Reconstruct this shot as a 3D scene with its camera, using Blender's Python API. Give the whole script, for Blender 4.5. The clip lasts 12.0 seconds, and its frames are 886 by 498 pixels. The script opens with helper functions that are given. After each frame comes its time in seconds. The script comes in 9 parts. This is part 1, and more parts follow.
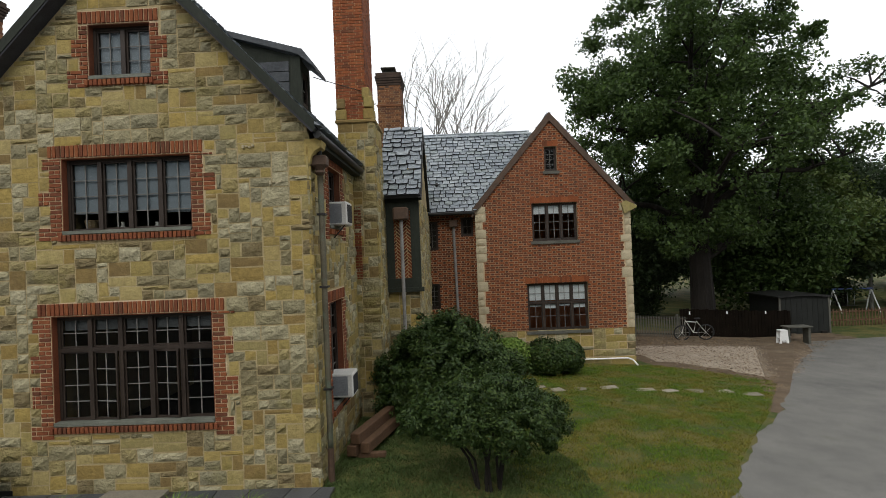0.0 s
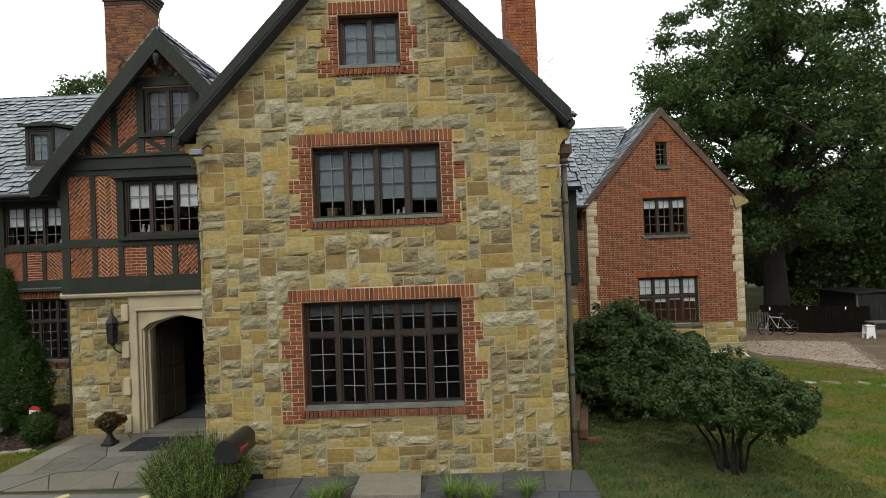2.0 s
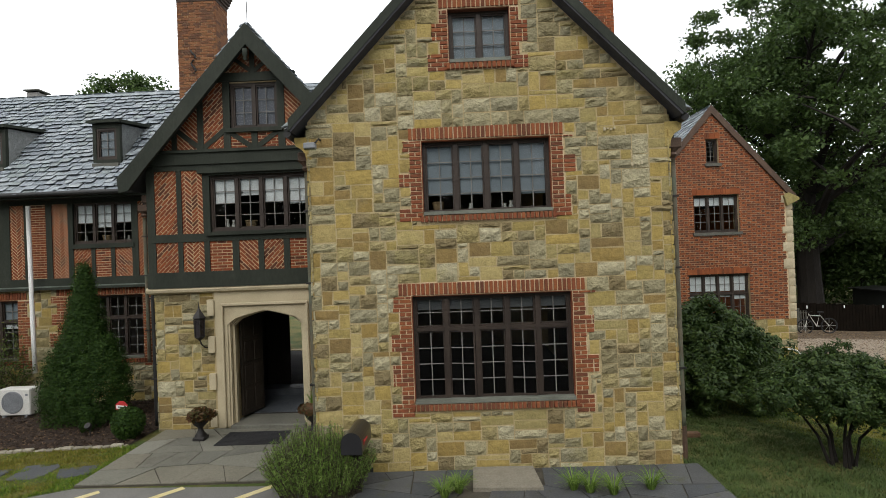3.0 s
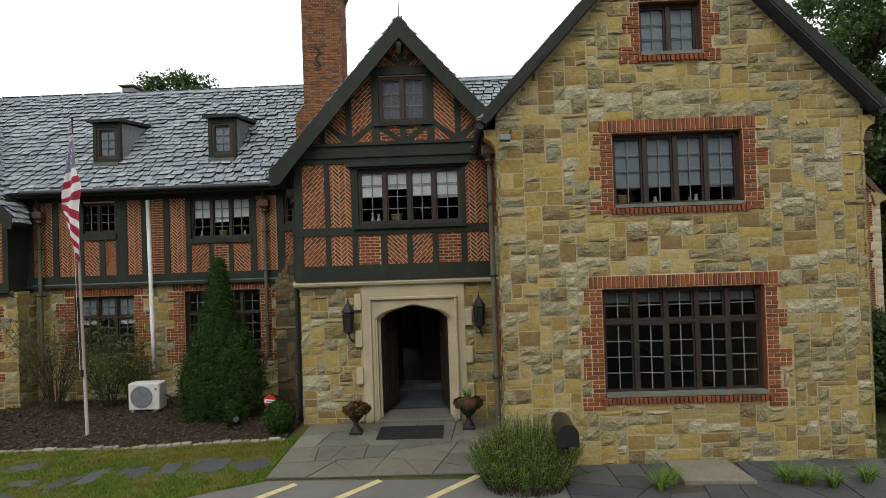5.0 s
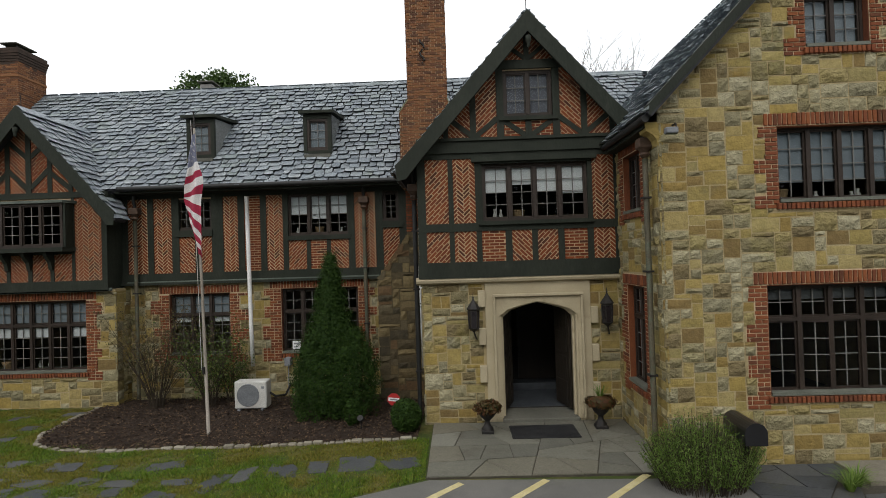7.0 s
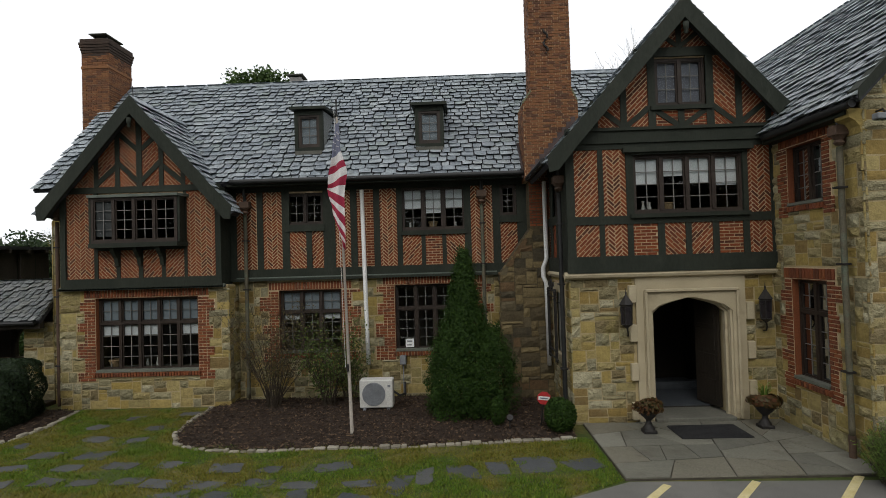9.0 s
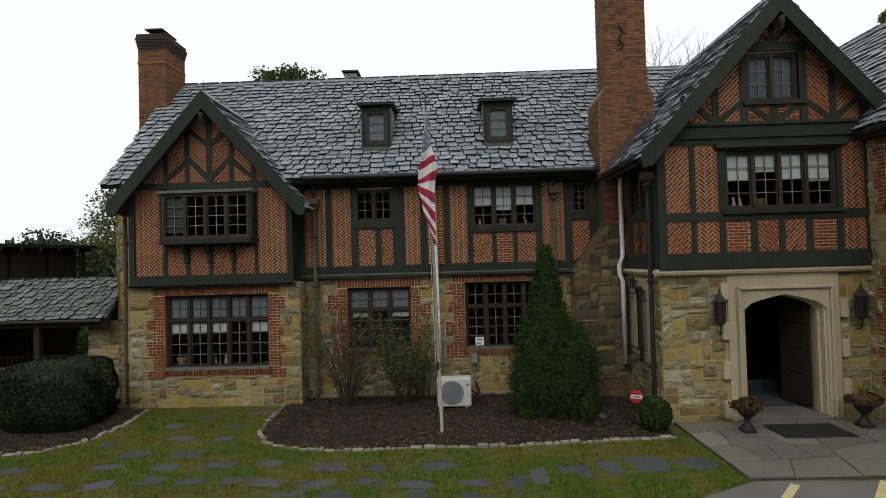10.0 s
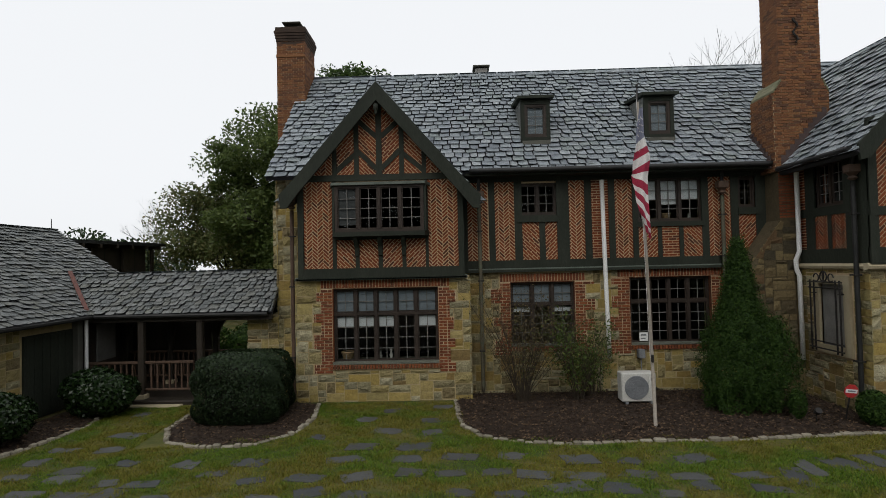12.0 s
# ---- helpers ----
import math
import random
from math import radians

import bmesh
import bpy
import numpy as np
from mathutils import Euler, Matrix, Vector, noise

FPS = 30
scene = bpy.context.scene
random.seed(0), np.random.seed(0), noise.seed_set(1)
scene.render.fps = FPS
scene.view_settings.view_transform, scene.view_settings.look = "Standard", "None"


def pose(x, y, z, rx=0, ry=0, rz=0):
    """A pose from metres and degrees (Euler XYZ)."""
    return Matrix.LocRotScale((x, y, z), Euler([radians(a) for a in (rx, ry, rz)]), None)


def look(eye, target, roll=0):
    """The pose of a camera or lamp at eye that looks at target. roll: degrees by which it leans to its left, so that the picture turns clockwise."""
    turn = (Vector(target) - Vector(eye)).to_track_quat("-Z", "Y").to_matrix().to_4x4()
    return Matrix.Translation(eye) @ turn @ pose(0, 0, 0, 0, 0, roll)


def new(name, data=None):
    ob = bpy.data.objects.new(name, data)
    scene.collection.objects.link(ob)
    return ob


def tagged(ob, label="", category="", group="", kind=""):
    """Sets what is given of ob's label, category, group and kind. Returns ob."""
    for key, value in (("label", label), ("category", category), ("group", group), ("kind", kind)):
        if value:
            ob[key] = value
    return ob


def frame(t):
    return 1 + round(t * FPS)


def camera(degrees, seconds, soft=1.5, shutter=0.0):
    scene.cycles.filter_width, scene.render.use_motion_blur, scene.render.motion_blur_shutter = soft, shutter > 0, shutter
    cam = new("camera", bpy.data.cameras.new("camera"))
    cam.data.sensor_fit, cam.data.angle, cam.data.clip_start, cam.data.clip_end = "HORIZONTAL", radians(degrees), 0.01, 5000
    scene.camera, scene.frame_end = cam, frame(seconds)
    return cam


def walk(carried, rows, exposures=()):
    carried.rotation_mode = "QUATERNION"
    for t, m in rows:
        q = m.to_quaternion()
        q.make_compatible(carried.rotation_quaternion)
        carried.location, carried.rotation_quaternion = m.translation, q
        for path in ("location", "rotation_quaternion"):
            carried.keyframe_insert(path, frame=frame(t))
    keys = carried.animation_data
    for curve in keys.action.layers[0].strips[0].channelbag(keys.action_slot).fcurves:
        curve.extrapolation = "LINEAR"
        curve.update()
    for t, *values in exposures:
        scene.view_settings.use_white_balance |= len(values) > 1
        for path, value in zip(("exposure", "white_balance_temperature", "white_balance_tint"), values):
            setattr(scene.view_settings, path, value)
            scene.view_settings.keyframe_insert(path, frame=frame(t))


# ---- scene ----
cam = camera(79.0, 12.0, soft=0.6)
PATH = [
    (0, (0.074, 0.342, 3.698), (0.022, 2.341, 3.711), -2.3),
    (0.5, (-0.908, 0.267, 3.693), (-0.961, 2.266, 3.709), -2.3),
    (1, (-1.885, 0.206, 3.669), (-1.936, 2.205, 3.687), -2.4),
    (1.5, (-2.825, 0.146, 3.674), (-2.875, 2.146, 3.688), -2.3),
    (2, (-3.739, 0.109, 3.653), (-3.789, 2.108, 3.665), -2.2),
    (2.5, (-4.61, 0.08, 3.622), (-4.66, 2.079, 3.634), -2.2),
    (3, (-5.451, 0.058, 3.605), (-5.502, 2.058, 3.62), -2.2),
    (3.5, (-6.252, 0.041, 3.608), (-6.302, 2.04, 3.622), -2.2),
    (5.5, (-9.084, 0.007, 3.557), (-9.132, 2.006, 3.583), -1.9),
    (6, (-9.696, 0.022, 3.56), (-9.745, 2.022, 3.588), -1.9),
    (6.5, (-10.276, 0.062, 3.56), (-10.327, 2.061, 3.588), -1.8),
    (7, (-10.887, 0.112, 3.532), (-10.938, 2.112, 3.562), -1.8),
    (9, (-13.767, 0.399, 3.446), (-13.814, 2.398, 3.486), -1.7),
    (9.5, (-14.591, 0.44, 3.436), (-14.635, 2.439, 3.476), -1.6),
    (10, (-15.479, 0.496, 3.419), (-15.522, 2.495, 3.461), -1.6),
    (10.5, (-16.417, 0.531, 3.388), (-16.458, 2.53, 3.433), -1.5),
    (11, (-17.358, 0.529, 3.383), (-17.401, 2.529, 3.427), -1.5),
    (11.5, (-18.393, 0.533, 3.351), (-18.429, 2.532, 3.399), -1.4),
    (12, (-19.401, 0.526, 3.293), (-19.44, 2.525, 3.348), -1.3),
]
walk(cam, [(t, look(eye, target, roll)) for t, eye, target, roll in PATH],
     [(0, 0.03), (1.5, 0.30), (2.5, 0.42), (3.7, 0.41), (5.5, 0.1), (7.2, -0.01), (8.8, -0.16), (9.5, -0.22), (10.5, -0.33), (12, -0.40)])

# ---- world and light: a bright overcast sky ----
world = bpy.data.worlds.new("overcast_sky")
scene.world = world
world.use_nodes = True
wn, wl = world.node_tree.nodes, world.node_tree.links
wn.clear()
w_out = wn.new("ShaderNodeOutputWorld")
w_bg = wn.new("ShaderNodeBackground")
w_sky = wn.new("ShaderNodeTexSky")
w_sky.sky_type = "NISHITA"
w_sky.sun_disc = False
w_sky.sun_elevation = radians(48)
w_sky.sun_rotation = radians(205)
w_sky.dust_density = 4.0
w_hsv = wn.new("ShaderNodeHueSaturation")
w_hsv.inputs["Saturation"].default_value = 0.25
w_mix = wn.new("ShaderNodeMixRGB")
w_mix.inputs["Fac"].default_value = 0.86
w_mix.inputs["Color2"].default_value = (11.8, 12.05, 12.4, 1)
w_bg.inputs["Strength"].default_value = 0.112
wl.new(w_sky.outputs["Color"], w_hsv.inputs["Color"])
wl.new(w_hsv.outputs["Color"], w_mix.inputs["Color1"])
wl.new(w_mix.outputs["Color"], w_bg.inputs["Color"])
wl.new(w_bg.outputs["Background"], w_out.inputs["Surface"])

sun = new("sun", bpy.data.lights.new("sun", "SUN"))
sun.data.energy = 0.95
sun.data.angle = radians(35)
sun.data.color = (1.0, 0.96, 0.9)
sun.matrix_world = look((-14, -26, 36), (-9, 10, 2))

# ---- building helpers ----
class MB:
    """Collects corners and faces of one mesh."""

    def __init__(self):
        self.v, self.f = [], []

    def add(self, verts, faces):
        n = len(self.v)
        self.v.extend(tuple(p) for p in verts)
        self.f.extend(tuple(i + n for i in f) for f in faces)
        return self

    def box(self, x0, x1, y0, y1, z0, z1, m=None):
        vs = [(x, y, z) for x in (x0, x1) for y in (y0, y1) for z in (z0, z1)]
        if m:
            vs = [m @ Vector(p) for p in vs]
        return self.add(vs, [(0, 1, 3, 2), (4, 6, 7, 5), (0, 4, 5, 1), (2, 3, 7, 6), (0, 2, 6, 4), (1, 5, 7, 3)])

    def cbox(self, x0, x1, y0, y1, z0, z1, c=0.01, m=None):
        """A box with chamfered edges."""
        c = min(c, (x1 - x0) * 0.45, (y1 - y0) * 0.45, (z1 - z0) * 0.45)
        vs, idx = [], {}
        for i, x in enumerate((x0, x1)):
            for j, y in enumerate((y0, y1)):
                for k, z in enumerate((z0, z1)):
                    sx, sy, sz = (c, -c)[i], (c, -c)[j], (c, -c)[k]
                    for a, p in enumerate(((x, y + sy, z + sz), (x + sx, y, z + sz), (x + sx, y + sy, z))):
                        idx[i, j, k, a] = len(vs)
                        vs.append(p)
        g = lambda i, j, k, a: idx[i, j, k, a]
        fs = []
        for i in (0, 1):
            fs.append((g(i, 0, 0, 0), g(i, 1, 0, 0), g(i, 1, 1, 0), g(i, 0, 1, 0)))
            fs.append((g(0, i, 0, 1), g(1, i, 0, 1), g(1, i, 1, 1), g(0, i, 1, 1)))
            fs.append((g(0, 0, i, 2), g(1, 0, i, 2), g(1, 1, i, 2), g(0, 1, i, 2)))
            for j in (0, 1):
                fs.append((g(i, j, 0, 0), g(i, j, 1, 0), g(i, j, 1, 1), g(i, j, 0, 1)))
                fs.append((g(i, 0, j, 0), g(i, 1, j, 0), g(i, 1, j, 2), g(i, 0, j, 2)))
                fs.append((g(0, i, j, 1), g(1, i, j, 1), g(1, i, j, 2), g(0, i, j, 2)))
                for k in (0, 1):
                    fs.append((g(i, j, k, 0), g(i, j, k, 1), g(i, j, k, 2)))
        if m:
            vs = [m @ Vector(p) for p in vs]
        return self.add(vs, fs)

    def prism(self, poly, place, d0, d1):
        """A flat polygon (u, v) given depth from d0 to d1; place(u, v, d) puts it in the world."""
        n = len(poly)
        vs = [place(u, v, d0) for u, v in poly] + [place(u, v, d1) for u, v in poly]
        fs = [tuple(range(n)), tuple(range(2 * n - 1, n - 1, -1))]
        fs += [(i, (i + 1) % n, n + (i + 1) % n, n + i) for i in range(n)]
        return self.add(vs, fs)

    def tube(self, pts, r, n=8, r1=None, cap=True):
        """A round tube through the points."""
        pts = [Vector(p) for p in pts]
        if len(pts) == 2 and n >= 8 and r1 is None:
            pts = [pts[0], pts[0].lerp(pts[1], 0.03), pts[0].lerp(pts[1], 0.97), pts[1]]
        rings, up = [], Vector((0.31, 0.17, 0.93))
        for i, p in enumerate(pts):
            d = (pts[min(i + 1, len(pts) - 1)] - pts[max(i - 1, 0)]).normalized()
            a = d.cross(up if abs(d.dot(up)) < 0.95 else Vector((1, 0, 0))).normalized()
            b = d.cross(a)
            rr = r if r1 is None else r + (r1 - r) * i / (len(pts) - 1)
            rings.append([p + rr * (math.cos(2 * math.pi * k / n) * a + math.sin(2 * math.pi * k / n) * b) for k in range(n)])
        fs = [(i * n + k, i * n + (k + 1) % n, (i + 1) * n + (k + 1) % n, (i + 1) * n + k) for i in range(len(pts) - 1) for k in range(n)]
        if cap:
            fs += [tuple(range(n)), tuple((len(pts) - 1) * n + k for k in range(n))]
        return self.add([p for ring in rings for p in ring], fs)

    def lathe(self, profile, x, y, z, n=20, flute=0.0):
        """A turned shape from (radius, height) pairs, standing at x, y, z."""
        vs = []
        for r, h in profile:
            for k in range(n):
                rr = r * (1 + flute * (k % 2))
                vs.append((x + rr * math.cos(2 * math.pi * k / n), y + rr * math.sin(2 * math.pi * k / n), z + h))
        m = len(profile)
        fs = [(i * n + k, i * n + (k + 1) % n, (i + 1) * n + (k + 1) % n, (i + 1) * n + k) for i in range(m - 1) for k in range(n)]
        fs += [tuple(range(n)), tuple((m - 1) * n + k for k in range(n))]
        return self.add(vs, fs)

    def weld(self):
        """Joins equal corners and takes out faces between touching blocks."""
        seen, remap = {}, []
        for p in self.v:
            remap.append(seen.setdefault(tuple(round(c, 4) for c in p), len(seen)))
        self.v = list(seen)
        faces = {}
        for f in self.f:
            g = tuple(remap[i] for i in f)
            faces.setdefault(frozenset(g), []).append(g)
        self.f = [g[0] for g in faces.values() if len(g) == 1]
        return self

    def mesh(self, name, mat, smooth=False):
        me = bpy.data.meshes.new(name)
        me.from_pydata(self.v, [], self.f)
        me.materials.append(mat)
        if smooth:
            me.shade_smooth()
            for p in me.polygons:
                p.use_smooth = len(p.vertices) <= 4
        return me


def part(name, mb, mat, parent=None, label="", smooth=False, kind=""):
    """Links what mb holds as one mesh object under parent."""
    ob = new(name, mb.mesh(name, mat, smooth))
    if parent:
        ob.parent = parent
        if parent.type == "EMPTY":
            ob.matrix_parent_inverse = parent.matrix_basis.inverted()
    return tagged(ob, label, kind=kind)


def thing(name, label, category, group="", kind="", at=None):
    """An Empty at the base of a thing, to parent its parts."""
    ob = new(name)
    ob.empty_display_size = 0.1
    if at:
        ob.location = at
    return tagged(ob, label, category, group, kind)


def front(Y):
    """Places (u, v, d) on a wall that faces the drive: u along x, v up, d out of the wall."""
    return lambda u, v, d: (u, Y - d, v)


def east(X):
    return lambda u, v, d: (X + d, u, v)


def west(X):
    return lambda u, v, d: (X - d, u, v)


def wall_strips(mb, place, u0, u1, v0, top, openings, thick, breaks=()):
    """A wall of real thickness with openings cut through it; top(u) is its upper edge."""
    us = sorted({u0, u1, *breaks, *(a for o in openings for a in (o[0], o[1]) if u0 < a < u1)})
    cuts = sorted({a for o in openings for a in (o[2], o[3])})
    for a, b in zip(us, us[1:]):
        low = v0
        for c in [*cuts, None]:
            if c is None or c > min(top(a), top(b)) - 0.02:
                mb.prism([(a, low), (b, low), (b, top(b)), (a, top(a))], place, 0, -thick)
                break
            mid = (low + c) / 2
            if not any(o[0] < (a + b) / 2 < o[1] and o[2] < mid < o[3] for o in openings):
                mb.prism([(a, low), (b, low), (b, c), (a, c)], place, 0, -thick)
            low = c
    return mb.weld()


def clip_poly(poly, rect):
    """Cuts a convex polygon to a convex polygon (counter-clockwise)."""
    out = poly
    for (ax, ay), (bx, by) in zip(rect, rect[1:] + rect[:1]):
        src, out = out, []
        for i, p in enumerate(src):
            q = src[(i + 1) % len(src)]
            sp = (bx - ax) * (p[1] - ay) - (by - ay) * (p[0] - ax)
            sq = (bx - ax) * (q[1] - ay) - (by - ay) * (q[0] - ax)
            if sp >= 0:
                out.append(p)
            if (sp >= 0) != (sq >= 0):
                k = sp / (sp - sq)
                out.append((p[0] + k * (q[0] - p[0]), p[1] + k * (q[1] - p[1])))
        if len(out) < 3:
            return []
    return out


def poly_area(p):
    return abs(sum(a[0] * b[1] - b[0] * a[1] for a, b in zip(p, p[1:] + p[:1]))) / 2


def rect(a, b, c, d):
    return [(a, c), (b, c), (b, d), (a, d)]


def inset_poly(p, k):
    cx, cy = sum(q[0] for q in p) / len(p), sum(q[1] for q in p) / len(p)
    out = []
    for x, y in p:
        L = math.hypot(x - cx, y - cy) or 1
        s = max(0.3, 1 - k / L)
        out.append((cx + (x - cx) * s, cy + (y - cy) * s))
    return out


def face_block(mb, poly, place, d0, d1, ch, rnd=0.0, rng=random):
    """One stone or brick: sides from d0, chamfer ch and an uneven face about d1."""
    n = len(poly)
    inner = inset_poly(poly, ch)
    if rnd > 0 and n == 4:
        # rock face: a grid of uneven heights
        w = math.dist(poly[0], poly[1])
        nx, ny = (4 if w > 0.3 else 3), 3
        vs = [place(u, v, d0) for u, v in poly]
        for j in range(ny + 1):
            for i in range(nx + 1):
                s, t = i / nx, j / ny
                u = (poly[0][0] * (1 - s) + poly[1][0] * s) * (1 - t) + (poly[3][0] * (1 - s) + poly[2][0] * s) * t
                v = (poly[0][1] * (1 - s) + poly[1][1] * s) * (1 - t) + (poly[3][1] * (1 - s) + poly[2][1] * s) * t
                rim = i in (0, nx) or j in (0, ny)
                d = max(0.004, d1 - ch - rng.uniform(0, rnd * 0.5)) if rim else d1 + rnd * 0.6 + rng.uniform(-rnd, rnd) * 0.8
                if not rim:
                    u, v = u + rng.uniform(-0.015, 0.015), v + rng.uniform(-0.01, 0.01)
                vs.append(place(u, v, d))
        q = lambda i, j: 4 + j * (nx + 1) + i
        fs = [(q(i, j), q(i + 1, j), q(i + 1, j + 1), q(i, j + 1)) for i in range(nx) for j in range(ny)]
        fs += [(0, 1) + tuple(q(i, 0) for i in range(nx, -1, -1)), (1, 2) + tuple(q(nx, j) for j in range(ny, -1, -1)),
               (2, 3) + tuple(q(i, ny) for i in range(nx + 1)), (3, 0) + tuple(q(0, j) for j in range(ny + 1))]
        return mb.add(vs, fs)
    vs = [place(u, v, d0) for u, v in poly] + [place(u, v, d1 - ch * 0.7) for u, v in poly]
    vs += [place(u, v, d1 + rng.uniform(-rnd, rnd)) for u, v in inner]
    fs = [(i, (i + 1) % n, n + (i + 1) % n, n + i) for i in range(n)]
    fs += [(n + i, n + (i + 1) % n, 2 * n + (i + 1) % n, 2 * n + i) for i in range(n)]
    fs.append(tuple(range(2 * n, 3 * n)))
    return mb.add(vs, fs)


def rubble(u0, u1, v0, top, holes, rng, cu=0.086, cv=0.075, wide=(2, 5)):
    """Squared random rubble: yields the outline of each stone, mortar gap taken off."""
    nu, nv = int(round((u1 - u0) / cu)), int(round((max(top(u0 + i * 0.2) for i in range(int((u1 - u0) / 0.2) + 1)) - v0) / cv)) + 1
    cu = (u1 - u0) / nu
    free = [[True] * nv for _ in range(nu)]
    for i in range(nu):
        for j in range(nv):
            u, v = u0 + (i + 0.5) * cu, v0 + (j + 0.5) * cv
            if v > top(u) or any(a < u < b and c < v < d for a, b, c, d in holes):
                free[i][j] = False
    for j in range(nv):
        for i in range(nu):
            if not free[i][j]:
                continue
            w, h = rng.randint(*wide), rng.choices((1, 2, 3, 4), (1.0, 5, 5, 0.4))[0]
            if h == 1:
                w = max(w, 3)
            if h >= 3:
                w = max(2, w)
            k = 0
            while k < w and i + k < nu and free[i + k][j]:
                k += 1
            if i + k < nu and free[i + k][j] and (i + k + 1 >= nu or not free[i + k + 1][j]):
                k += 1
            w = k
            hh = 0
            while hh < h and j + hh < nv and all(free[i + a][j + hh] for a in range(w)):
                hh += 1
            for a in range(w):
                for b in range(hh):
                    free[i + a][j + b] = False
            g = 0.0095
            yield [(u0 + i * cu + g, v0 + j * cv + g), (u0 + (i + w) * cu - g, v0 + j * cv + g),
                   (u0 + (i + w) * cu - g, v0 + (j + hh) * cv - g), (u0 + i * cu + g, v0 + (j + hh) * cv - g)]

# ---- materials ----
def surf(name, c1, c2, rough=0.8, scale=3.0, bump=0.15, fine=40.0, metal=0.0, ramp=None, spread=0.5, stretch=(1, 1, 1), stain=None, spec=0.3, deep=0.02, edge=(0.3, 0.7)):
    """A surface with variation at two scales; ramp: colours that each piece picks from."""
    m = bpy.data.materials.new(name)
    m.use_nodes = True
    nt = m.node_tree
    nd, lk = nt.nodes, nt.links
    b = nd["Principled BSDF"]
    b.inputs["Roughness"].default_value, b.inputs["Metallic"].default_value = rough, metal
    b.inputs["Specular IOR Level"].default_value = spec
    tc = nd.new("ShaderNodeTexCoord")
    mp = nd.new("ShaderNodeMapping")
    mp.inputs["Scale"].default_value = stretch
    lk.new(tc.outputs["Object"], mp.inputs["Vector"])

    def tex(s, detail=4.0, rgh=0.6):
        n = nd.new("ShaderNodeTexNoise")
        n.inputs["Scale"].default_value, n.inputs["Detail"].default_value, n.inputs["Roughness"].default_value = s, detail, rgh
        lk.new(mp.outputs["Vector"], n.inputs["Vector"])
        return n.outputs["Fac"]

    def ramp_node(fac, stops, mode="LINEAR"):
        r = nd.new("ShaderNodeValToRGB")
        r.color_ramp.interpolation = mode
        e = r.color_ramp.elements
        e[0].position, e[0].color = stops[0][0], (*stops[0][1], 1)
        e[1].position, e[1].color = stops[1][0], (*stops[1][1], 1)
        for p, c in stops[2:]:
            k = e.new(p)
            k.color = (*c, 1)
        lk.new(fac, r.inputs["Fac"])
        return r.outputs["Color"]

    def mix(a, c, fac, mode="MIX"):
        x = nd.new("ShaderNodeMixRGB")
        x.blend_type = mode
        if hasattr(fac, "links"):
            lk.new(fac, x.inputs["Fac"])
        else:
            x.inputs["Fac"].default_value = fac
        for sock, val in (("Color1", a), ("Color2", c)):
            if hasattr(val, "links"):
                lk.new(val, x.inputs[sock])
            else:
                x.inputs[sock].default_value = (*val, 1)
        return x.outputs["Color"]

    big = tex(scale)
    small = tex(fine, 3.0, 0.7)
    col = ramp_node(big, [(edge[0], c1), (edge[1], c2)])
    if ramp:
        oi, ge = nd.new("ShaderNodeObjectInfo"), nd.new("ShaderNodeNewGeometry")
        ad, fr = nd.new("ShaderNodeMath"), nd.new("ShaderNodeMath")
        ad.operation, fr.operation = "ADD", "FRACT"
        lk.new(oi.outputs["Random"], ad.inputs[0])
        lk.new(ge.outputs["Random Per Island"], ad.inputs[1])
        lk.new(ad.outputs[0], fr.inputs[0])
        n = len(ramp)
        pick = ramp_node(fr.outputs[0], [(i / n, c) for i, c in enumerate(ramp)], "CONSTANT")
        col = mix(pick, col, 1 - spread)
    for stain in ([stain] if stain and not isinstance(stain, list) else stain or []):
        mask = ramp_node(tex(stain[1], 5.0, 0.7), [(stain[2], (0, 0, 0)), (stain[2] + 0.12, (1, 1, 1))])
        sep = nd.new("ShaderNodeSeparateColor")
        lk.new(mask, sep.inputs["Color"])
        mul = nd.new("ShaderNodeMath")
        mul.operation = "MULTIPLY"
        mul.inputs[1].default_value = stain[3] if len(stain) > 3 else 0.7
        lk.new(sep.outputs["Red"], mul.inputs[0])
        col = mix(col, stain[0], mul.outputs[0])
    grain = ramp_node(small, [(0.25, (0.62, 0.62, 0.62)), (0.75, (1.25, 1.25, 1.25))])
    col = mix(col, grain, 0.75, "MULTIPLY")
    lk.new(col, b.inputs["Base Color"])
    if bump:
        bp = nd.new("ShaderNodeBump")
        bp.inputs["Strength"].default_value, bp.inputs["Distance"].default_value = bump, deep
        ht = nd.new("ShaderNodeMath")
        ht.operation = "ADD"
        lk.new(small, ht.inputs[0])
        lk.new(tex(fine * 0.3), ht.inputs[1])
        h2 = nd.new("ShaderNodeMath")
        h2.operation = "MULTIPLY_ADD"
        h2.inputs[1].default_value = 0.45
        lk.new(tex(fine * 3.1, 2.0), h2.inputs[0])
        lk.new(ht.outputs[0], h2.inputs[2])
        ht = h2
        lk.new(ht.outputs[0], bp.inputs["Height"])
        lk.new(bp.outputs["Normal"], b.inputs["Normal"])
    return m


def plain(name, c, rough=0.5, metal=0.0):
    return surf(name, tuple(x * 0.9 for x in c), tuple(x * 1.1 for x in c), rough, 4.0, 0.05, 60.0, metal)


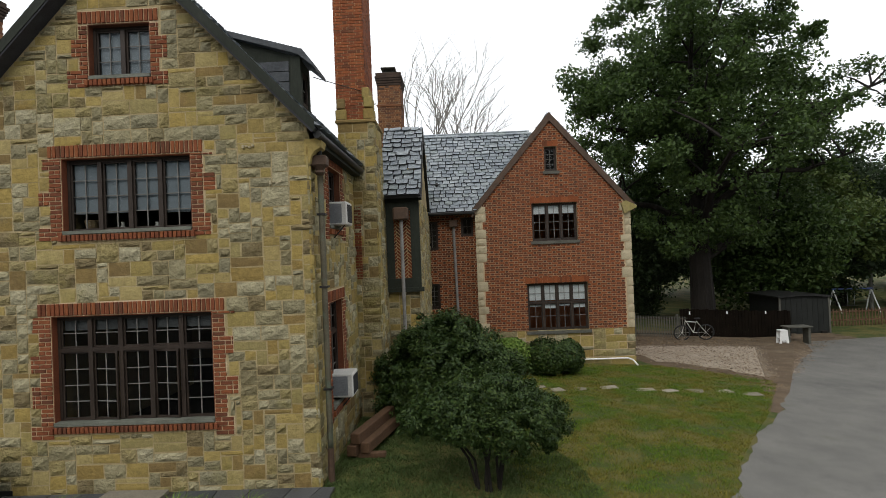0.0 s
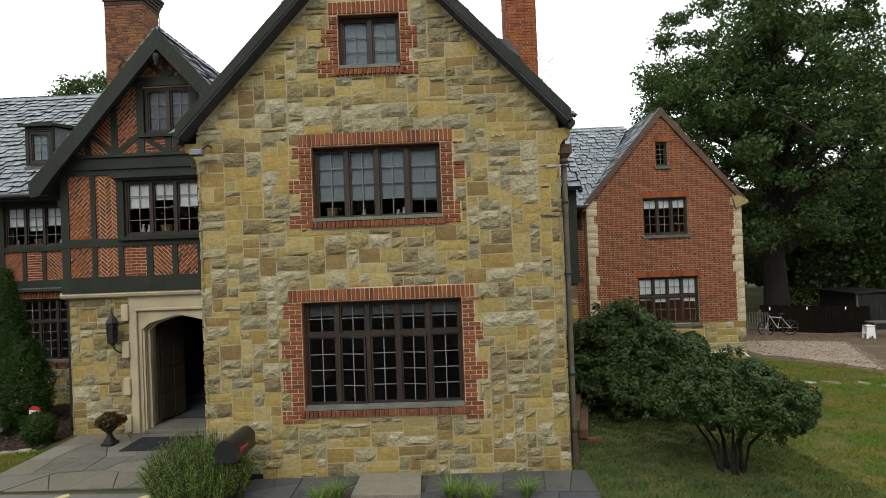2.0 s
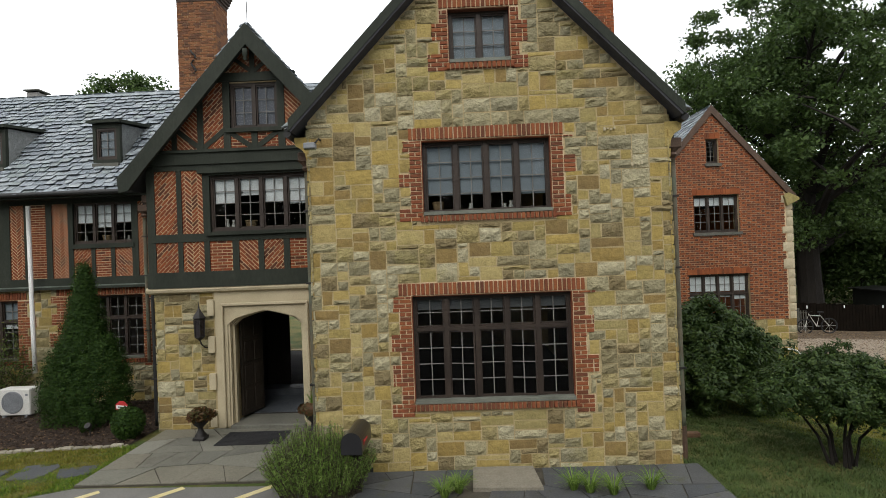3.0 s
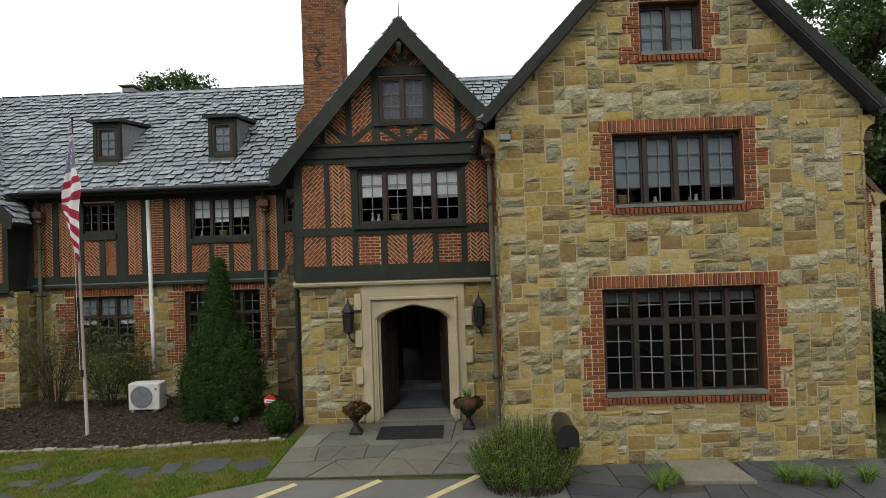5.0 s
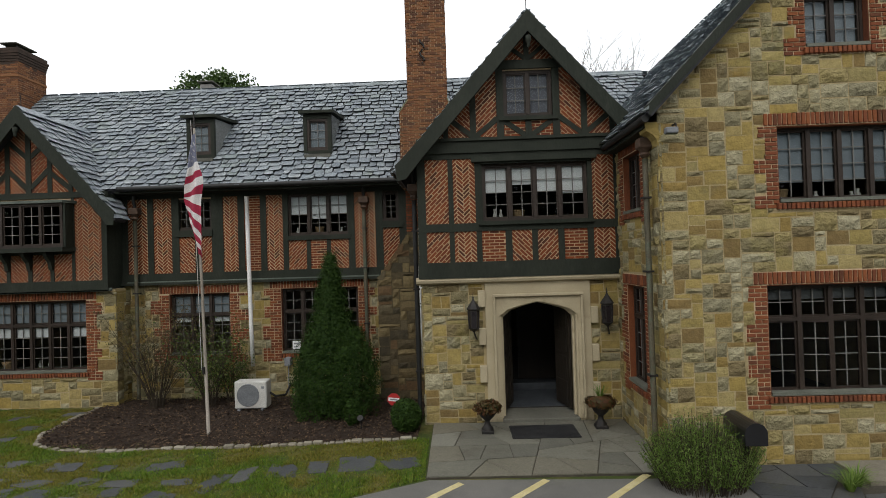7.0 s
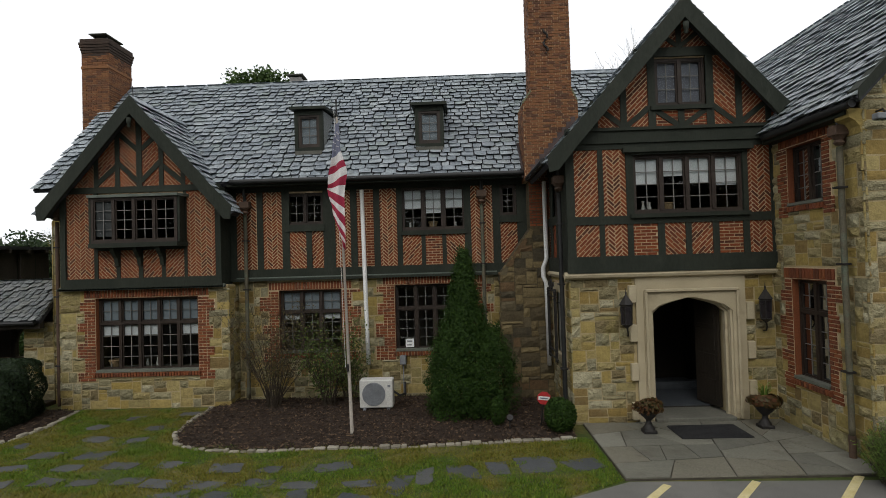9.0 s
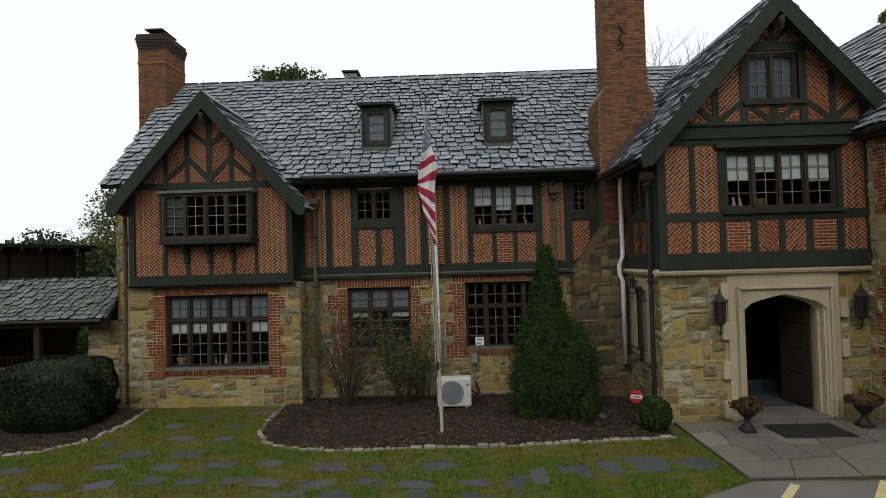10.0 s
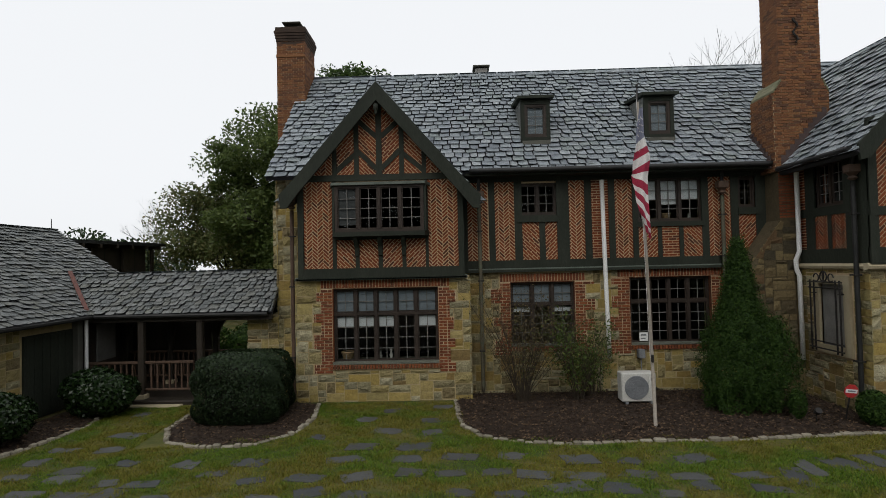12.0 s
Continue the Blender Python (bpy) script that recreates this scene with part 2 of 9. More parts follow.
def leaf(name, ramp, rough=0.55, trans=0.25, patch=0.9, spread=0.75, edge=(0.3, 0.7)):
    """Foliage: each leaf picks its own green, a little light comes through."""
    m = surf(name, ramp[0], ramp[-1], rough, patch, 0.0, 9.0, ramp=ramp, spread=spread, spec=0.25, edge=edge)
    nd, lk = m.node_tree.nodes, m.node_tree.links
    b, out = nd["Principled BSDF"], nd["Material Output"]
    t = nd.new("ShaderNodeBsdfTranslucent")
    mx = nd.new("ShaderNodeMixShader")
    mx.inputs["Fac"].default_value = trans
    lk.new(b.inputs["Base Color"].links[0].from_socket, t.inputs["Color"])
    lk.new(b.outputs["BSDF"], mx.inputs[1])
    lk.new(t.outputs["BSDF"], mx.inputs[2])
    lk.new(mx.outputs["Shader"], out.inputs["Surface"])
    return m


def glass(name, tint=(0.8, 0.84, 0.83)):
    """Window glass: clear, with the sky mirrored at its face."""
    m = bpy.data.materials.new(name)
    m.use_nodes = True
    nd, lk = m.node_tree.nodes, m.node_tree.links
    nd.remove(nd["Principled BSDF"])
    tr, gl, fr, mx = nd.new("ShaderNodeBsdfTransparent"), nd.new("ShaderNodeBsdfGlossy"), nd.new("ShaderNodeFresnel"), nd.new("ShaderNodeMixShader")
    tr.inputs["Color"].default_value = (*tint, 1)
    gl.inputs["Roughness"].default_value = 0.03
    gl.inputs["Color"].default_value = (0.34, 0.355, 0.37, 1)
    fr.inputs["IOR"].default_value = 1.45
    lk.new(fr.outputs["Fac"], mx.inputs["Fac"])
    lk.new(tr.outputs["BSDF"], mx.inputs[1])
    lk.new(gl.outputs["BSDF"], mx.inputs[2])
    lk.new(mx.outputs["Shader"], nd["Material Output"].inputs["Surface"])
    return m


STONES = [(0.300, 0.222, 0.070), (0.270, 0.200, 0.066), (0.345, 0.262, 0.090), (0.250, 0.172, 0.052), (0.322, 0.252, 0.100), (0.215, 0.145, 0.052), (0.285, 0.222, 0.075), (0.330, 0.240, 0.070),
          (0.268, 0.222, 0.092), (0.175, 0.118, 0.046), (0.360, 0.290, 0.122)]
GREYS = [(0.252, 0.222, 0.124), (0.290, 0.258, 0.150), (0.215, 0.192, 0.112), (0.345, 0.312, 0.195), (0.270, 0.220, 0.098), (0.225, 0.205, 0.128), (0.372, 0.340, 0.220), (0.190, 0.160, 0.084), (0.285, 0.228, 0.090), (0.160, 0.120, 0.055)]
STAINS = [((0.235, 0.200, 0.048), 0.7, 0.56, 0.4), ((0.300, 0.275, 0.170), 2.2, 0.62, 0.4), ((0.085, 0.066, 0.030), 1.1, 0.6, 0.45)]
M_stone = surf("tan_sandstone", (0.175, 0.132, 0.046), (0.320, 0.250, 0.098), 0.9, 5.0, 0.55, 12.0, ramp=STONES, spread=0.88, deep=0.03, stain=STAINS)
M_rock = surf("grey_rock_faced_sandstone", (0.130, 0.112, 0.058), (0.345, 0.305, 0.185), 0.92, 7.0, 1.0, 9.0, ramp=GREYS, spread=0.8, deep=0.05, stain=STAINS)
M_soot = surf("soot_stained_stone", (0.060, 0.050, 0.030), (0.145, 0.115, 0.060), 0.95, 4.0, 0.8, 14.0, ramp=[(0.085, 0.066, 0.036), (0.150, 0.112, 0.054), (0.052, 0.044, 0.028), (0.115, 0.094, 0.055), (0.190, 0.145, 0.070), (0.130, 0.078, 0.038)], spread=0.8)
M_mortar = surf("lime_mortar", (0.335, 0.262, 0.135), (0.425, 0.345, 0.195), 0.95, 2.0, 0.3, 60.0, stain=((0.120, 0.095, 0.048), 1.5, 0.57, 0.5))
BRICKS = [(0.204, 0.0623, 0.0251), (0.168, 0.0498, 0.0217), (0.241, 0.079, 0.0284), (0.129, 0.0426, 0.0209), (0.218, 0.0686, 0.0251), (0.0896, 0.0353, 0.0192), (0.19, 0.055, 0.0234)]
M_brick = surf("red_brick", (0.14, 0.0437, 0.0192), (0.23, 0.0727, 0.0259), 0.9, 3.0, 0.3, 50.0, ramp=BRICKS, spread=0.7)
ORANGE = [(0.21, 0.052, 0.0152), (0.168, 0.041, 0.0142), (0.243, 0.065, 0.0199), (0.125, 0.033, 0.0142), (0.201, 0.051, 0.0162), (0.175, 0.043, 0.0142), (0.0463, 0.02, 0.0123)]
M_infill = surf("orange_brick", (0.13, 0.034, 0.0149), (0.215, 0.06, 0.0201), 0.9, 2.5, 0.3, 50.0, ramp=ORANGE, spread=0.7)
WING = [(0.238, 0.0673, 0.0228), (0.207, 0.0571, 0.0199), (0.27, 0.0826, 0.0266), (0.165, 0.049, 0.019), (0.238, 0.0694, 0.0228), (0.114, 0.0418, 0.019), (0.218, 0.0643, 0.0209), (0.291, 0.0918, 0.0304)]
M_wing = surf("wing_brick", (0.142, 0.0373, 0.0159), (0.211, 0.0612, 0.0212), 0.9, 2.0, 0.2, 40.0, ramp=WING, spread=0.75)
M_burnt = surf("burnt_header_brick", (0.062, 0.029, 0.020), (0.105, 0.043, 0.025), 0.85, 2.0, 0.2, 40.0, ramp=[(0.060, 0.029, 0.020), (0.095, 0.039, 0.024), (0.125, 0.047, 0.026)], spread=0.7)
M_stack = surf("brown_brick", (0.125, 0.055, 0.027), (0.205, 0.092, 0.038), 0.9, 1.6, 0.3, 45.0, ramp=[(0.200, 0.086, 0.036), (0.160, 0.066, 0.030), (0.222, 0.102, 0.042), (0.105, 0.046, 0.026), (0.185, 0.076, 0.032), (0.070, 0.034, 0.022)], spread=0.75)
M_stackcap = surf("sooty_brick", (0.03, 0.022, 0.017), (0.065, 0.042, 0.03), 0.95, 3.0, 0.4, 45.0)
M_joint = surf("brick_mortar", (0.447, 0.331, 0.197), (0.574, 0.447, 0.296), 0.95, 4.0, 0.2, 60.0)
SLATES = [(0.246, 0.287, 0.322), (0.302, 0.346, 0.376), (0.187, 0.224, 0.258), (0.359, 0.406, 0.432), (0.272, 0.316, 0.354), (0.246, 0.293, 0.283), (0.403, 0.444, 0.463), (0.215, 0.247, 0.283), (0.317, 0.361, 0.385)]
M_slate = surf("roof_slate", (0.130, 0.156, 0.178), (0.440, 0.475, 0.490), 0.4, 9.0, 0.9, 26.0, ramp=SLATES, spread=0.6, deep=0.045, stain=((0.218, 0.24, 0.171), 2.2, 0.62, 0.5), spec=0.55)
M_oldslate = surf("old_mossy_slate", (0.093, 0.102, 0.1), (0.27, 0.285, 0.28), 0.55, 9.0, 0.9, 26.0, ramp=[(0.15, 0.164, 0.163), (0.195, 0.207, 0.202), (0.12, 0.132, 0.132), (0.24, 0.249, 0.24), (0.173, 0.177, 0.155)], spread=0.6, deep=0.045, stain=((0.165, 0.174, 0.0973), 2.2, 0.6, 0.5), spec=0.4)
M_deck = surf("roof_underlay", (0.03, 0.03, 0.035), (0.05, 0.05, 0.055), 0.9, 4.0, 0.1)
M_timber = surf("green_black_timber", (0.0175, 0.0216, 0.0155), (0.0302, 0.0347, 0.0257), 0.7, 1.5, 0.3, 30.0, stretch=(1, 1, 0.35), stain=((0.0468, 0.0522, 0.0396), 3.0, 0.62, 0.5), spec=0.18)
M_frame = surf("window_timber", (0.0224, 0.0159, 0.012), (0.0413, 0.0288, 0.0211), 0.55, 2.0, 0.2, 40.0, stain=((0.0869, 0.0774, 0.0619), 4.0, 0.62, 0.5))
M_sillwood = surf("weathered_sill", (0.0708, 0.0708, 0.0576), (0.112, 0.109, 0.0896), 0.7, 3.0, 0.2, 40.0)
M_sill = surf("painted_sill", (0.105, 0.112, 0.088), (0.165, 0.172, 0.140), 0.7, 3.0, 0.2, 40.0, stain=((0.07, 0.068, 0.05), 4.0, 0.6, 0.5))
M_lead = surf("lead_bars", (0.11, 0.108, 0.10), (0.19, 0.185, 0.17), 0.45, 5.0, 0.0, 40.0)
M_glass = glass("window_glass")
# Blue-grey of blinds; also stands in for sky mirrored in attic and dormer panes.
M_dimblind = surf("blind_and_mirrored_sky", (0.243, 0.279, 0.315), (0.297, 0.333, 0.369), 0.9, 2.0, 0.1, 80.0)
M_greyblind = surf("dark_grey_blind", (0.09, 0.093, 0.096), (0.12, 0.123, 0.126), 0.9, 2.0, 0.1, 80.0)
M_dusksheet = surf("dusky_pane_reflection", (0.115, 0.120, 0.145), (0.150, 0.157, 0.185), 0.9, 2.0, 0.1, 80.0)
M_blind = surf("white_blind", (0.76, 0.77, 0.78), (0.84, 0.85, 0.86), 0.9, 2.0, 0.1, 80.0)
# Far darker than plaster: the dimness of the rooms is in the colour.
M_roomshade = surf("room_shade_plaster", (0.028, 0.025, 0.022), (0.045, 0.04, 0.034), 0.9, 2.0, 0.1)
M_lime = surf("dressed_limestone", (0.37, 0.315, 0.205), (0.46, 0.395, 0.265), 0.85, 1.3, 0.05, 85.0, stain=((0.22, 0.18, 0.115), 1.8, 0.58, 0.5))
M_gutter = surf("dark_metal", (0.0119, 0.0125, 0.0125), (0.0238, 0.0238, 0.0226), 0.5, 3.0, 0.1, 40.0)
M_copper = surf("weathered_pipe", (0.072, 0.0648, 0.0432), (0.122, 0.108, 0.072), 0.6, 2.5, 0.2, 40.0, stain=((0.0936, 0.122, 0.0864), 3.0, 0.5, 0.7))
M_rust = surf("rusty_pipe_head", (0.0612, 0.0396, 0.0274), (0.101, 0.0612, 0.0396), 0.7, 6.0, 0.3, 50.0)
M_white = surf("white_paint", (0.72, 0.72, 0.70), (0.82, 0.82, 0.80), 0.45, 2.0, 0.05, 60.0)
M_lawn = surf("lawn_soil", (0.0442, 0.0638, 0.011), (0.106, 0.0935, 0.0255), 0.95, 1.1, 0.8, 14.0, stain=((0.124, 0.105, 0.034), 1.3, 0.56, 0.6), edge=(0.42, 0.58))
M_asphalt = surf("asphalt", (0.122, 0.119, 0.108), (0.168, 0.162, 0.146), 0.9, 1.1, 0.4, 90.0, stain=[((0.088, 0.087, 0.080), 0.6, 0.55, 0.6), ((0.110, 0.112, 0.075), 1.7, 0.6, 0.4)])
M_mulch = surf("bark_mulch", (0.0245, 0.0159, 0.011), (0.049, 0.0319, 0.0208), 0.95, 6.0, 1.0, 34.0)
FLAGS = [(0.138, 0.136, 0.107), (0.179, 0.176, 0.140), (0.110, 0.110, 0.091), (0.160, 0.147, 0.107), (0.220, 0.216, 0.177), (0.128, 0.126, 0.101)]
M_flag = surf("bluestone_paving", (0.095, 0.092, 0.072), (0.190, 0.180, 0.145), 0.75, 1.2, 0.3, 40.0, ramp=FLAGS, spread=0.6, stain=((0.074, 0.0615, 0.0436), 1.5, 0.57, 0.5))
M_step = surf("slate_stepping", (0.046, 0.049, 0.051), (0.078, 0.081, 0.082), 0.75, 2.6, 0.4, 40.0, ramp=[(0.048, 0.052, 0.056), (0.078, 0.081, 0.083), (0.062, 0.061, 0.056), (0.095, 0.095, 0.090)], spread=0.5, stain=((0.060, 0.062, 0.026), 4.0, 0.55, 0.6))
M_edge = surf("edging_stone", (0.189, 0.169, 0.127), (0.31, 0.278, 0.213), 0.9, 6.0, 0.5, 40.0, ramp=[(0.267, 0.24, 0.182), (0.327, 0.304, 0.237), (0.172, 0.156, 0.119)], spread=0.6)
M_gravel = surf("pale_gravel", (0.30, 0.245, 0.185), (0.43, 0.365, 0.285), 0.95, 2.0, 0.9, 40.0, stain=((0.128, 0.0892, 0.0461), 1.2, 0.55, 0.6))
M_line = surf("yellow_road_paint", (0.473, 0.396, 0.172), (0.585, 0.516, 0.292), 0.8, 5.0, 0.2, 60.0, stain=((0.138, 0.138, 0.129), 9.0, 0.62, 0.7))
M_bark = surf("bark", (0.0109, 0.0089, 0.00741), (0.0222, 0.0188, 0.0148), 0.95, 3.0, 1.0, 18.0, stretch=(1, 1, 0.3))
M_oak = leaf("oak_leaves", [(0.036, 0.066, 0.016), (0.054, 0.094, 0.022), (0.078, 0.126, 0.030), (0.030, 0.055, 0.016), (0.060, 0.098, 0.025)], 0.55, 0.35)
M_shrub = leaf("shrub_leaves", [(0.024, 0.050, 0.010), (0.038, 0.070, 0.014), (0.016, 0.034, 0.009), (0.060, 0.092, 0.020)], 0.55, 0.2)
M_cedar = leaf("cedar_foliage", [(0.0181, 0.0459, 0.00417), (0.0293, 0.0658, 0.00595), (0.0404, 0.0803, 0.00833), (0.0125, 0.0321, 0.00357)], 0.75, 0.2)
M_grass = leaf("grass_blades", [(0.0829, 0.164, 0.0089), (0.127, 0.191, 0.0118), (0.184, 0.223, 0.0193), (0.0979, 0.178, 0.0104), (0.334, 0.319, 0.0594), (0.173, 0.134, 0.0208)], 0.6, 0.3, 1.1, 0.42, edge=(0.41, 0.54))
M_rosemary = leaf("rosemary_needles", [(0.105, 0.190, 0.026), (0.160, 0.255, 0.040), (0.075, 0.142, 0.022), (0.205, 0.285, 0.068)], 0.65, 0.3)
M_twig = surf("twigs", (0.036, 0.027, 0.019), (0.066, 0.051, 0.034), 0.9, 6.0, 0.2, 30.0)
M_black = surf("black_paint", (0.008, 0.008, 0.010), (0.016, 0.016, 0.018), 0.3, 3.0, 0.05, 60.0, spec=0.5)
M_iron = surf("black_iron", (0.012, 0.012, 0.012), (0.03, 0.026, 0.023), 0.6, 8.0, 0.2, 60.0)
M_door = surf("dark_oak_door", (0.0197, 0.0158, 0.0112), (0.0366, 0.0281, 0.0203), 0.55, 3.0, 0.3, 30.0, stretch=(1, 1, 0.25))
M_yew = leaf("yew_foliage", [(0.010, 0.022, 0.007), (0.017, 0.033, 0.010), (0.007, 0.015, 0.006), (0.024, 0.042, 0.013)], 0.6, 0.1)
M_gloss = leaf("glossy_leaves", [(0.010, 0.022, 0.007), (0.016, 0.034, 0.010), (0.024, 0.046, 0.014)], 0.22, 0.1)
M_flash = surf("lead_brown_flashing", (0.045, 0.03, 0.028), (0.08, 0.055, 0.05), 0.6, 4.0, 0.2, 30.0)

# ---- ground ----
def gz(x):
    """Height of the ground: level by the house, falling gently to the east."""
    return 0.22 - 0.065 * (min(max(x, -2.0), 14.0) + 2.0)


mb = MB()
xs = [-900, -300, -120, -60, -40, -30, -20, -10, -2, 2, 6, 10, 14, 20, 30, 50, 90, 200, 500, 900]
ys = [-900, -200, -60, -20, -5, 0, 5, 10, 15, 20, 25, 30, 40, 60, 100, 200, 500, 1200]
mb.v = [(x, y, gz(x)) for x in xs for y in ys]
n = len(ys)
mb.f = [(i * n + j, (i + 1) * n + j, (i + 1) * n + j + 1, i * n + j + 1) for i in range(len(xs) - 1) for j in range(n - 1)]
ground = part("ground", mb, M_lawn)
tagged(ground, "patchy green and straw-coloured mown grass ground", "ground", kind="structure")


def sheet(name, pts, mat, lift, label, category, thick=0.05, ragged=0.0):
    """A flat sheet of ground cover that follows the fall of the ground; ragged: how far its edge strays."""
    mb = MB()
    if ragged:
        rr, out = random.Random(len(pts)), []
        for a, b in zip(pts, pts[1:] + pts[:1]):
            k = max(1, int(math.dist(a, b) / 0.28)) if max(abs(a[0]), abs(b[0])) < 25 and min(a[1], b[1]) > -5 else 1
            for i in range(k):
                e = ragged if k > 1 else 0
                out.append((a[0] + (b[0] - a[0]) * i / k + rr.gauss(0, e), a[1] + (b[1] - a[1]) * i / k + rr.gauss(0, e)))
        pts = out
    n = len(pts)
    mb.v = [(x, y, gz(x) + lift) for x, y in pts] + [(x, y, gz(x) + lift - thick) for x, y in pts]
    mb.f = [tuple(range(n))] + [(i, (i + 1) % n, n + (i + 1) % n, n + i) for i in range(n)]
    return tagged(part(name, mb, mat), label, category, kind="structure")


sheet("pavement", [(-40, -30), (-2, -30), (-2, 7.2), (-7.75, 8.0), (-11.4, 8.12), (-12.6, 7.5), (-14.2, 7.05), (-17, 6.6), (-22, 6.2), (-40, 6)], M_asphalt, 0.012, "grey worn asphalt parking apron", "pavement")
sheet("road", [(14, -30), (14, 24), (60, 30), (60, -30)], M_asphalt, 0.014, "grey asphalt driveway beyond the yard", "road")
sheet("road", [(-2, -30), (-2, 5.4), (2.6, 5.6), (3.6, 7.8), (4.9, 9.8), (5.95, 11.3), (7.55, 13.3), (9.7, 16.4), (10.75, 18.0), (12.5, 20.4), (14, 22.0), (14, -30)], M_asphalt, 0.014, "grey asphalt driveway with a soft edge", "road", ragged=0.035)
M_dirt = surf("bare_earth", (0.085, 0.060, 0.038), (0.150, 0.108, 0.066), 0.95, 1.5, 0.8, 30.0, stain=[((0.200, 0.155, 0.100), 1.1, 0.55, 0.6), ((0.050, 0.038, 0.024), 2.0, 0.6, 0.6)])
sheet("dirt_patch", [(6.0, 19.6), (6.6, 18.3), (8.2, 17.4), (8.9, 16.6), (8.2, 14.9), (7.3, 13.3), (7.7, 13.2), (9.9, 16.4), (11.0, 18.0), (12.7, 20.3), (14.2, 22.0), (17.5, 24.4), (17.5, 27.0), (6.0, 27.0)], M_dirt, 0.004, "brown bare earth under the trees and beside the driveway", "earth", ragged=0.11)
sheet("gravel_patch", [(6.5, 20.6), (6.9, 19.1), (8.4, 18.2), (9.75, 16.5), (10.85, 17.9), (11.7, 19.1), (12.8, 20.6), (14.0, 22.2), (13.6, 22.9), (11.0, 22.6), (8.8, 22.3), (7.2, 22.0)], M_gravel, 0.009, "pale gravel patch beside the driveway", "gravel", ragged=0.1)

# ---- the house: main walls and roofs ----
rng = random.Random(7)
G_Y, P_Y, L_Y, M_Y = 8.43, 10.70, 12.68, 13.29
house = thing("house", "stone and half-timbered brick manor house with slate roofs", "house")


def slope_top(xr, zr, k):
    return lambda u: zr - k * abs(u - xr)


def roof_plane(name, O, A, U, poly, parent, exposure=0.19, wide=(0.17, 0.35), label="", slab=0.09, seed=1, keep=0, cover=None):
    """A slab of roof with courses of slates laid on it. O: a corner at the eave, A: along it, U: up the slope."""
    O, A, U = Vector(O), Vector(A).normalized(), Vector(U).normalized()
    N = A.cross(U)
    if N.z < 0:
        N = -N
    place = lambda a, s, d: O + A * a + U * s + N * d
    deck = part(name, MB().prism(poly, place, 0, -slab), M_deck, parent, label)
    r = random.Random(seed)
    s_max, a0, a1 = max(p[1] for p in poly), min(p[0] for p in poly), max(p[0] for p in poly)
    area = sum(p[0] * q[1] - q[0] * p[1] for p, q in zip(poly, poly[1:] + poly[:1]))
    if area < 0:
        poly = poly[::-1]
    mb, single, s = MB(), [], -0.04
    while s < s_max:
        a = a0 - r.uniform(0, 0.3)
        while a < a1:
            w = r.uniform(*wide)
            j0, lift, lean = r.uniform(-0.035, 0.025), r.uniform(0.0, 0.034), r.uniform(-0.06, 0.06)
            h = exposure + 0.05
            clip = [(p, q if q > 0.001 else -0.05) for p, q in poly]
            c0, c1, e0, e1 = a + 0.015, a + w - 0.015, r.uniform(0.01, 0.05), r.uniform(0.01, 0.05)
            shape = clip_poly([(c0, s + j0 + e0), (c0 + e0, s + j0), (c1 - e1, s + j0), (c1, s + j0 + e1), (c1, s + h), (c0, s + h)], clip)
            if shape and poly_area(shape) > 0.002:
                n = len(shape)
                one = ([place(u, v, 0.058 + lift + lean * (u - a - w / 2) - (v - s) / h * 0.045) for u, v in shape] + [place(a + w / 2 + (u - a - w / 2) * 0.94, min(v + 0.105, s + h), -0.004) for u, v in shape],
                       [tuple(range(n))] + [(i, (i + 1) % n, n + (i + 1) % n, n + i) for i in range(n)])
                if keep and len(single) < keep and s < 1.6:
                    single.append(one)
                else:
                    mb.add(*one)
            a += w
        s += exposure
    part("slate_cover", mb, cover or M_slate, deck, "grey split slates in uneven courses", kind="stuff")
    PIECES.append(("slate", single, cover or M_slate, deck))
    return deck


PIECES = []

# main range: ridge along x
K_M = 0.9971
EAVE_M, RIDGE_M = (12.84, 5.38), (16.3, 8.83)
um = Vector((0, 1, K_M)).normalized()
S_M = math.hypot(RIDGE_M[0] - EAVE_M[0], RIDGE_M[1] - EAVE_M[1])
roof_plane("roof", (-23.72, EAVE_M[0], EAVE_M[1]), (1, 0, 0), um, rect(0, 18.5, 0, S_M), house, label="grey slate main roof slope", seed=3, keep=300)
roof_plane("roof", (-23.72, 2 * RIDGE_M[0] - EAVE_M[0], EAVE_M[1]), (1, 0, 0), (0, -1, K_M), rect(0, 18.7, 0, S_M), house, exposure=0.4, wide=(0.5, 0.8), seed=4)


def main_y(z):
    return EAVE_M[0] + (z - EAVE_M[1]) / K_M


def cross_roof(xr, zr, k, yf, half_l, half_r, seed, keep=0, back=None):
    """The two slopes of a roof whose ridge runs back from the front verge at yf."""
    for sgn, half in ((-1, half_l), (1, half_r)):
        ze = zr - k * half
        S = half * math.hypot(1, k)
        yb0, yb1 = (main_y(ze), main_y(zr)) if back is None else (back, back)
        poly = [(0, 0), (max(yb0, yf + 0.3) - yf + 0.15, 0), (yb1 - yf + 0.15, S), (0, S)]
        roof_plane("roof", (xr + sgn * half, yf, ze), (0, 1, 0), (-sgn, 0, k), poly, house, seed=seed + sgn, keep=keep, label="steep slate cross-gable roof slope")


GX, GZ, GK = -4.95, 8.78, 1.05      # stone gable: ridge
PX, PZ, PK = -9.40, 8.30, 1.13      # porch gable
LX, LZ, LK = -21.05, 7.46, 1.15     # west gable
cross_roof(GX, GZ, GK, G_Y - 0.25, 3.03, 3.02, 20, back=19.2)
cross_roof(PX, PZ - 0.15, PK, P_Y - 0.34, 2.64, 1.9, 30)
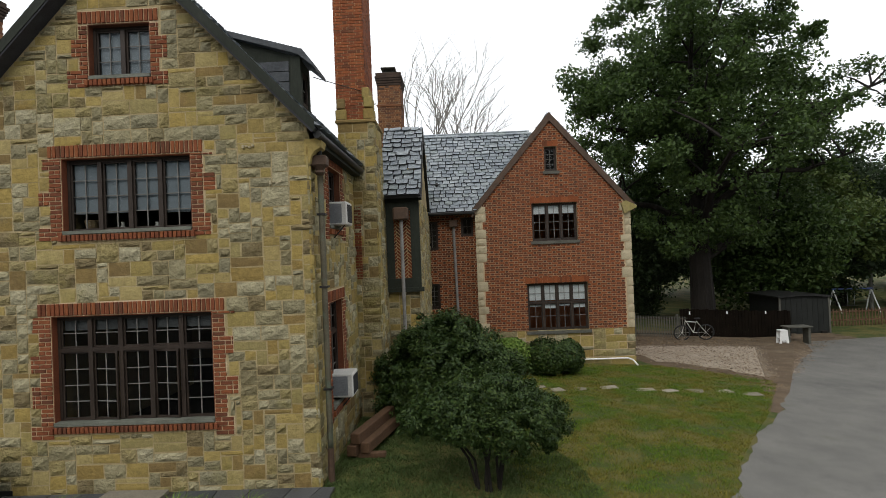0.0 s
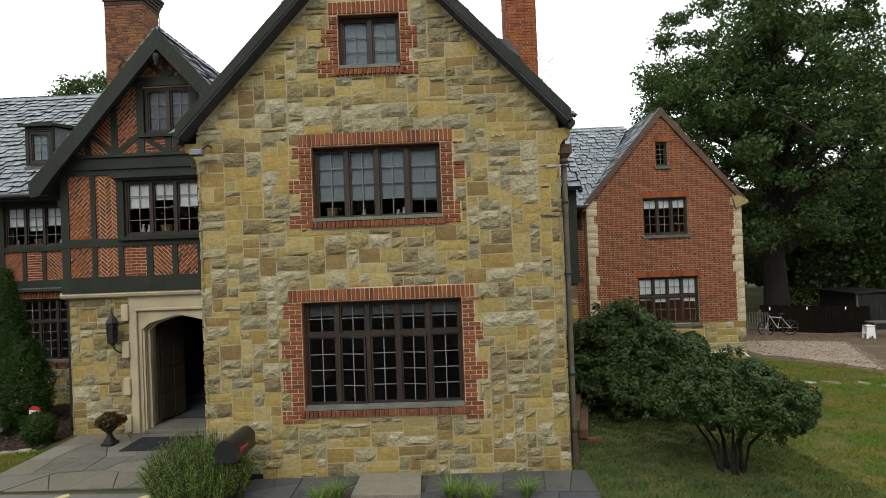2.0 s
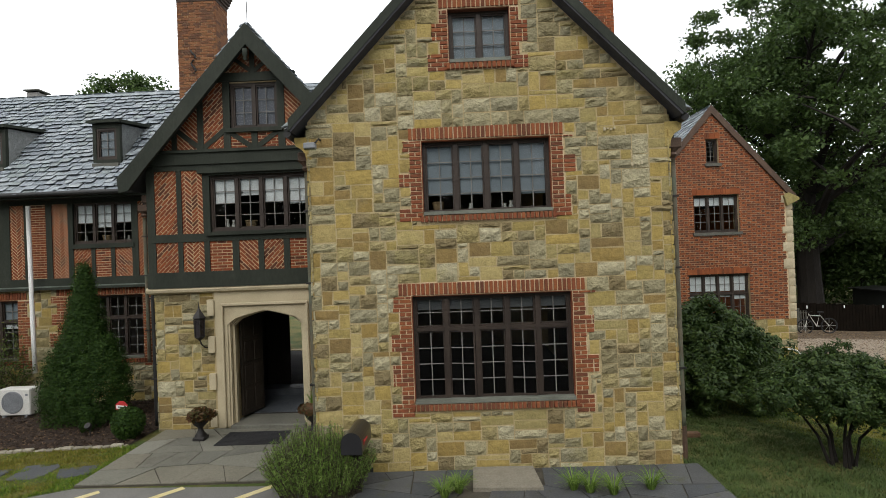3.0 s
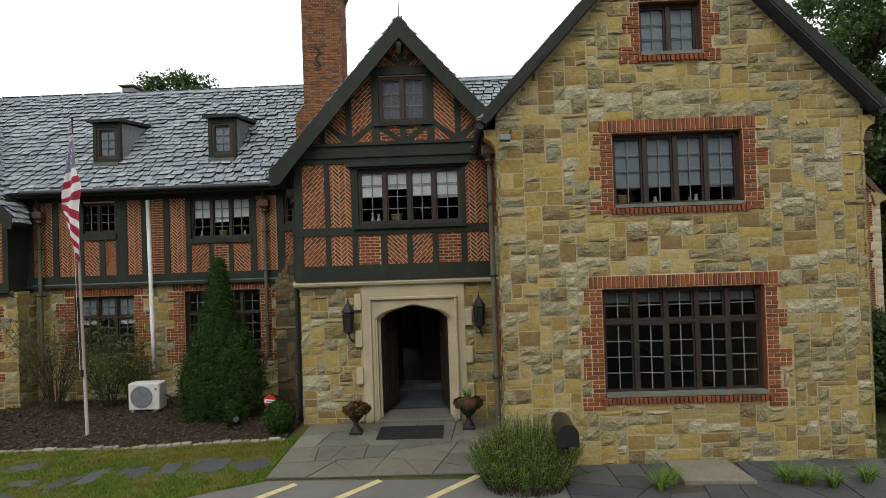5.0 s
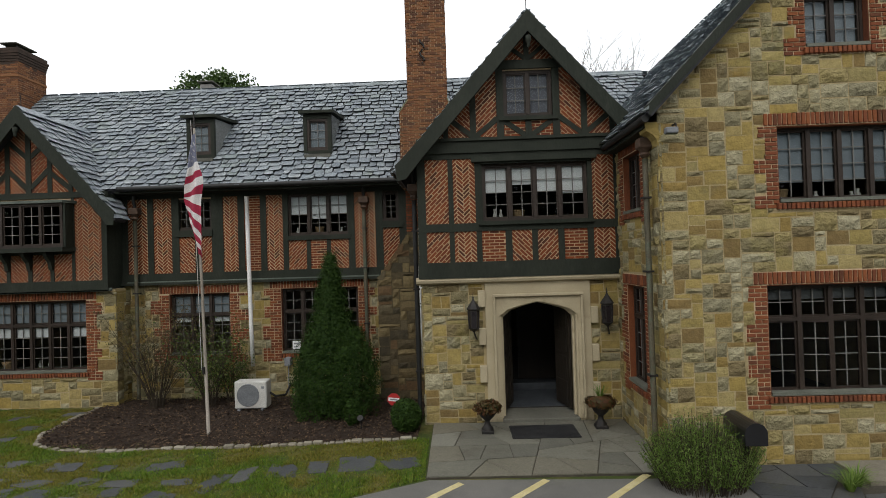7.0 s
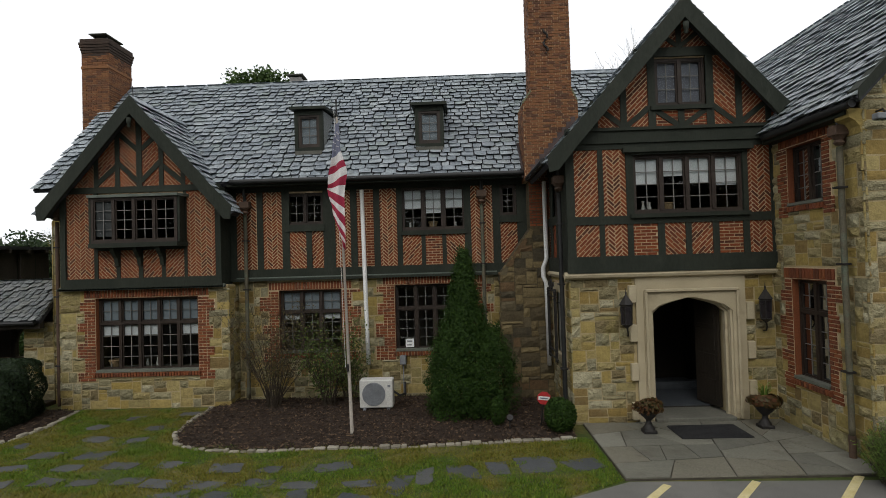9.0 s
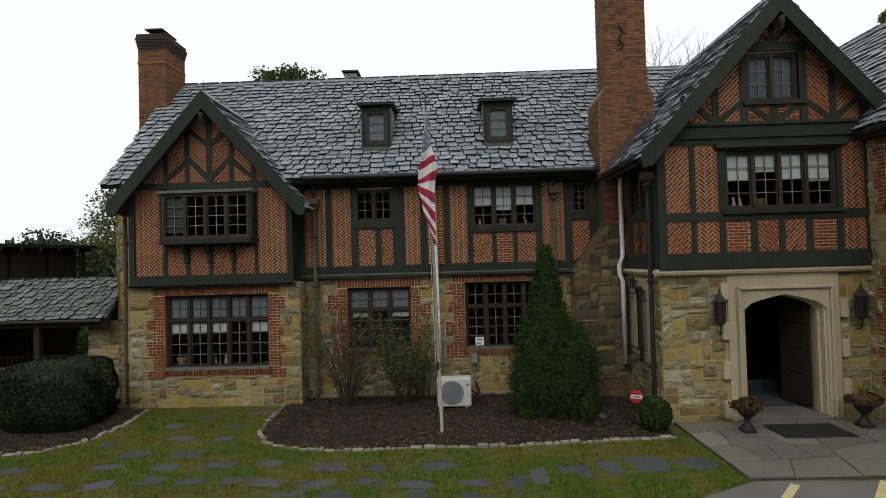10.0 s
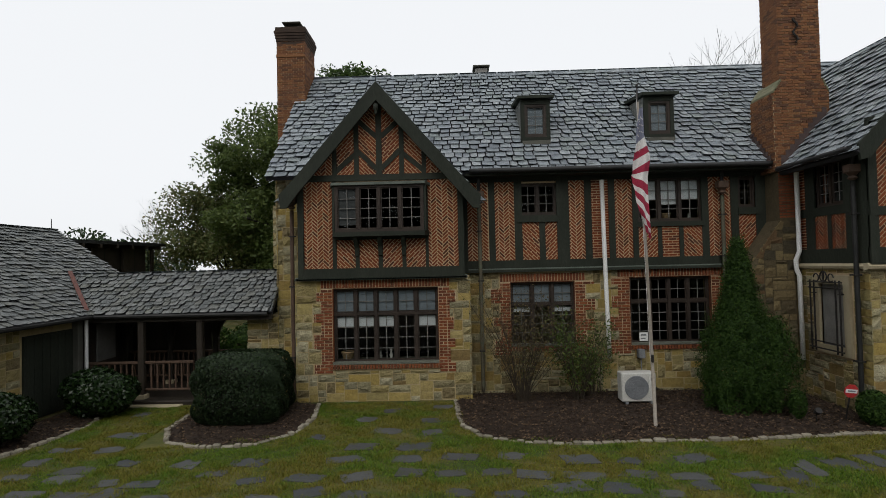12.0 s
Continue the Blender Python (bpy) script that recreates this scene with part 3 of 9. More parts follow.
cross_roof(LX, LZ - 0.17, LK, L_Y - 0.36, 2.22, 2.3, 40)

# openings: (u0, u1, v0, v1)
G_WIN = [(-6.19, -3.69, 1.27, 2.95), (-5.95, -3.935, 4.20, 5.37), (-5.46, -4.49, 6.56, 7.41)]
P_WIN = [(-10.36, -8.28, 4.20, 5.33), (-9.88, -8.92, 6.24, 7.17)]
L_WIN = [(-22.19, -19.77, 1.06, 2.78)]
L_OR = (-22.08, -20.0, 4.03, 5.08)
M_WIN = [(-18.08, -16.55, 1.30, 2.82), (-15.27, -13.35, 1.28, 2.88), (-17.84, -16.93, 4.38, 5.16), (-15.05, -13.5, 4.16, 5.22), (-12.68, -12.28, 4.45, 5.2)]
DOOR = (-10.06, -8.60, 0.33, 2.68)

# stone gable, front
gt = slope_top(GX, GZ - 0.12, GK)
wall_g = part("wall", wall_strips(MB(), front(G_Y), -7.72, -2.13, -0.4, gt, G_WIN, 0.4, (GX,)), M_mortar, house, "squared yellow sandstone gable wall")
wall_ge = part("wall", wall_strips(MB(), east(-2.13), G_Y + 0.4, 18.0, -0.6, lambda u: 5.45, [(9.4, 10.4, 1.1, 2.92), (9.62, 10.6, 4.2, 5.3)], 0.4), M_mortar, house, "sandstone side wall with brick-lined windows")
G_SIDE = [(9.33, 10.26, 1.14, 2.92), (9.33, 10.26, 4.22, 5.28)]
wall_gw = part("wall", wall_strips(MB(), west(-7.72), G_Y + 0.4, 15.0, -0.4, lambda u: 5.45, G_SIDE, 0.4), M_mortar, house, "sandstone side wall beside the entrance")
# porch bay
wall_p = part("wall", wall_strips(MB(), front(P_Y + 0.1), -11.58, -7.72, -0.2, lambda u: 3.05, [DOOR], 0.5), M_mortar, house, "sandstone entrance wall with a limestone doorway")
pt = slope_top(PX, PZ - 0.24, PK)
wall_pt = part("wall", wall_strips(MB(), front(P_Y), -11.62, -7.72, 3.05, pt, P_WIN, 0.25, (PX,)), M_joint, house, "half-timbered gable wall with herringbone brick")
P_SIDE = (11.35, 12.2, 4.3, 5.25)
P_LOW = (11.42, 12.15, 1.42, 2.7)
wall_pw = part("wall", wall_strips(MB(), west(-11.60), P_Y + 0.25, 13.6, 0, lambda u: 5.6, [P_SIDE, P_LOW], 0.3), M_joint, house, "side wall of the entrance bay")
# main range
part("wall", MB().box(-23.62, -22.9, M_Y + 0.045, M_Y + 0.42, -0.2, 5.75), M_mortar, house, "sandstone corner of the main wall")
wall_m = part("wall", wall_strips(MB(), front(M_Y + 0.04), -19.2, -11.5, -0.2, lambda u: 3.15, M_WIN[:2], 0.4), M_mortar, house, "ground-floor sandstone wall")
wall_mt = part("wall", wall_strips(MB(), front(M_Y), -19.2, -11.5, 3.15, lambda u: 5.75, M_WIN[2:], 0.3), M_joint, house, "half-timbered upper wall with brick infill")
# west gable
wall_l = part("wall", wall_strips(MB(), front(L_Y + 0.06), -23.02, -19.06, -0.2, lambda u: 3.02, L_WIN, 0.4), M_mortar, house, "sandstone ground-floor wall of the west gable")
lt = slope_top(LX, LZ - 0.26, LK)
wall_lt = part("wall", wall_strips(MB(), front(L_Y), -22.88, -19.2, 3.02, lambda u: min(lt(u), 9), [L_OR], 0.25, (LX,)), M_joint, house, "half-timbered west gable wall")
for x, s in ((-22.88, west), (-19.2, east)):
    part("wall", wall_strips(MB(), s(x), L_Y + 0.25, M_Y + 0.3, 0, lambda u: 5.2, [], 0.2), M_timber, house, "short return wall of the west gable")
# far walls that close the house
part("wall", wall_strips(MB(), front(19.0), -23.62, -2.13, -0.5, lambda u: 5.6, [(-11.7, -10.6, 0.36, 2.4)], 0.3), M_mortar, house, "rear sandstone wall with an open garden door")
gab = [(M_Y + 0.45, -0.5), (19.3, -0.5), (19.3, 5.75), (16.3, 8.85), (M_Y + 0.45, 5.75)]
part("wall", MB().prism(gab, west(-23.62), 0, -0.35), M_mortar, house, "sandstone end wall")
part("wall", MB().prism([(-7.7, 5.2), (-2.2, 5.2), (GX, GZ - 0.15)], front(18.95), 0, -0.3), M_mortar, house, "rear gable of the stone wing")
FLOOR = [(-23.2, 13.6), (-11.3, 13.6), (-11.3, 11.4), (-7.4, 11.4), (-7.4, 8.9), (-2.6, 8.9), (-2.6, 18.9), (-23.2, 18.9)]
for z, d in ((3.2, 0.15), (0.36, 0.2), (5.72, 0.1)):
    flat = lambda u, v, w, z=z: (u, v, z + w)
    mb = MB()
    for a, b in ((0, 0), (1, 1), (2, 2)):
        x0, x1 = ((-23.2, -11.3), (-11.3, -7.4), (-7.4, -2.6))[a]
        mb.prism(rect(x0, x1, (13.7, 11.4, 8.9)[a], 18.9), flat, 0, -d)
    part("floor", mb.weld(), M_roomshade, house, "inner floor coloured dark for the dim rooms")

# ---- stone facing, brick, windows and timber of the house ----
SINGLE_LEFT = {}


def bar(mb, place, u0, u1, v0, v1, d0, d1):
    return mb.prism(rect(u0, u1, v0, v1), place, d0, d1)


def stones(place, u0, u1, v0, top, holes, parent, seed, keep=0, proud=(0.003, 0.011), low=9.0, mat=None, **kw):
    r = random.Random(seed)
    kinds = [[MB(), [], mat or M_stone, "flat-dressed tan sandstone"], [MB(), [], mat or M_rock, "rock-faced grey sandstone"]]
    for poly in rubble(u0, u1, v0, top, holes, r, **kw):
        poly = [(u + r.uniform(-0.009, 0.009), v + r.uniform(-0.009, 0.009)) for u, v in poly]
        one = MB()
        rough = r.random() < 0.56
        face_block(one, poly, place, -0.02, r.uniform(*proud) + 0.013 * rough, 0.008, 0.015 if rough else 0.0022, r)
        joined, single, _, _ = kinds[rough]
        if len(kinds[0][1]) + len(kinds[1][1]) < keep and poly[0][1] < low:
            single.append((one.v, one.f))
        else:
            joined.add(one.v, one.f)
    for joined, single, m, words in kinds:
        if joined.v:
            part("stone_facing", joined, m, parent, words, kind="stuff")
        PIECES.append(("stone", single, m, parent))


def brick_field(poly, place, mat, parent, pattern="run", L=0.195, W=0.061, d=0.012, seed=0, name="brick_infill", gap=0.0088, label="", heads=None):
    """Bricks laid in a pattern and cut to a convex outline, as one part."""
    r = random.Random(seed)
    if pattern == "herring":
        L, W, gap = 0.177, 0.059, 0.0098
    us, vs = [p[0] for p in poly], [p[1] for p in poly]
    cx, cy = (min(us) + max(us)) / 2, (min(vs) + max(vs)) / 2
    R = math.hypot(max(us) - min(us), max(vs) - min(vs)) / 2 + L
    ang = {"run": 0, "flemish": 0, "up": 45, "down": -45, "herring": 45, "soldier": 90}[pattern]
    ca, sa = math.cos(radians(ang)), math.sin(radians(ang))
    boxes = []
    if pattern == "herring":
        n = int(R / W) + 4
        for j in range(-int(R / L) - 2, int(R / L) + 3):
            for k in range(-n * 2, n * 2):
                x, y = k * W + j * L, k * W - j * L
                if abs(x) < R + L and abs(y) < R + L:
                    boxes.append((x, x + L, y, y + W))
                    boxes.append((x + L, x + L + W, y + W - L, y + W))
    elif pattern in ("run", "flemish"):
        cx = cy = 0.0
        per = L if pattern == "run" else L * 1.5
        for j in range(int(math.floor(min(vs) / W)) - 1, int(max(vs) / W) + 2):
            x = (math.floor(min(us) / per) - 1) * per + (j % 2) * per * 0.5
            while x < max(us):
                for w in ((L,) if pattern == "run" else (L, L * 0.5)):
                    boxes.append((x, x + w, j * W, (j + 1) * W))
                    x += w
    else:
        rows = int(R / W) + 2
        for j in range(-rows, rows):
            x = -R - L * (0.5 if j % 2 else 0)
            while x < R:
                boxes.append((x, x + L, j * W, (j + 1) * W))
                x += L
    mb, dark_mb = MB(), MB()
    for x0, x1, y0, y1 in boxes:
        into = dark_mb if heads and x1 - x0 < L * 0.7 else mb
        q = rect(x0 + gap, x1 - gap, y0 + gap, y1 - gap)
        q = [(cx + x * ca - y * sa, cy + x * sa + y * ca) for x, y in q]
        q = clip_poly(q, poly)
        if q and poly_area(q) > 0.0008:
            dd = d + r.uniform(-0.003, 0.003)
            n = len(q)
            into.add([place(u, v, dd) for u, v in q] + [place(u, v, -0.01) for u, v in q],
                   [tuple(range(n))] + [(i, (i + 1) % n, n + (i + 1) % n, n + i) for i in range(n)])
    if dark_mb.v:
        part("burnt_header", dark_mb, heads, parent, "dark burnt header bricks in a lattice", kind="stuff")
    return part(name, mb, mat, parent, label, kind="stuff")


def surround(place, o, parent, seed, jamb=(0.2, 0.34), drop=0.2, keep=False, head=0.2, sill=True):
    """Brick dressings round an opening: soldier course, toothed jambs, sloping sill. Returns the area that it takes."""
    r = random.Random(seed)
    u0, u1, v0, v1 = o
    holes = [(u0 - 0.005, u1 + 0.005, v0 - 0.12, v1 + 0.005)]
    items = []

    def brick(a, b, c, d, proud=0.02):
        one = MB()
        face_block(one, rect(a + 0.009, b - 0.009, c + 0.008, d - 0.008), place, -0.03, proud + r.uniform(-0.004, 0.004), 0.006, 0, r)
        items.append((one.v, one.f))

    s0, s1 = u0 - jamb[0], u1 + jamb[0]
    n = int((s1 - s0) / 0.07)
    for i in range(n):
        brick(s0 + (s1 - s0) * i / n, s0 + (s1 - s0) * (i + 1) / n, v1 + 0.005, v1 + head, 0.025)
    holes.append((s0, s1, v1, v1 + head + 0.01))
    for side in (-1, 1):
        v, block, wid, odd = v0 - drop, 0, jamb[0], 0
        while v < v1 - 0.03:
            if block == 0:
                block = r.randint(3, 5)
                wid = jamb[1] + r.uniform(-0.04, 0.06) if wid == jamb[0] else jamb[0]
                e = u0 - wid if side < 0 else u1 + wid
                holes.append(((e, u0, v, min(v + block * 0.068, v1)) if side < 0 else (u1, e, v, min(v + block * 0.068, v1))))
            h = min(0.068, v1 - v)
            x, first = 0.0, (0.095 if odd % 2 else 0.19)
            while x < wid - 0.02:
                w = min(first, wid - x)
                first = 0.19 if r.random() < 0.6 else 0.095
                a, b = (u0 - x - w, u0 - x) if side < 0 else (u1 + x, u1 + x + w)
                brick(a, b, v, v + h)
                x += w
            v, block, odd = v + 0.068, block - 1, odd + 1
    if sill:
        n = int((u1 - u0 + 0.1) / 0.068)
        for i in range(n):
            brick(u0 - 0.05 + (u1 - u0 + 0.1) * i / n, u0 - 0.05 + (u1 - u0 + 0.1) * (i + 1) / n, v0 - 0.11, v0 - 0.005, 0.06)
        holes.append((u0 - 0.06, u1 + 0.06, v0 - 0.12, v0))
    if keep:
        PIECES.append(("brick", items, M_brick, parent))
    else:
        mb = MB()
        for vs, fs in items:
            mb.add(vs, fs)
        part("brick_dressing", mb, M_brick, parent, "toothed red brick window dressing", kind="stuff")
    lining = MB()
    for a, b, c, d in ((u0 + 0.003, u0 + 0.012, v0, v1), (u1 - 0.012, u1 - 0.003, v0, v1), (u0 + 0.012, u1 - 0.012, v1 - 0.012, v1 - 0.003)):
        bar(lining, place, a, b, c, d, -0.002, -0.108)
    part("reveal", lining, M_brick, parent, "brick window reveal")
    back = MB()
    for a, b, c, d in holes[1:]:
        if d - c > 0.02:
            bar(back, place, a, b, c, d, 0.004, -0.02)
    part("mortar_bed", back, M_joint, parent, kind="stuff")
    return holes


def window(place, o, lights, rows, transom=0.0, top_rows=2, cols=2, recess=0.11, parent=house, sill=True, seed=0, ajar=(), label="dark-framed leaded casement window", only=None):
    """A mullioned window: frame, mullions, transom, and a casement with leaded panes in each light."""
    r = random.Random(seed)
    u0, u1, v0, v1 = o
    F, D = 0.055, -recess
    mb = MB()
    bar(mb, place, u0, u0 + F, v0, v1, D, D - 0.09)
    bar(mb, place, u1 - F, u1, v0, v1, D, D - 0.09)
    bar(mb, place, u0 + F, u1 - F, v1 - F, v1, D, D - 0.09)
    bar(mb, place, u0 + F, u1 - F, v0, v0 + F * 1.2, D, D - 0.09)
    win = part("window", mb, M_frame, parent, label)
    if sill:
        part("window_sill", MB().prism(rect(u0 + 0.01, u1 - 0.01, v0 + 0.002, v0 + 0.055), place, 0.035, D + 0.003), M_sill, win, "weathered green-grey sill")
    iu0, iu1, iv0, iv1 = u0 + F, u1 - F, v0 + F * 1.2, v1 - F
    pitch = (iu1 - iu0) / lights
    tv = iv1 - (iv1 - iv0) * transom if transom else None
    for i in range(1, lights):
        u = iu0 + pitch * i
        part("mullion", bar(MB(), place, u - 0.033, u + 0.033, iv0, iv1, D + 0.015, D - 0.085), M_frame, win)
    if tv:
        part("transom", bar(MB(), place, iu0, iu1, tv - 0.03, tv + 0.03, D + 0.012, D - 0.084), M_frame, win)
    for i in range(lights):
        a, b = iu0 + pitch * i + (0.034 if i else 0), iu0 + pitch * (i + 1) - (0.034 if i < lights - 1 else 0)
        zones = [(iv0, tv - 0.031, rows), (tv + 0.031, iv1, top_rows)] if tv else [(iv0, iv1, rows)]
        for c, d, nr in zones:
            sw = 0.026
            ang = radians(r.uniform(6, 12)) if (i in ajar and c == iv0) else 0.0
            pl = place
            if ang:
                pl = lambda u, v, w, a=a, ang=ang: place(a + (u - a) * math.cos(ang), v, w + (u - a) * math.sin(ang))
            e0, e1 = D - 0.02, D - 0.055
            sash = MB()
            bar(sash, pl, a, a + sw, c, d, e0, e1)
            bar(sash, pl, b - sw, b, c, d, e0, e1)
            bar(sash, pl, a + sw, b - sw, c, c + sw, e0, e1)
            bar(sash, pl, a + sw, b - sw, d - sw, d, e0, e1)
            part("casement", sash, M_frame, win)
            ga, gb, gc, gd = a + sw, b - sw, c + sw, d - sw
            lead = MB()
            for k in range(1, cols):
                u = ga + (gb - ga) * k / cols
                bar(lead, pl, u - 0.008, u + 0.008, gc, gd, D - 0.03, D - 0.05)
            for k in range(1, nr):
                v = gc + (gd - gc) * k / nr
                bar(lead, pl, ga, gb, v - 0.007, v + 0.007, D - 0.031, D - 0.049)
            part("glazing_bar", lead, M_lead, win)
            for x in range(cols):
                for y in range(nr):
                    p, q = ga + (gb - ga) * x / cols, ga + (gb - ga) * (x + 1) / cols
                    s, t = gc + (gd - gc) * y / nr, gc + (gd - gc) * (y + 1) / nr
                    j = [r.uniform(-0.0015, 0.0015) for _ in range(4)]
                    vs = [pl(p, s, D - 0.04 + j[0]), pl(q, s, D - 0.04 + j[1]), pl(q, t, D - 0.04 + j[2]), pl(p, t, D - 0.04 + j[0] + j[2] - j[1])]
                    g = part("pane", MB().add(vs, [(0, 1, 2, 3)]), M_glass, win)
                    g.visible_shadow = False
    return win, (iu0, iu1, iv0, iv1, pitch, tv, D - 0.075)


def blind(place, geo, light, v_from, v_to, d=None, label="white roller blind pulled part-way down", mat=None):
    """A blind behind one light; v_from, v_to as shares of the window's height from the top."""
    iu0, iu1, iv0, iv1, pitch, tv, depth = geo
    d = depth if d is None else d
    a, b = iu0 + pitch * light + 0.02, iu0 + pitch * (light + 1) - 0.02
    z1, z0 = iv1 - (iv1 - iv0) * v_from, iv1 - (iv1 - iv0) * v_to
    mb = MB()
    n = 1
    for k in range(n):
        p, q = a + (b - a) * k / n, a + (b - a) * (k + 1) / n
        mb.prism(rect(p, q, z0, z1), place, d + 0.006 * (k % 2), d - 0.004)
    ob = part("roller_blind", mb.weld(), mat or M_blind)
    return tagged(ob, label, "blind", "blinds behind the windows")


def timber(name, poly, place, parent, d=0.03, back=-0.03, label=""):
    return part(name, MB().prism(poly, place, d, back), M_timber, parent, label)


def beam_line(name, p, q, w, place, parent, d=0.03, back=-0.03):
    """A straight timber of width w from p to q."""
    dx, dy = q[0] - p[0], q[1] - p[1]
    L = math.hypot(dx, dy)
    nx, ny = -dy / L * w / 2, dx / L * w / 2
    return timber(name, [(p[0] + nx, p[1] + ny), (p[0] - nx, p[1] - ny), (q[0] - nx, q[1] - ny), (q[0] + nx, q[1] + ny)], place, parent, d, back)


# -- stone gable --
pf = front(G_Y)
holes = []
for i, o in enumerate(G_WIN):
    holes += surround(pf, o, wall_g, 50 + i, keep=i < 2, jamb=(0.2, 0.33) if i < 2 else (0.14, 0.28), sill=True, drop=(0.2, 0.09, 0.12)[i])
stones(pf, -7.76, -2.09, -0.15, slope_top(GX, GZ - 0.16, GK), holes + [(-7.3, -6.86, 0.05, 0.33)], wall_g, 11, keep=300, low=4.2)
part("vent_grille", bar(MB(), pf, -7.28, -6.88, 0.08, 0.31, 0.012, -0.02), M_gutter, wall_g, "dark rusty vent opening near the ground")
w, geo = window(pf, G_WIN[0], 5, 4, 0.31, 2, seed=1, ajar=(1, 3), label="five-light dark leaded window, two casements ajar")
for k in range(5):
    blind(pf, geo, k, 0.0, 0.12, mat=M_greyblind, label="grey blind rolled up behind the upper lights")
# Both upper windows: mirrored sky is put into the blinds' blue-grey.
w, geo = window(pf, G_WIN[1], 4, 4, seed=2, label="four-light leaded window with drawn white blinds")
for k in range(4):
    blind(pf, geo, k, 0.0, (0.76, 0.76, 0.74, 0.78)[k], mat=M_dimblind, label="blue-grey roller blind drawn most of the way, toned for mirrored sky")
w, geo = window(pf, G_WIN[2], 2, 3, seed=3, label="two-light attic window reflecting the sky")
for k in range(2):
    blind(pf, geo, k, 0.0, 1.0, mat=M_dimblind, label="blue-grey blind drawn behind the attic window, toned for mirrored sky")
for side, pl, wl_, ops, y0 in (("w", west(-7.72), wall_gw, G_SIDE, G_Y - 0.03), ("e", east(-2.13), wall_ge, [(9.4, 10.4, 1.1, 2.92), (9.62, 10.6, 4.2, 5.3)], G_Y - 0.03)):
    hs = []
    for i, o in enumerate(ops):
        hs += surround(pl, o, wl_, 60 + i + (side == "e") * 5, jamb=(0.2, 0.3))
        w, geo = window(pl, o, 2, 4, 0.31 if i == 0 else 0, seed=5 + i, label="two-light leaded side window")
    stones(pl, y0, 13.4 if side == "w" else 18.0, -0.3, lambda u: 5.5, hs, wl_, 13 + (side == "e"))

for x, z in ((-3.02, 5.42), (-2.62, 4.86)):
    for k in range(4):
        part("paint_mark", bar(MB(), pf, x + k * 0.05 - 0.1, x + k * 0.05 - 0.068, z + 0.02 * (k % 2) - 0.022, z + 0.03 - 0.012 * (k % 3), 0.048, 0.02), M_lime, wall_g, "small patch of old white paint")
# -- entrance bay, stone storey --
pp = front(P_Y + 0.1)
stones(pp, -11.6, -7.74, -0.05, lambda u: 3.0, [(-10.36, -8.30, 0.1, 3.2)], wall_p, 15, keep=90, cu=0.092, cv=0.08)
stones(west(-11.60), P_Y + 0.08, 13.3, 0.0, lambda u: 3.0, [(11.25, 12.35, 1.22, 2.9)], wall_pw, 16)
# -- main range and west gable, stone storey --
pm, pl_ = front(M_Y + 0.04), front(L_Y + 0.06)
hs = surround(pm, M_WIN[0], wall_m, 71, jamb=(0.24, 0.42)) + surround(pm, M_WIN[1], wall_m, 72, jamb=(0.28, 0.45))
stones(pm, -19.2, -12.7, -0.1, lambda u: 3.1, hs, wall_m, 17)
stones(pm, -23.66, -22.9, -0.1, lambda u: 5.6, [], wall_m, 18)
stones(west(-23.62), M_Y, 17.0, -0.1, lambda u: min(5.15 + max(0, (u - 12.9)) * 0.99, 7.6), [], wall_m, 181, cu=0.14, cv=0.12)
hs = surround(pl_, L_WIN[0], wall_l, 73, jamb=(0.26, 0.38), keep=True)
stones(pl_, -23.05, -19.03, -0.1, lambda u: 3.0, hs, wall_l, 19, keep=110, cu=0.1, cv=0.085)
stones(east(-19.06), L_Y + 0.04, M_Y + 0.04, -0.1, lambda u: 3.0, [], wall_l, 191)
stones(west(-23.02), L_Y + 0.04, M_Y + 0.04, -0.1, lambda u: 3.0, [], wall_l, 192)
w, geo = window(pl_, L_WIN[0], 5, 4, 0.34, 2, seed=11, label="five-light leaded window with white half blinds")
for k in range(5):
    blind(pl_, geo, k, 0.0, 0.30, label="blue-grey blind behind the upper lights", mat=M_dimblind)
    if k != 3:
        blind(pl_, geo, k, 0.37, 0.52)
w, geo = window(pm, M_WIN[0], 3, 4, 0.35, 2, seed=12, label="three-light leaded window half hidden by shrubs")
for k in range(3):
    blind(pm, geo, k, 0.0, 0.32, mat=M_dimblind, label="blue-grey blind behind the upper lights")
    if k != 1:
        blind(pm, geo, k, 0.38, 0.48)
w, geo = window(pm, M_WIN[1], 4, 4, 0.36, 2, seed=13, label="four-light dark leaded window with a paper notice")

# -- half-timbering: entrance gable --
pt_ = front(P_Y)
UP = ["up", "herring", "run", "down", "up", "run", "herring"]
cells = [(-11.47, -11.02), (-10.92, -10.49), (-10.38, -9.92), (-9.79, -9.40), (-9.29, -8.89), (-8.77, -8.32), (-8.20, -7.78)]
for i, (a, b) in enumerate(cells):
    brick_field(rect(a, b, 3.41, 4.03), pt_, M_infill, wall_pt, UP[i], seed=i)
for i, (a, b, p) in enumerate(((-11.47, -11.02, "up"), (-10.92, -10.49, "herring"), (-8.20, -7.78, "herring"))):
    brick_field(rect(a, b, 4.17, 5.46), pt_, M_infill, wall_pt, p, seed=20 + i)
timber("sill_beam", rect(-11.65, -7.72, 3.11, 3.42), pt_, wall_pt, 0.05)
timber("rail", rect(-11.62, -7.72, 4.02, 4.18), pt_, wall_pt, 0.036)
timber("tie_beam", rect(-11.62, -7.72, 5.56, 5.80), pt_, wall_pt, 0.07)
timber("tie_moulding", rect(-11.62, -7.72, 5.79, 5.85), pt_, wall_pt, 0.11)
timber("rail", rect(-11.62, -7.72, 5.45, 5.56), pt_, wall_pt, 0.034)
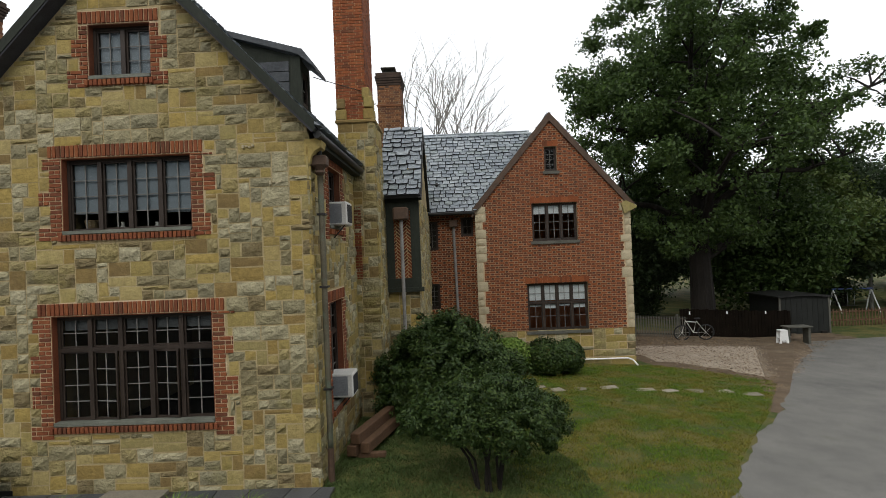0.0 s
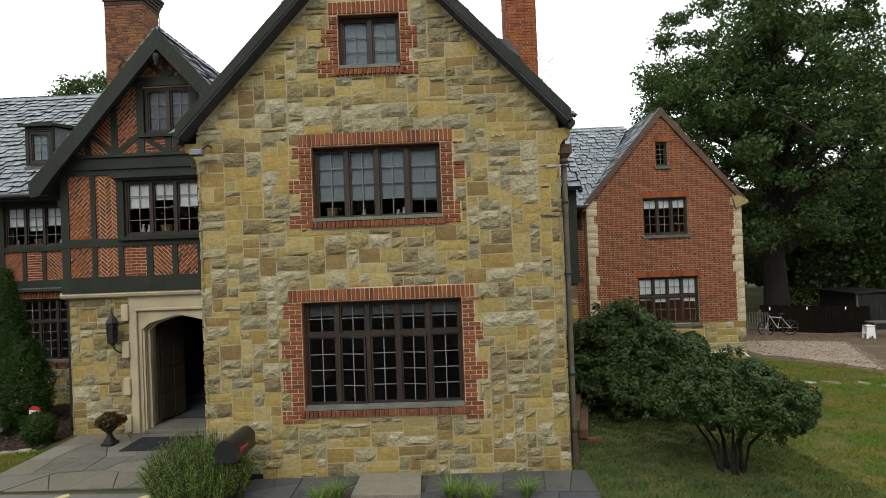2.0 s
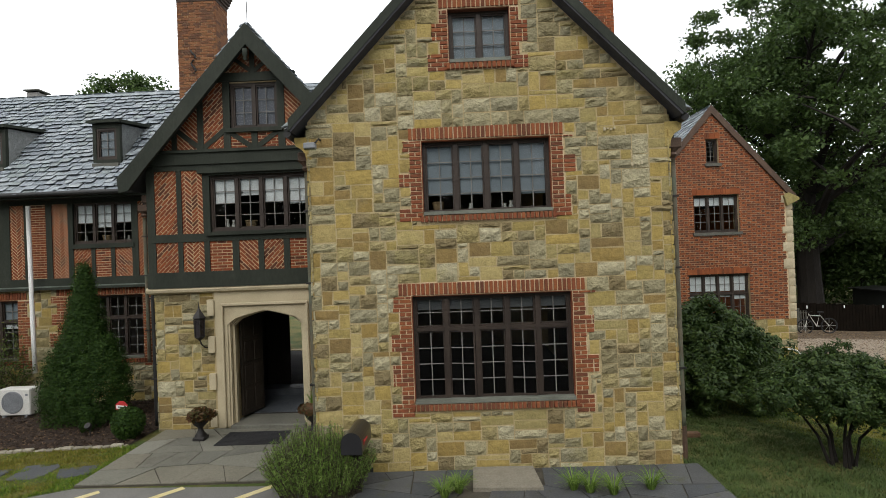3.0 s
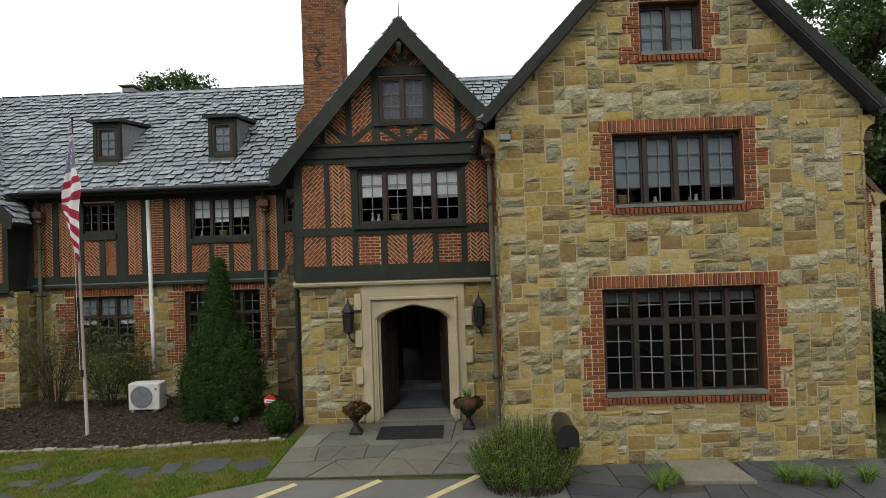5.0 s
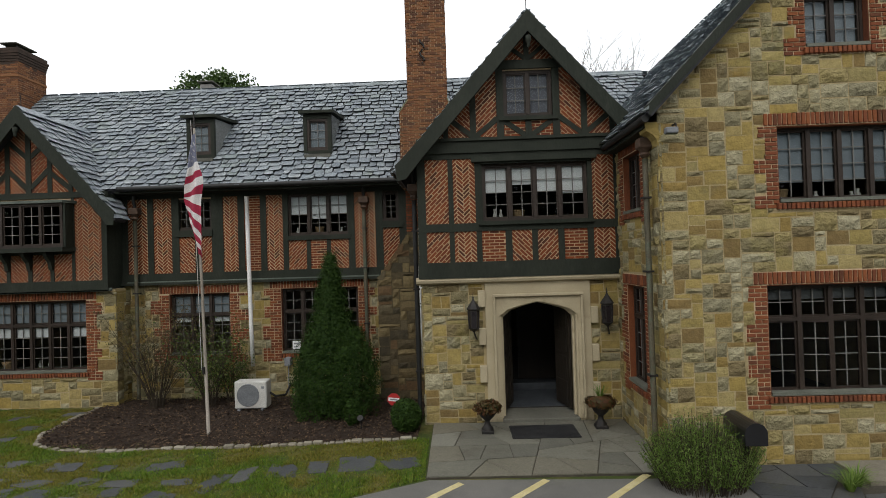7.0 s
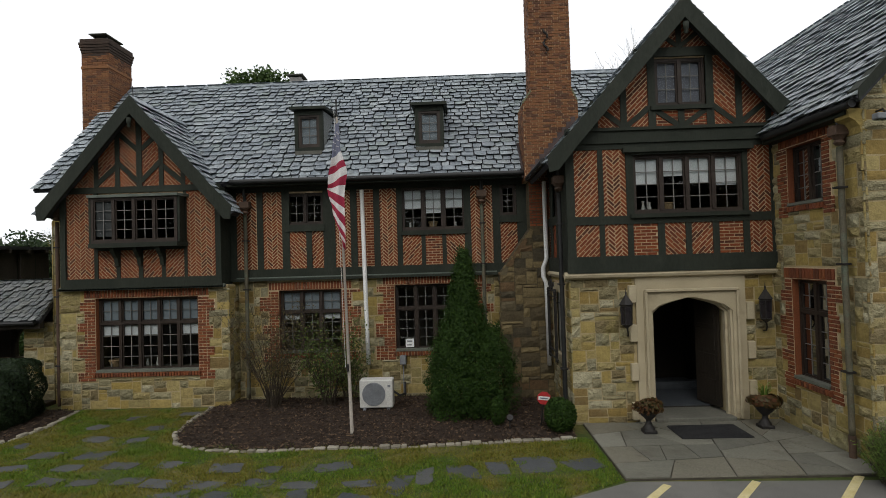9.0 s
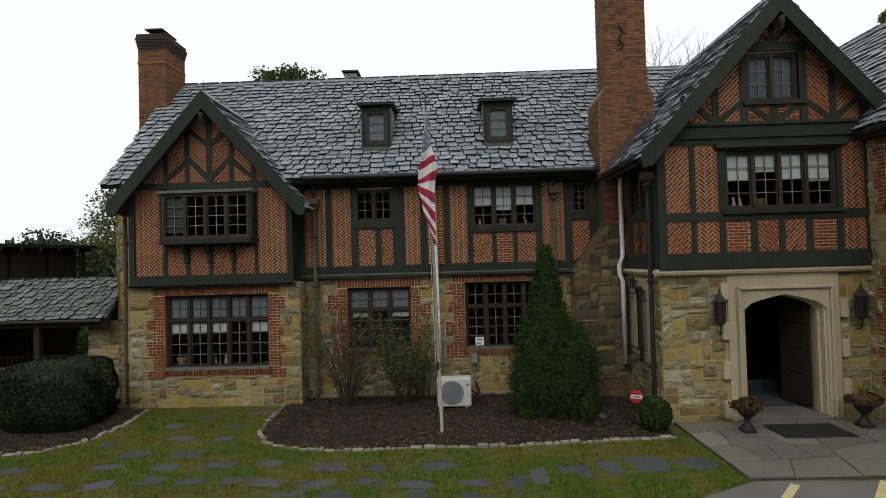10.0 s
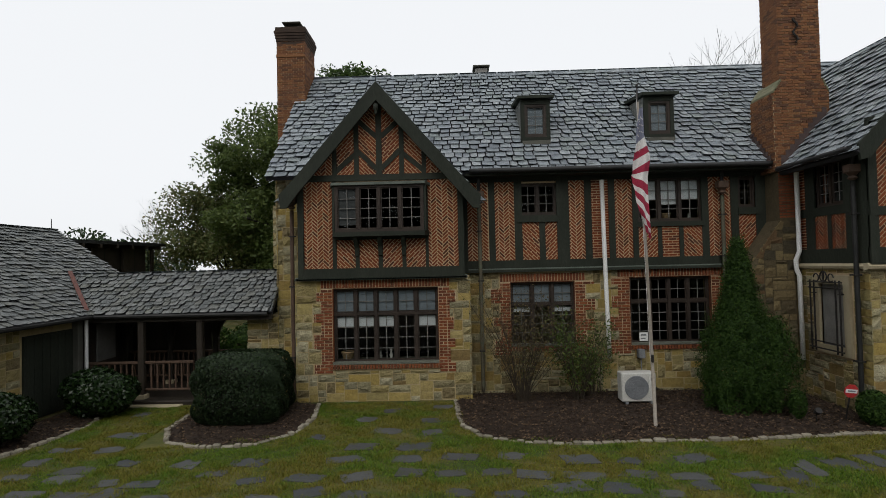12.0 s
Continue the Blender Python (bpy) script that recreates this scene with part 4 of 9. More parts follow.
timber("window_hood", rect(-10.55, -8.12, 5.37, 5.46), pt_, wall_pt, 0.12)
timber("window_shelf", rect(-10.44, -8.2, 4.13, 4.205), pt_, wall_pt, 0.1)
timber("window_head", rect(-10.38, -8.24, 5.33, 5.4), pt_, wall_pt, 0.06)
xs_ = [-11.63] + [c for ab in cells for c in ab] + [-7.70]
for i in range(0, len(xs_), 2):
    timber("post", rect(xs_[i], xs_[i + 1], 3.42, 4.02), pt_, wall_pt)
for a, b in ((-11.63, -11.47), (-11.02, -10.92), (-10.49, -10.35), (-8.29, -8.20), (-7.78, -7.70)):
    timber("post", rect(a, b, 4.18, 5.45), pt_, wall_pt)
line = lambda u: PZ - 0.2 - PK * abs(u - PX)
z0 = 5.85
half = lambda s, a, b: [(PX + s * a, z0), (PX + s * b, z0), (PX + s * b, max(z0, line(PX + b))), (PX + s * a, max(z0, line(PX + a)))]
for s, pat in ((-1, "up"), (1, "down")):
    for k, (a, b) in enumerate(((0.55, 1.05), (1.05, 1.95))):
        q = half(s, a, b)
        q = q if s > 0 else [q[1], q[0], q[3], q[2]]
        brick_field(q, pt_, M_infill, wall_pt, pat if k == 0 else ("down" if s < 0 else "up"), seed=30 + k)
brick_field(rect(-9.98, -8.82, z0, 6.24), pt_, M_infill, wall_pt, "run", seed=41)
brick_field([(PX - 0.62, 7.3), (PX + 0.62, 7.3), (PX, 8.0)], pt_, M_infill, wall_pt, "up", seed=42)
for a, b, c, d in ((-10.02, -9.88, z0, 7.3), (-8.92, -8.78, z0, 7.3)):
    timber("post", rect(a, b, c, d), pt_, wall_pt, 0.035)
timber("collar_beam", rect(-10.25, -8.55, 7.19, 7.36), pt_, wall_pt, 0.05)
timber("window_shelf", rect(-9.98, -8.82, 6.17, 6.25), pt_, wall_pt, 0.08)
timber("king_post", rect(PX - 0.05, PX + 0.05, 7.36, 8.15), pt_, wall_pt)
timber("post", rect(PX - 0.06, PX + 0.06, z0, 6.17), pt_, wall_pt)
for s in (-1, 1):
    timber("post", rect(*sorted((PX + s * 1.03, PX + s * 1.15)), z0, line(PX + 1.1)), pt_, wall_pt)
    timber("post", rect(*sorted((PX + s * 1.58, PX + s * 1.68)), z0, line(PX + 1.63)), pt_, wall_pt)
    beam_line("brace", (PX + s * 1.06, z0 + 0.02), (PX + s * 0.55, z0 + 0.42), 0.1, pt_, wall_pt, 0.026)
    beam_line("brace", (PX + s * 1.12, z0 + 0.05), (PX + s * 1.72, z0 + 0.52), 0.1, pt_, wall_pt, 0.026)
    beam_line("brace", (PX + s * 0.05, z0 + 0.02), (PX + s * 0.5, z0 + 0.34), 0.1, pt_, wall_pt, 0.026)
    beam_line("brace", (PX + s * 0.04, 7.4), (PX + s * 0.38, 7.66), 0.08, pt_, wall_pt, 0.026)
w, geo = window(pt_, P_WIN[0], 4, 4, recess=0.03, seed=21, sill=False, label="four-light leaded window with white blinds")
for k, h in enumerate((0.5, 0.35, 0.5, 0.55)):
    blind(pt_, geo, k, 0.0, h)
w, geo = window(pt_, P_WIN[1], 2, 3, recess=0.03, seed=22, sill=False, label="small two-light gable window")
# The dark reflection in the gable panes is painted on a sheet behind.
for k in range(2):
    blind(pt_, geo, k, 0.0, 1.0, mat=M_dusksheet, label="dusky sheet behind the gable window for its dark reflection")
# west side of the bay
pw_ = west(-11.60)
w, geo = window(pw_, P_SIDE, 2, 4, recess=0.03, seed=23, sill=False)
timber("sill_beam", rect(P_Y, 13.3, 3.12, 3.42), pw_, wall_pw, 0.05)
timber("rail", rect(P_Y, 13.3, 4.12, 4.3), pw_, wall_pw, 0.035)
timber("rail", rect(P_Y, 13.3, 5.25, 5.6), pw_, wall_pw, 0.035)
for a, b in ((P_Y, 11.3), (11.72, 11.82), (12.22, 12.5)):
    timber("post", rect(a, b, 3.42, 4.12), pw_, wall_pw)
for a, b in ((P_Y, 11.35), (12.2, 12.5)):
    timber("post", rect(a, b, 4.3, 5.25), pw_, wall_pw)
brick_field(rect(11.3, 11.72, 3.42, 4.12), pw_, M_infill, wall_pw, "herring", seed=51)
brick_field(rect(11.82, 12.22, 3.42, 4.12), pw_, M_infill, wall_pw, "herring", seed=52)
brick_field(rect(12.5, 13.3, 3.2, 5.5), pw_, M_infill, wall_pw, "run", seed=53)

# -- half-timbering: west gable --
pg = front(L_Y)
brick_field(rect(-22.79, -22.13, 3.22, 5.26), pg, M_infill, wall_lt, "herring", seed=61)
brick_field(rect(-19.97, -19.27, 3.22, 5.26), pg, M_infill, wall_lt, "herring", seed=62)
cells = [(-22.05, -21.62), (-21.53, -21.10), (-21.00, -20.56), (-20.47, -20.03)]
for i, (a, b) in enumerate(cells):
    brick_field(rect(a, b, 3.22, 3.9), pg, M_infill, wall_lt, "down" if i < 2 else "up", seed=63 + i)
timber("sill_beam", rect(-22.92, -19.17, 3.0, 3.24), pg, wall_lt, 0.05)
timber("drip_rail", rect(-22.98, -19.12, 2.97, 3.03), pg, wall_lt, 0.09)
timber("rail", rect(-22.13, -19.97, 3.88, 4.05), pg, wall_lt, 0.036)
timber("tie_beam", rect(-22.9, -19.17, 5.22, 5.36), pg, wall_lt, 0.045)
for a, b in ((-22.90, -22.79), (-22.14, -22.05), (-20.03, -19.96), (-19.27, -19.18)):
    timber("post", rect(a, b, 3.24, 5.22), pg, wall_lt)
for a, b in ((-21.62, -21.53), (-21.10, -21.00), (-20.56, -20.47)):
    timber("post", rect(a, b, 3.24, 3.88), pg, wall_lt)
for a, b in ((-22.925, -22.80), (-19.29, -19.16)):
    timber("corner_post", rect(a, b, 3.02, 5.30), pg, wall_lt, 0.055, -0.30)
line = lambda u: LZ - 0.2 - LK * abs(u - LX)
z0 = 5.36
for s in (-1, 1):
    lo = "up" if s > 0 else "down"
    hi = "down" if s > 0 else "up"
    for k, (a, b, p) in enumerate(((0.0, 0.5, lo), (0.5, 1.0, hi), (1.0, 1.65, "herring"))):
        q = [(LX + s * a, z0), (LX + s * b, z0), (LX + s * b, max(z0, line(LX + b))), (LX + s * a, line(LX + a))]
        q = q if s > 0 else [q[1], q[0], q[3], q[2]]
        brick_field(q, pg, M_infill, wall_lt, p, seed=70 + k)
    timber("post", rect(*sorted((LX + s * 0.46, LX + s * 0.57)), z0, line(LX + 0.52)), pg, wall_lt)
    timber("post", rect(*sorted((LX + s * 0.97, LX + s * 1.07)), z0, line(LX + 1.02)), pg, wall_lt)
    beam_line("brace", (LX + s * 0.05, 6.22), (LX + s * 0.5, 6.62), 0.11, pg, wall_lt, 0.026)
    beam_line("brace", (LX + s * 0.05, 5.48), (LX + s * 0.5, 5.92), 0.11, pg, wall_lt, 0.026)
    beam_line("brace", (LX + s * 0.53, 5.84), (LX + s * 1.0, 5.44), 0.11, pg, wall_lt, 0.026)
timber("king_post", rect(LX - 0.065, LX + 0.065, z0, 7.2), pg, wall_lt, 0.034)

# -- half-timbering: main range --
pu = front(M_Y)
timber("sill_beam", rect(-19.2, -11.6, 3.1, 3.34), pu, wall_mt, 0.06)
timber("drip_rail", rect(-19.2, -12.6, 3.06, 3.12), pu, wall_mt, 0.1)
timber("wall_plate", rect(-19.2, -11.6, 5.2, 5.75), pu, wall_mt, 0.03)
FIELDS = [(-19.05, -18.55, 3.34, 5.2, "herring"), (-18.40, -17.94, 3.34, 5.2, "herring"), (-17.79, -17.36, 3.34, 4.23, "down"), (-17.22, -16.81, 3.34, 4.23, "up"),
          (-16.65, -16.28, 3.34, 5.2, "herring"), (-16.12, -15.72, 3.34, 5.2, "run"), (-15.57, -15.16, 3.34, 5.2, "herring"),
          (-15.03, -14.58, 3.34, 4.06, "up"), (-14.48, -14.08, 3.34, 4.06, "run"), (-13.98, -13.54, 3.34, 4.06, "down"),
          (-13.38, -12.86, 3.34, 5.2, "herring"), (-12.69, -12.19, 3.34, 4.3, "up")]
for i, (a, b, c, d, p) in enumerate(FIELDS):
    brick_field(rect(a, b, c, d), pu, M_infill, wall_mt, p, seed=80 + i)
for a, b in ((-19.2, -19.05), (-18.55, -18.40), (-17.94, -17.76), (-16.94, -16.65), (-16.28, -16.12), (-15.72, -15.57), (-15.16, -15.03), (-13.54, -13.38), (-12.86, -12.68), (-12.28, -12.0)):
    timber("post", rect(a, b, 3.34, 5.2), pu, wall_mt)
for a, b, c in ((-17.36, -17.22, 4.23), (-14.58, -14.48, 4.06), (-14.08, -13.98, 4.06)):
    timber("post", rect(a, b, 3.34, c), pu, wall_mt)
for a, b, c, d in ((-17.86, -16.91, 4.23, 4.39), (-15.07, -13.48, 4.06, 4.17), (-12.7, -12.19, 4.3, 4.46)):
    timber("window_shelf", rect(a, b, c, d), pu, wall_mt, 0.06)
for o, n, rows, sd, bl in ((M_WIN[2], 2, 3, 31, ()), (M_WIN[3], 3, 4, 32, (0.5, 0.62, 0.5)), (M_WIN[4], 1, 4, 33, ())):
    w, geo = window(pu, o, n, rows, recess=0.03, seed=sd, sill=False, label="leaded upper window in the timber framing")
    for k, h in enumerate(bl):
        blind(pu, geo, k, 0.0, h)


def bargeboards(xr, zr, k, yf, half_l, half_r, w=0.275, parent=house):
    """Sloping boards along a gable, widened and kicked out at the foot."""
    for s, half in ((-1, half_l), (1, half_r)):
        pts = []
        for t in (0.0, 0.5, 0.8, 0.92, 1.0):
            pts.append((xr + s * half * t, zr - 0.08 - k * half * t + (0.05 * ((t - 0.8) / 0.2) ** 2 if t > 0.8 else 0)))
        lower = [(x - s * (0.05 if i == len(pts) - 1 else 0), z - w * math.hypot(1, k) * (1.0 + 0.12 * (i >= 3))) for i, (x, z) in enumerate(pts)]
        lower[-1] = (pts[-1][0] - s * 0.03, pts[-1][1] - 0.3)
        mb = MB()
        for i in range(len(pts) - 1):
            mb.prism([pts[i], pts[i + 1], lower[i + 1], lower[i]], front(yf), 0.0, -0.06)
        part("bargeboard", mb.weld(), M_timber, parent, "dark green-black painted bargeboard")
    mb = MB().lathe([(0.015, -0.1), (0.045, -0.07), (0.028, -0.03), (0.05, 0.0), (0.05, 0.12)], xr, yf - 0.02, zr - 0.72, 12)
    part("pendant", mb, M_timber, parent, "turned timber pendant below the gable peak", smooth=True)


bargeboards(PX, PZ, PK, P_Y - 0.35, 2.62, 1.9)
bargeboards(LX, LZ, LK, L_Y - 0.37, 2.2, 2.28)
# thin verge board of the stone gable
for s, hf in ((-1, 3.0), (1, 3.0)):
    q = [(GX, GZ + 0.10), (GX + s * hf, GZ + 0.10 - GK * hf), (GX + s * hf, GZ - 0.08 - GK * hf), (GX, GZ - 0.1)]
    part("verge_board", MB().prism(q, front(G_Y - 0.262), 0, -0.22), M_timber, house, "narrow dark verge board")

M_drip = surf("weathered_metal", (0.07, 0.085, 0.07), (0.13, 0.15, 0.125), 0.6, 3.0, 0.2, 40.0)
# -- oriel of the west gable --
oy = L_Y - 0.3
mb = MB().prism([(-22.18, L_Y), (-22.08, oy - 0.06), (-20.0, oy - 0.06), (-19.9, L_Y)], lambda u, v, d: (u, v, 5.08 + d), 0, 0.06)
part("oriel_roof", mb, M_drip, house, "thin weathered canopy over the oriel")
part("oriel_base", MB().prism([(-22.14, L_Y), (-22.06, oy - 0.05), (-20.02, oy - 0.05), (-19.94, L_Y)], lambda u, v, d: (u, v, 3.94 + d), 0, 0.1), M_timber, house, "moulded timber oriel base")
for x in (-21.58, -21.05, -20.52):
    part("corbel", MB().prism([(L_Y, 3.5), (L_Y - 0.08, 3.52), (L_Y - 0.12, 3.7), (L_Y - 0.26, 3.86), (L_Y - 0.28, 3.95), (L_Y, 3.95)], lambda u, v, d, x=x: (x + d, u, v), -0.045, 0.045), M_timber, house, "carved timber corbel under the oriel")
w, geo = window(front(oy), (-22.02, -20.04, 4.04, 5.08), 4, 4, recess=0.0, seed=41, sill=False, label="four-light projecting leaded oriel window")
blind(front(oy), geo, 0, 0.0, 0.9, mat=M_greyblind, label="dull grey blind behind one light of the oriel")
for xa, xb in ((-22.08, -22.024), (-20.036, -19.98)):
    part("oriel_cheek", MB().cbox(xa, xb, oy + 0.004, L_Y, 4.04, 5.08, 0.008), M_timber, house, "green-black timber cheek of the oriel")

# -- dormers of the main roof --
def dormer(x0, x1):
    y0, z0, z1 = 13.6, 6.2, 7.26
    body = part("dormer", wall_strips(MB(), front(y0), x0, x1, z0, lambda u: z1, [(x0 + 0.09, x1 - 0.09, z0 + 0.13, z1 - 0.12)], 0.1), M_timber, house, "small dark timber dormer on the slate roof")
    for x, s in ((x0, west), (x1, east)):
        q = [(y0 + 0.1, z0 + 0.05), (main_y(z1 + 0.08), z1 + 0.1), (y0 + 0.1, z1)]
        part("cheek", MB().prism(q, s(x), 0, -0.06), M_oldslate, body, "slate-hung dormer cheek")
    q = [(y0 - 0.12, z1), (y0 - 0.12, z1 + 0.07), (main_y(z1 + 0.2) + 0.1, z1 + 0.26), (main_y(z1 + 0.2) + 0.1, z1 + 0.18)]
    part("dormer_roof", MB().prism(q, lambda u, v, d: (x0 - 0.09 + d, u, v), 0, x1 - x0 + 0.18), M_timber, body, "flat dark dormer roof")
    w_d, geo_d = window(front(y0), (x0 + 0.09, x1 - 0.09, z0 + 0.13, z1 - 0.12), 1, 3, cols=2, recess=0.02, seed=45, sill=False, label="small leaded dormer window")
    # This sheet paints the grey sky that the dormer panes mirror.
    blind(front(y0), geo_d, 0, 0.0, 1.0, mat=M_dimblind, label="pale grey sheet for the sky mirrored in the dormer window")
    part("apron", MB().prism(rect(x0 + 0.02, x1 - 0.02, z0 - 0.06, z0 + 0.03), front(y0), 0.08, 0), M_sillwood, body, "mossy slate apron below the dormer")


dormer(-17.68, -16.97)
dormer(-14.68, -13.97)

# -- chimneys --
def chimney(label, x0, x1, y0, y1, z0, z1, cap=1.0, mat=None, string=0.0):
    core = part("chimney", MB().box(x0, x1, y0, y1, z0, z1), M_joint, house, label)
    for place, a, b in ((front(y0), x0, x1), (west(x0), y0, y1), (east(x1), y0, y1)):
        brick_field(rect(a - 0.01, b + 0.01, z0, z1), place, mat or M_stack, core, "flemish", seed=int(z1 * 10), name="stack_brick", W=0.064, L=0.19, gap=0.0052)
    if string:
        part("string_course", MB().cbox(x0 - 0.03, x1 + 0.03, y0 - 0.03, y1 + 0.03, string, string + 0.075, 0.01), mat or M_stack, core, "projecting brick string course")
    for i, (e, z) in enumerate(((0.02, z1 - 0.5), (0.045, z1 - 0.4), (0.07, z1 - 0.325), (0.095, z1 - 0.25), (0.12, z1 - 0.175), (0.075, z1 - 0.1))):
        e *= cap
        part("cap_course", MB().cbox(x0 - e, x1 + e, y0 - e, y1 + e, z, z + 0.072 + (0.025 if i == 0 else 0.03 if i == 5 else 0), 0.01), mat or M_stackcap, core, "corbelled brick course")
    fl = part("flue", MB().cbox(x0 + 0.2, x1 - 0.2, y0 + 0.2, y1 - 0.2, z1, z1 + 0.1, 0.02), M_sillwood, core, "weathered metal flue")
    part("flue_hood", MB().cbox(x0 + 0.1, x1 - 0.14, y0 + 0.12, y1 - 0.12, z1 + 0.19, z1 + 0.225, 0.01), M_sillwood, fl, "flat metal flue hood")
    for a in (x0 + 0.2, x1 - 0.24):
        part("hood_leg", MB().box(a, a + 0.03, y0 + 0.25, y0 + 0.28, z1 + 0.1, z1 + 0.19), M_iron, fl)
    return core


def shoulders(core, x0, x1, xa, xb, y0, z0, z1, z2, mat):
    """The wider lower stack, with sloping mossy shoulders from z1 up to z2."""
    poly = [(x0, z0), (x1, z0), (x1, z1), (xb, z2), (xa, z2), (x0, z1)]
    part("flue_base", MB().prism(poly, front(y0), 0, -0.9), M_joint, core)
    brick_field(poly, front(y0), mat, core, "flemish", seed=91, name="stack_brick", W=0.064, L=0.19, gap=0.0052)
    brick_field(rect(y0, y0 + 0.9, z0, z1), west(x0), mat, core, "flemish", seed=92, name="stack_brick", W=0.064, L=0.19, gap=0.0052)
    for p, q in (((x0, z1), (xa, z2)), ((x1, z1), (xb, z2))):
        for k in range(3):
            a, b = k / 3, (k + 1) / 3 - 0.04
            u0, v0 = p[0] + (q[0] - p[0]) * a, p[1] + (q[1] - p[1]) * a
            u1, v1 = p[0] + (q[0] - p[0]) * b, p[1] + (q[1] - p[1]) * b
            part("shoulder_stone", MB().prism([(u0, v0 - 0.02), (u1, v1 - 0.02), (u1, v1 + 0.045), (u0, v0 + 0.045)], front(y0 - 0.02), 0, -0.9), M_moss, core, "mossy sloping shoulder stone")


M_moss = surf("mossy_stone", (0.13, 0.135, 0.075), (0.24, 0.23, 0.15), 0.95, 5.0, 0.6, 40.0)
ch_a = chimney("tall orange brick chimney with a corbelled cap", -11.93, -11.01, 12.75, 13.4, 6.9, 10.35)
shoulders(ch_a, -12.13, -10.88, -11.93, -11.01, 12.7, 5.2, 6.98, 7.26, M_stack)
part("wall_anchor", MB().tube([(-11.56 + 0.055 * math.sin(a * 1.25), 12.7, 8.12 + 0.062 * a) for a in range(10)], 0.024, 6), M_iron, ch_a, "rusty curled iron wall anchor")
for k in range(10):
    x = -12.0 + k * 0.105
    z = PZ - PK * (PX - x)
    part("flashing", MB().prism(rect(x, x + 0.105, z - 0.1, z + 0.2), front(12.7), 0.02, -0.02), M_flash, ch_a, "stepped brown metal flashing")
for k in range(7):
    y = 12.8 + k * 0.11
    z = EAVE_M[1] + (y - EAVE_M[0]) * K_M
    part("flashing", MB().prism(rect(y, y + 0.11, z - 0.05, z + 0.24), west(-12.17), 0.02, -0.02), M_flash, ch_a, "stepped brown metal flashing")
# ridge caps
def ridge_cap(p, q):
    p, q = Vector(p), Vector(q)
    d = (q - p).normalized()
    side = d.cross(Vector((0, 0, 1)))
    n = int((q - p).length / 0.45)
    for i in range(n):
        a, b = p.lerp(q, i / n), p.lerp(q, (i + 1) / n - 0.01 / n)
        mb = MB()
        for s in (-1, 1):
            o = side * s * 0.16 - Vector((0, 0, 0.15))
            lift = Vector((0, 0, 0.02))
            mb.add([a + lift, b + lift, b + o + lift, a + o + lift, a, b, b + o, a + o], [(0, 1, 2, 3), (4, 5, 6, 7), (2, 3, 7, 6), (0, 3, 7, 4), (1, 2, 6, 5)])
        part("ridge_tile", mb, M_slate, house)


ridge_cap((-23.74, RIDGE_M[0], RIDGE_M[1] + 0.05), (-5.2, RIDGE_M[0], RIDGE_M[1] + 0.11))
ridge_cap((PX, P_Y - 0.3, PZ - 0.06), (PX, main_y(PZ) + 0.2, PZ - 0.06))
ridge_cap((LX, L_Y - 0.32, LZ - 0.08), (LX, main_y(LZ) + 0.2, LZ - 0.08))
ridge_cap((GX, G_Y - 0.27, GZ + 0.07), (GX, 19.2, GZ + 0.07))
# chimney breast below the eaves
breast = [(-12.75, -0.1), (-11.58, -0.1), (-11.58, 5.5), (-12.05, 5.5), (-12.05, 4.1), (-12.75, 3.1)]
ch_b = part("chimney_breast", MB().prism(breast, front(12.74), 0, -0.7), M_soot, house, "soot-stained stone chimney breast with a stepped sloping shoulder")
stones(front(12.74), -12.78, -11.58, -0.1, lambda u: min(4.1, 3.1 + max(0, u + 12.75) * 1.43), [], ch_b, 95, mat=M_soot)
stones(west(-12.75), 12.74, 13.3, -0.1, lambda u: 3.1, [], ch_b, 96, mat=M_soot)
brick_field(rect(-12.05, -11.6, 4.15, 5.5), front(12.74), M_brick, ch_b, "run", seed=97)
for k in range(5):
    t = k / 5
    u, v = -12.78 + 0.74 * t, 3.06 + 1.04 * t
    part("shoulder_stone", MB().prism([(u, v), (u + 0.15, v + 0.2), (u + 0.21, v + 0.17), (u + 0.16, v - 0.02)], front(12.74), 0.03, -0.5), M_soot, ch_b, "mossy sloping shoulder stone")
chimney("brick end chimney with a dark corbelled cap", -24.2, -23.44, 15.3, 16.35, 4.0, 10.0, 0.6, string=9.15)
part("chimney_breast", MB().box(-24.34, -23.6, 15.2, 16.5, -0.2, 5.0), M_mortar, house, "stone chimney base")
stones(front(15.2), -24.36, -23.6, -0.1, lambda u: 5.0, [], wall_m, 182)
ch_r = chimney("tall red brick chimney on a stone base", -2.42, -1.8, 12.0, 13.1, 6.6, 11.2, mat=M_wing)
base_r = part("chimney_breast", MB().box(-2.4, -1.62, 11.95, 13.15, -0.4, 6.65), M_mortar, house, "stone chimney base with brick patches")
for pl, a, b in ((front(11.95), -2.42, -1.6), (east(-1.62), 11.93, 13.15)):
    stones(pl, a, b, -0.3, lambda u: 6.7, [], base_r, 98)
chimney("dark-capped brick chimney with a flue", -2.2, -1.5, 17.0, 17.9, 5.0, 9.36, 0.6, string=8.3)
for k, (x, w, z) in enumerate(((-2.41, 0.2, 6.66), (-2.38, 0.14, 6.9), (-1.82, 0.2, 6.66), (-1.8, 0.16, 6.92), (-1.83, 0.14, 7.12))):
    part("quoin", MB().cbox(x - (0.03 if x > -2 else 0.04), x + w, 11.93, 12.3, z, z + 0.23, 0.02), M_stone, base_r, "toothed sandstone quoin in the brick")
brick_field(rect(-2.38, -1.98, 3.2, 4.75), front(11.93), M_brick, base_r, "run", seed=981, label="patch of red brick in the stone")
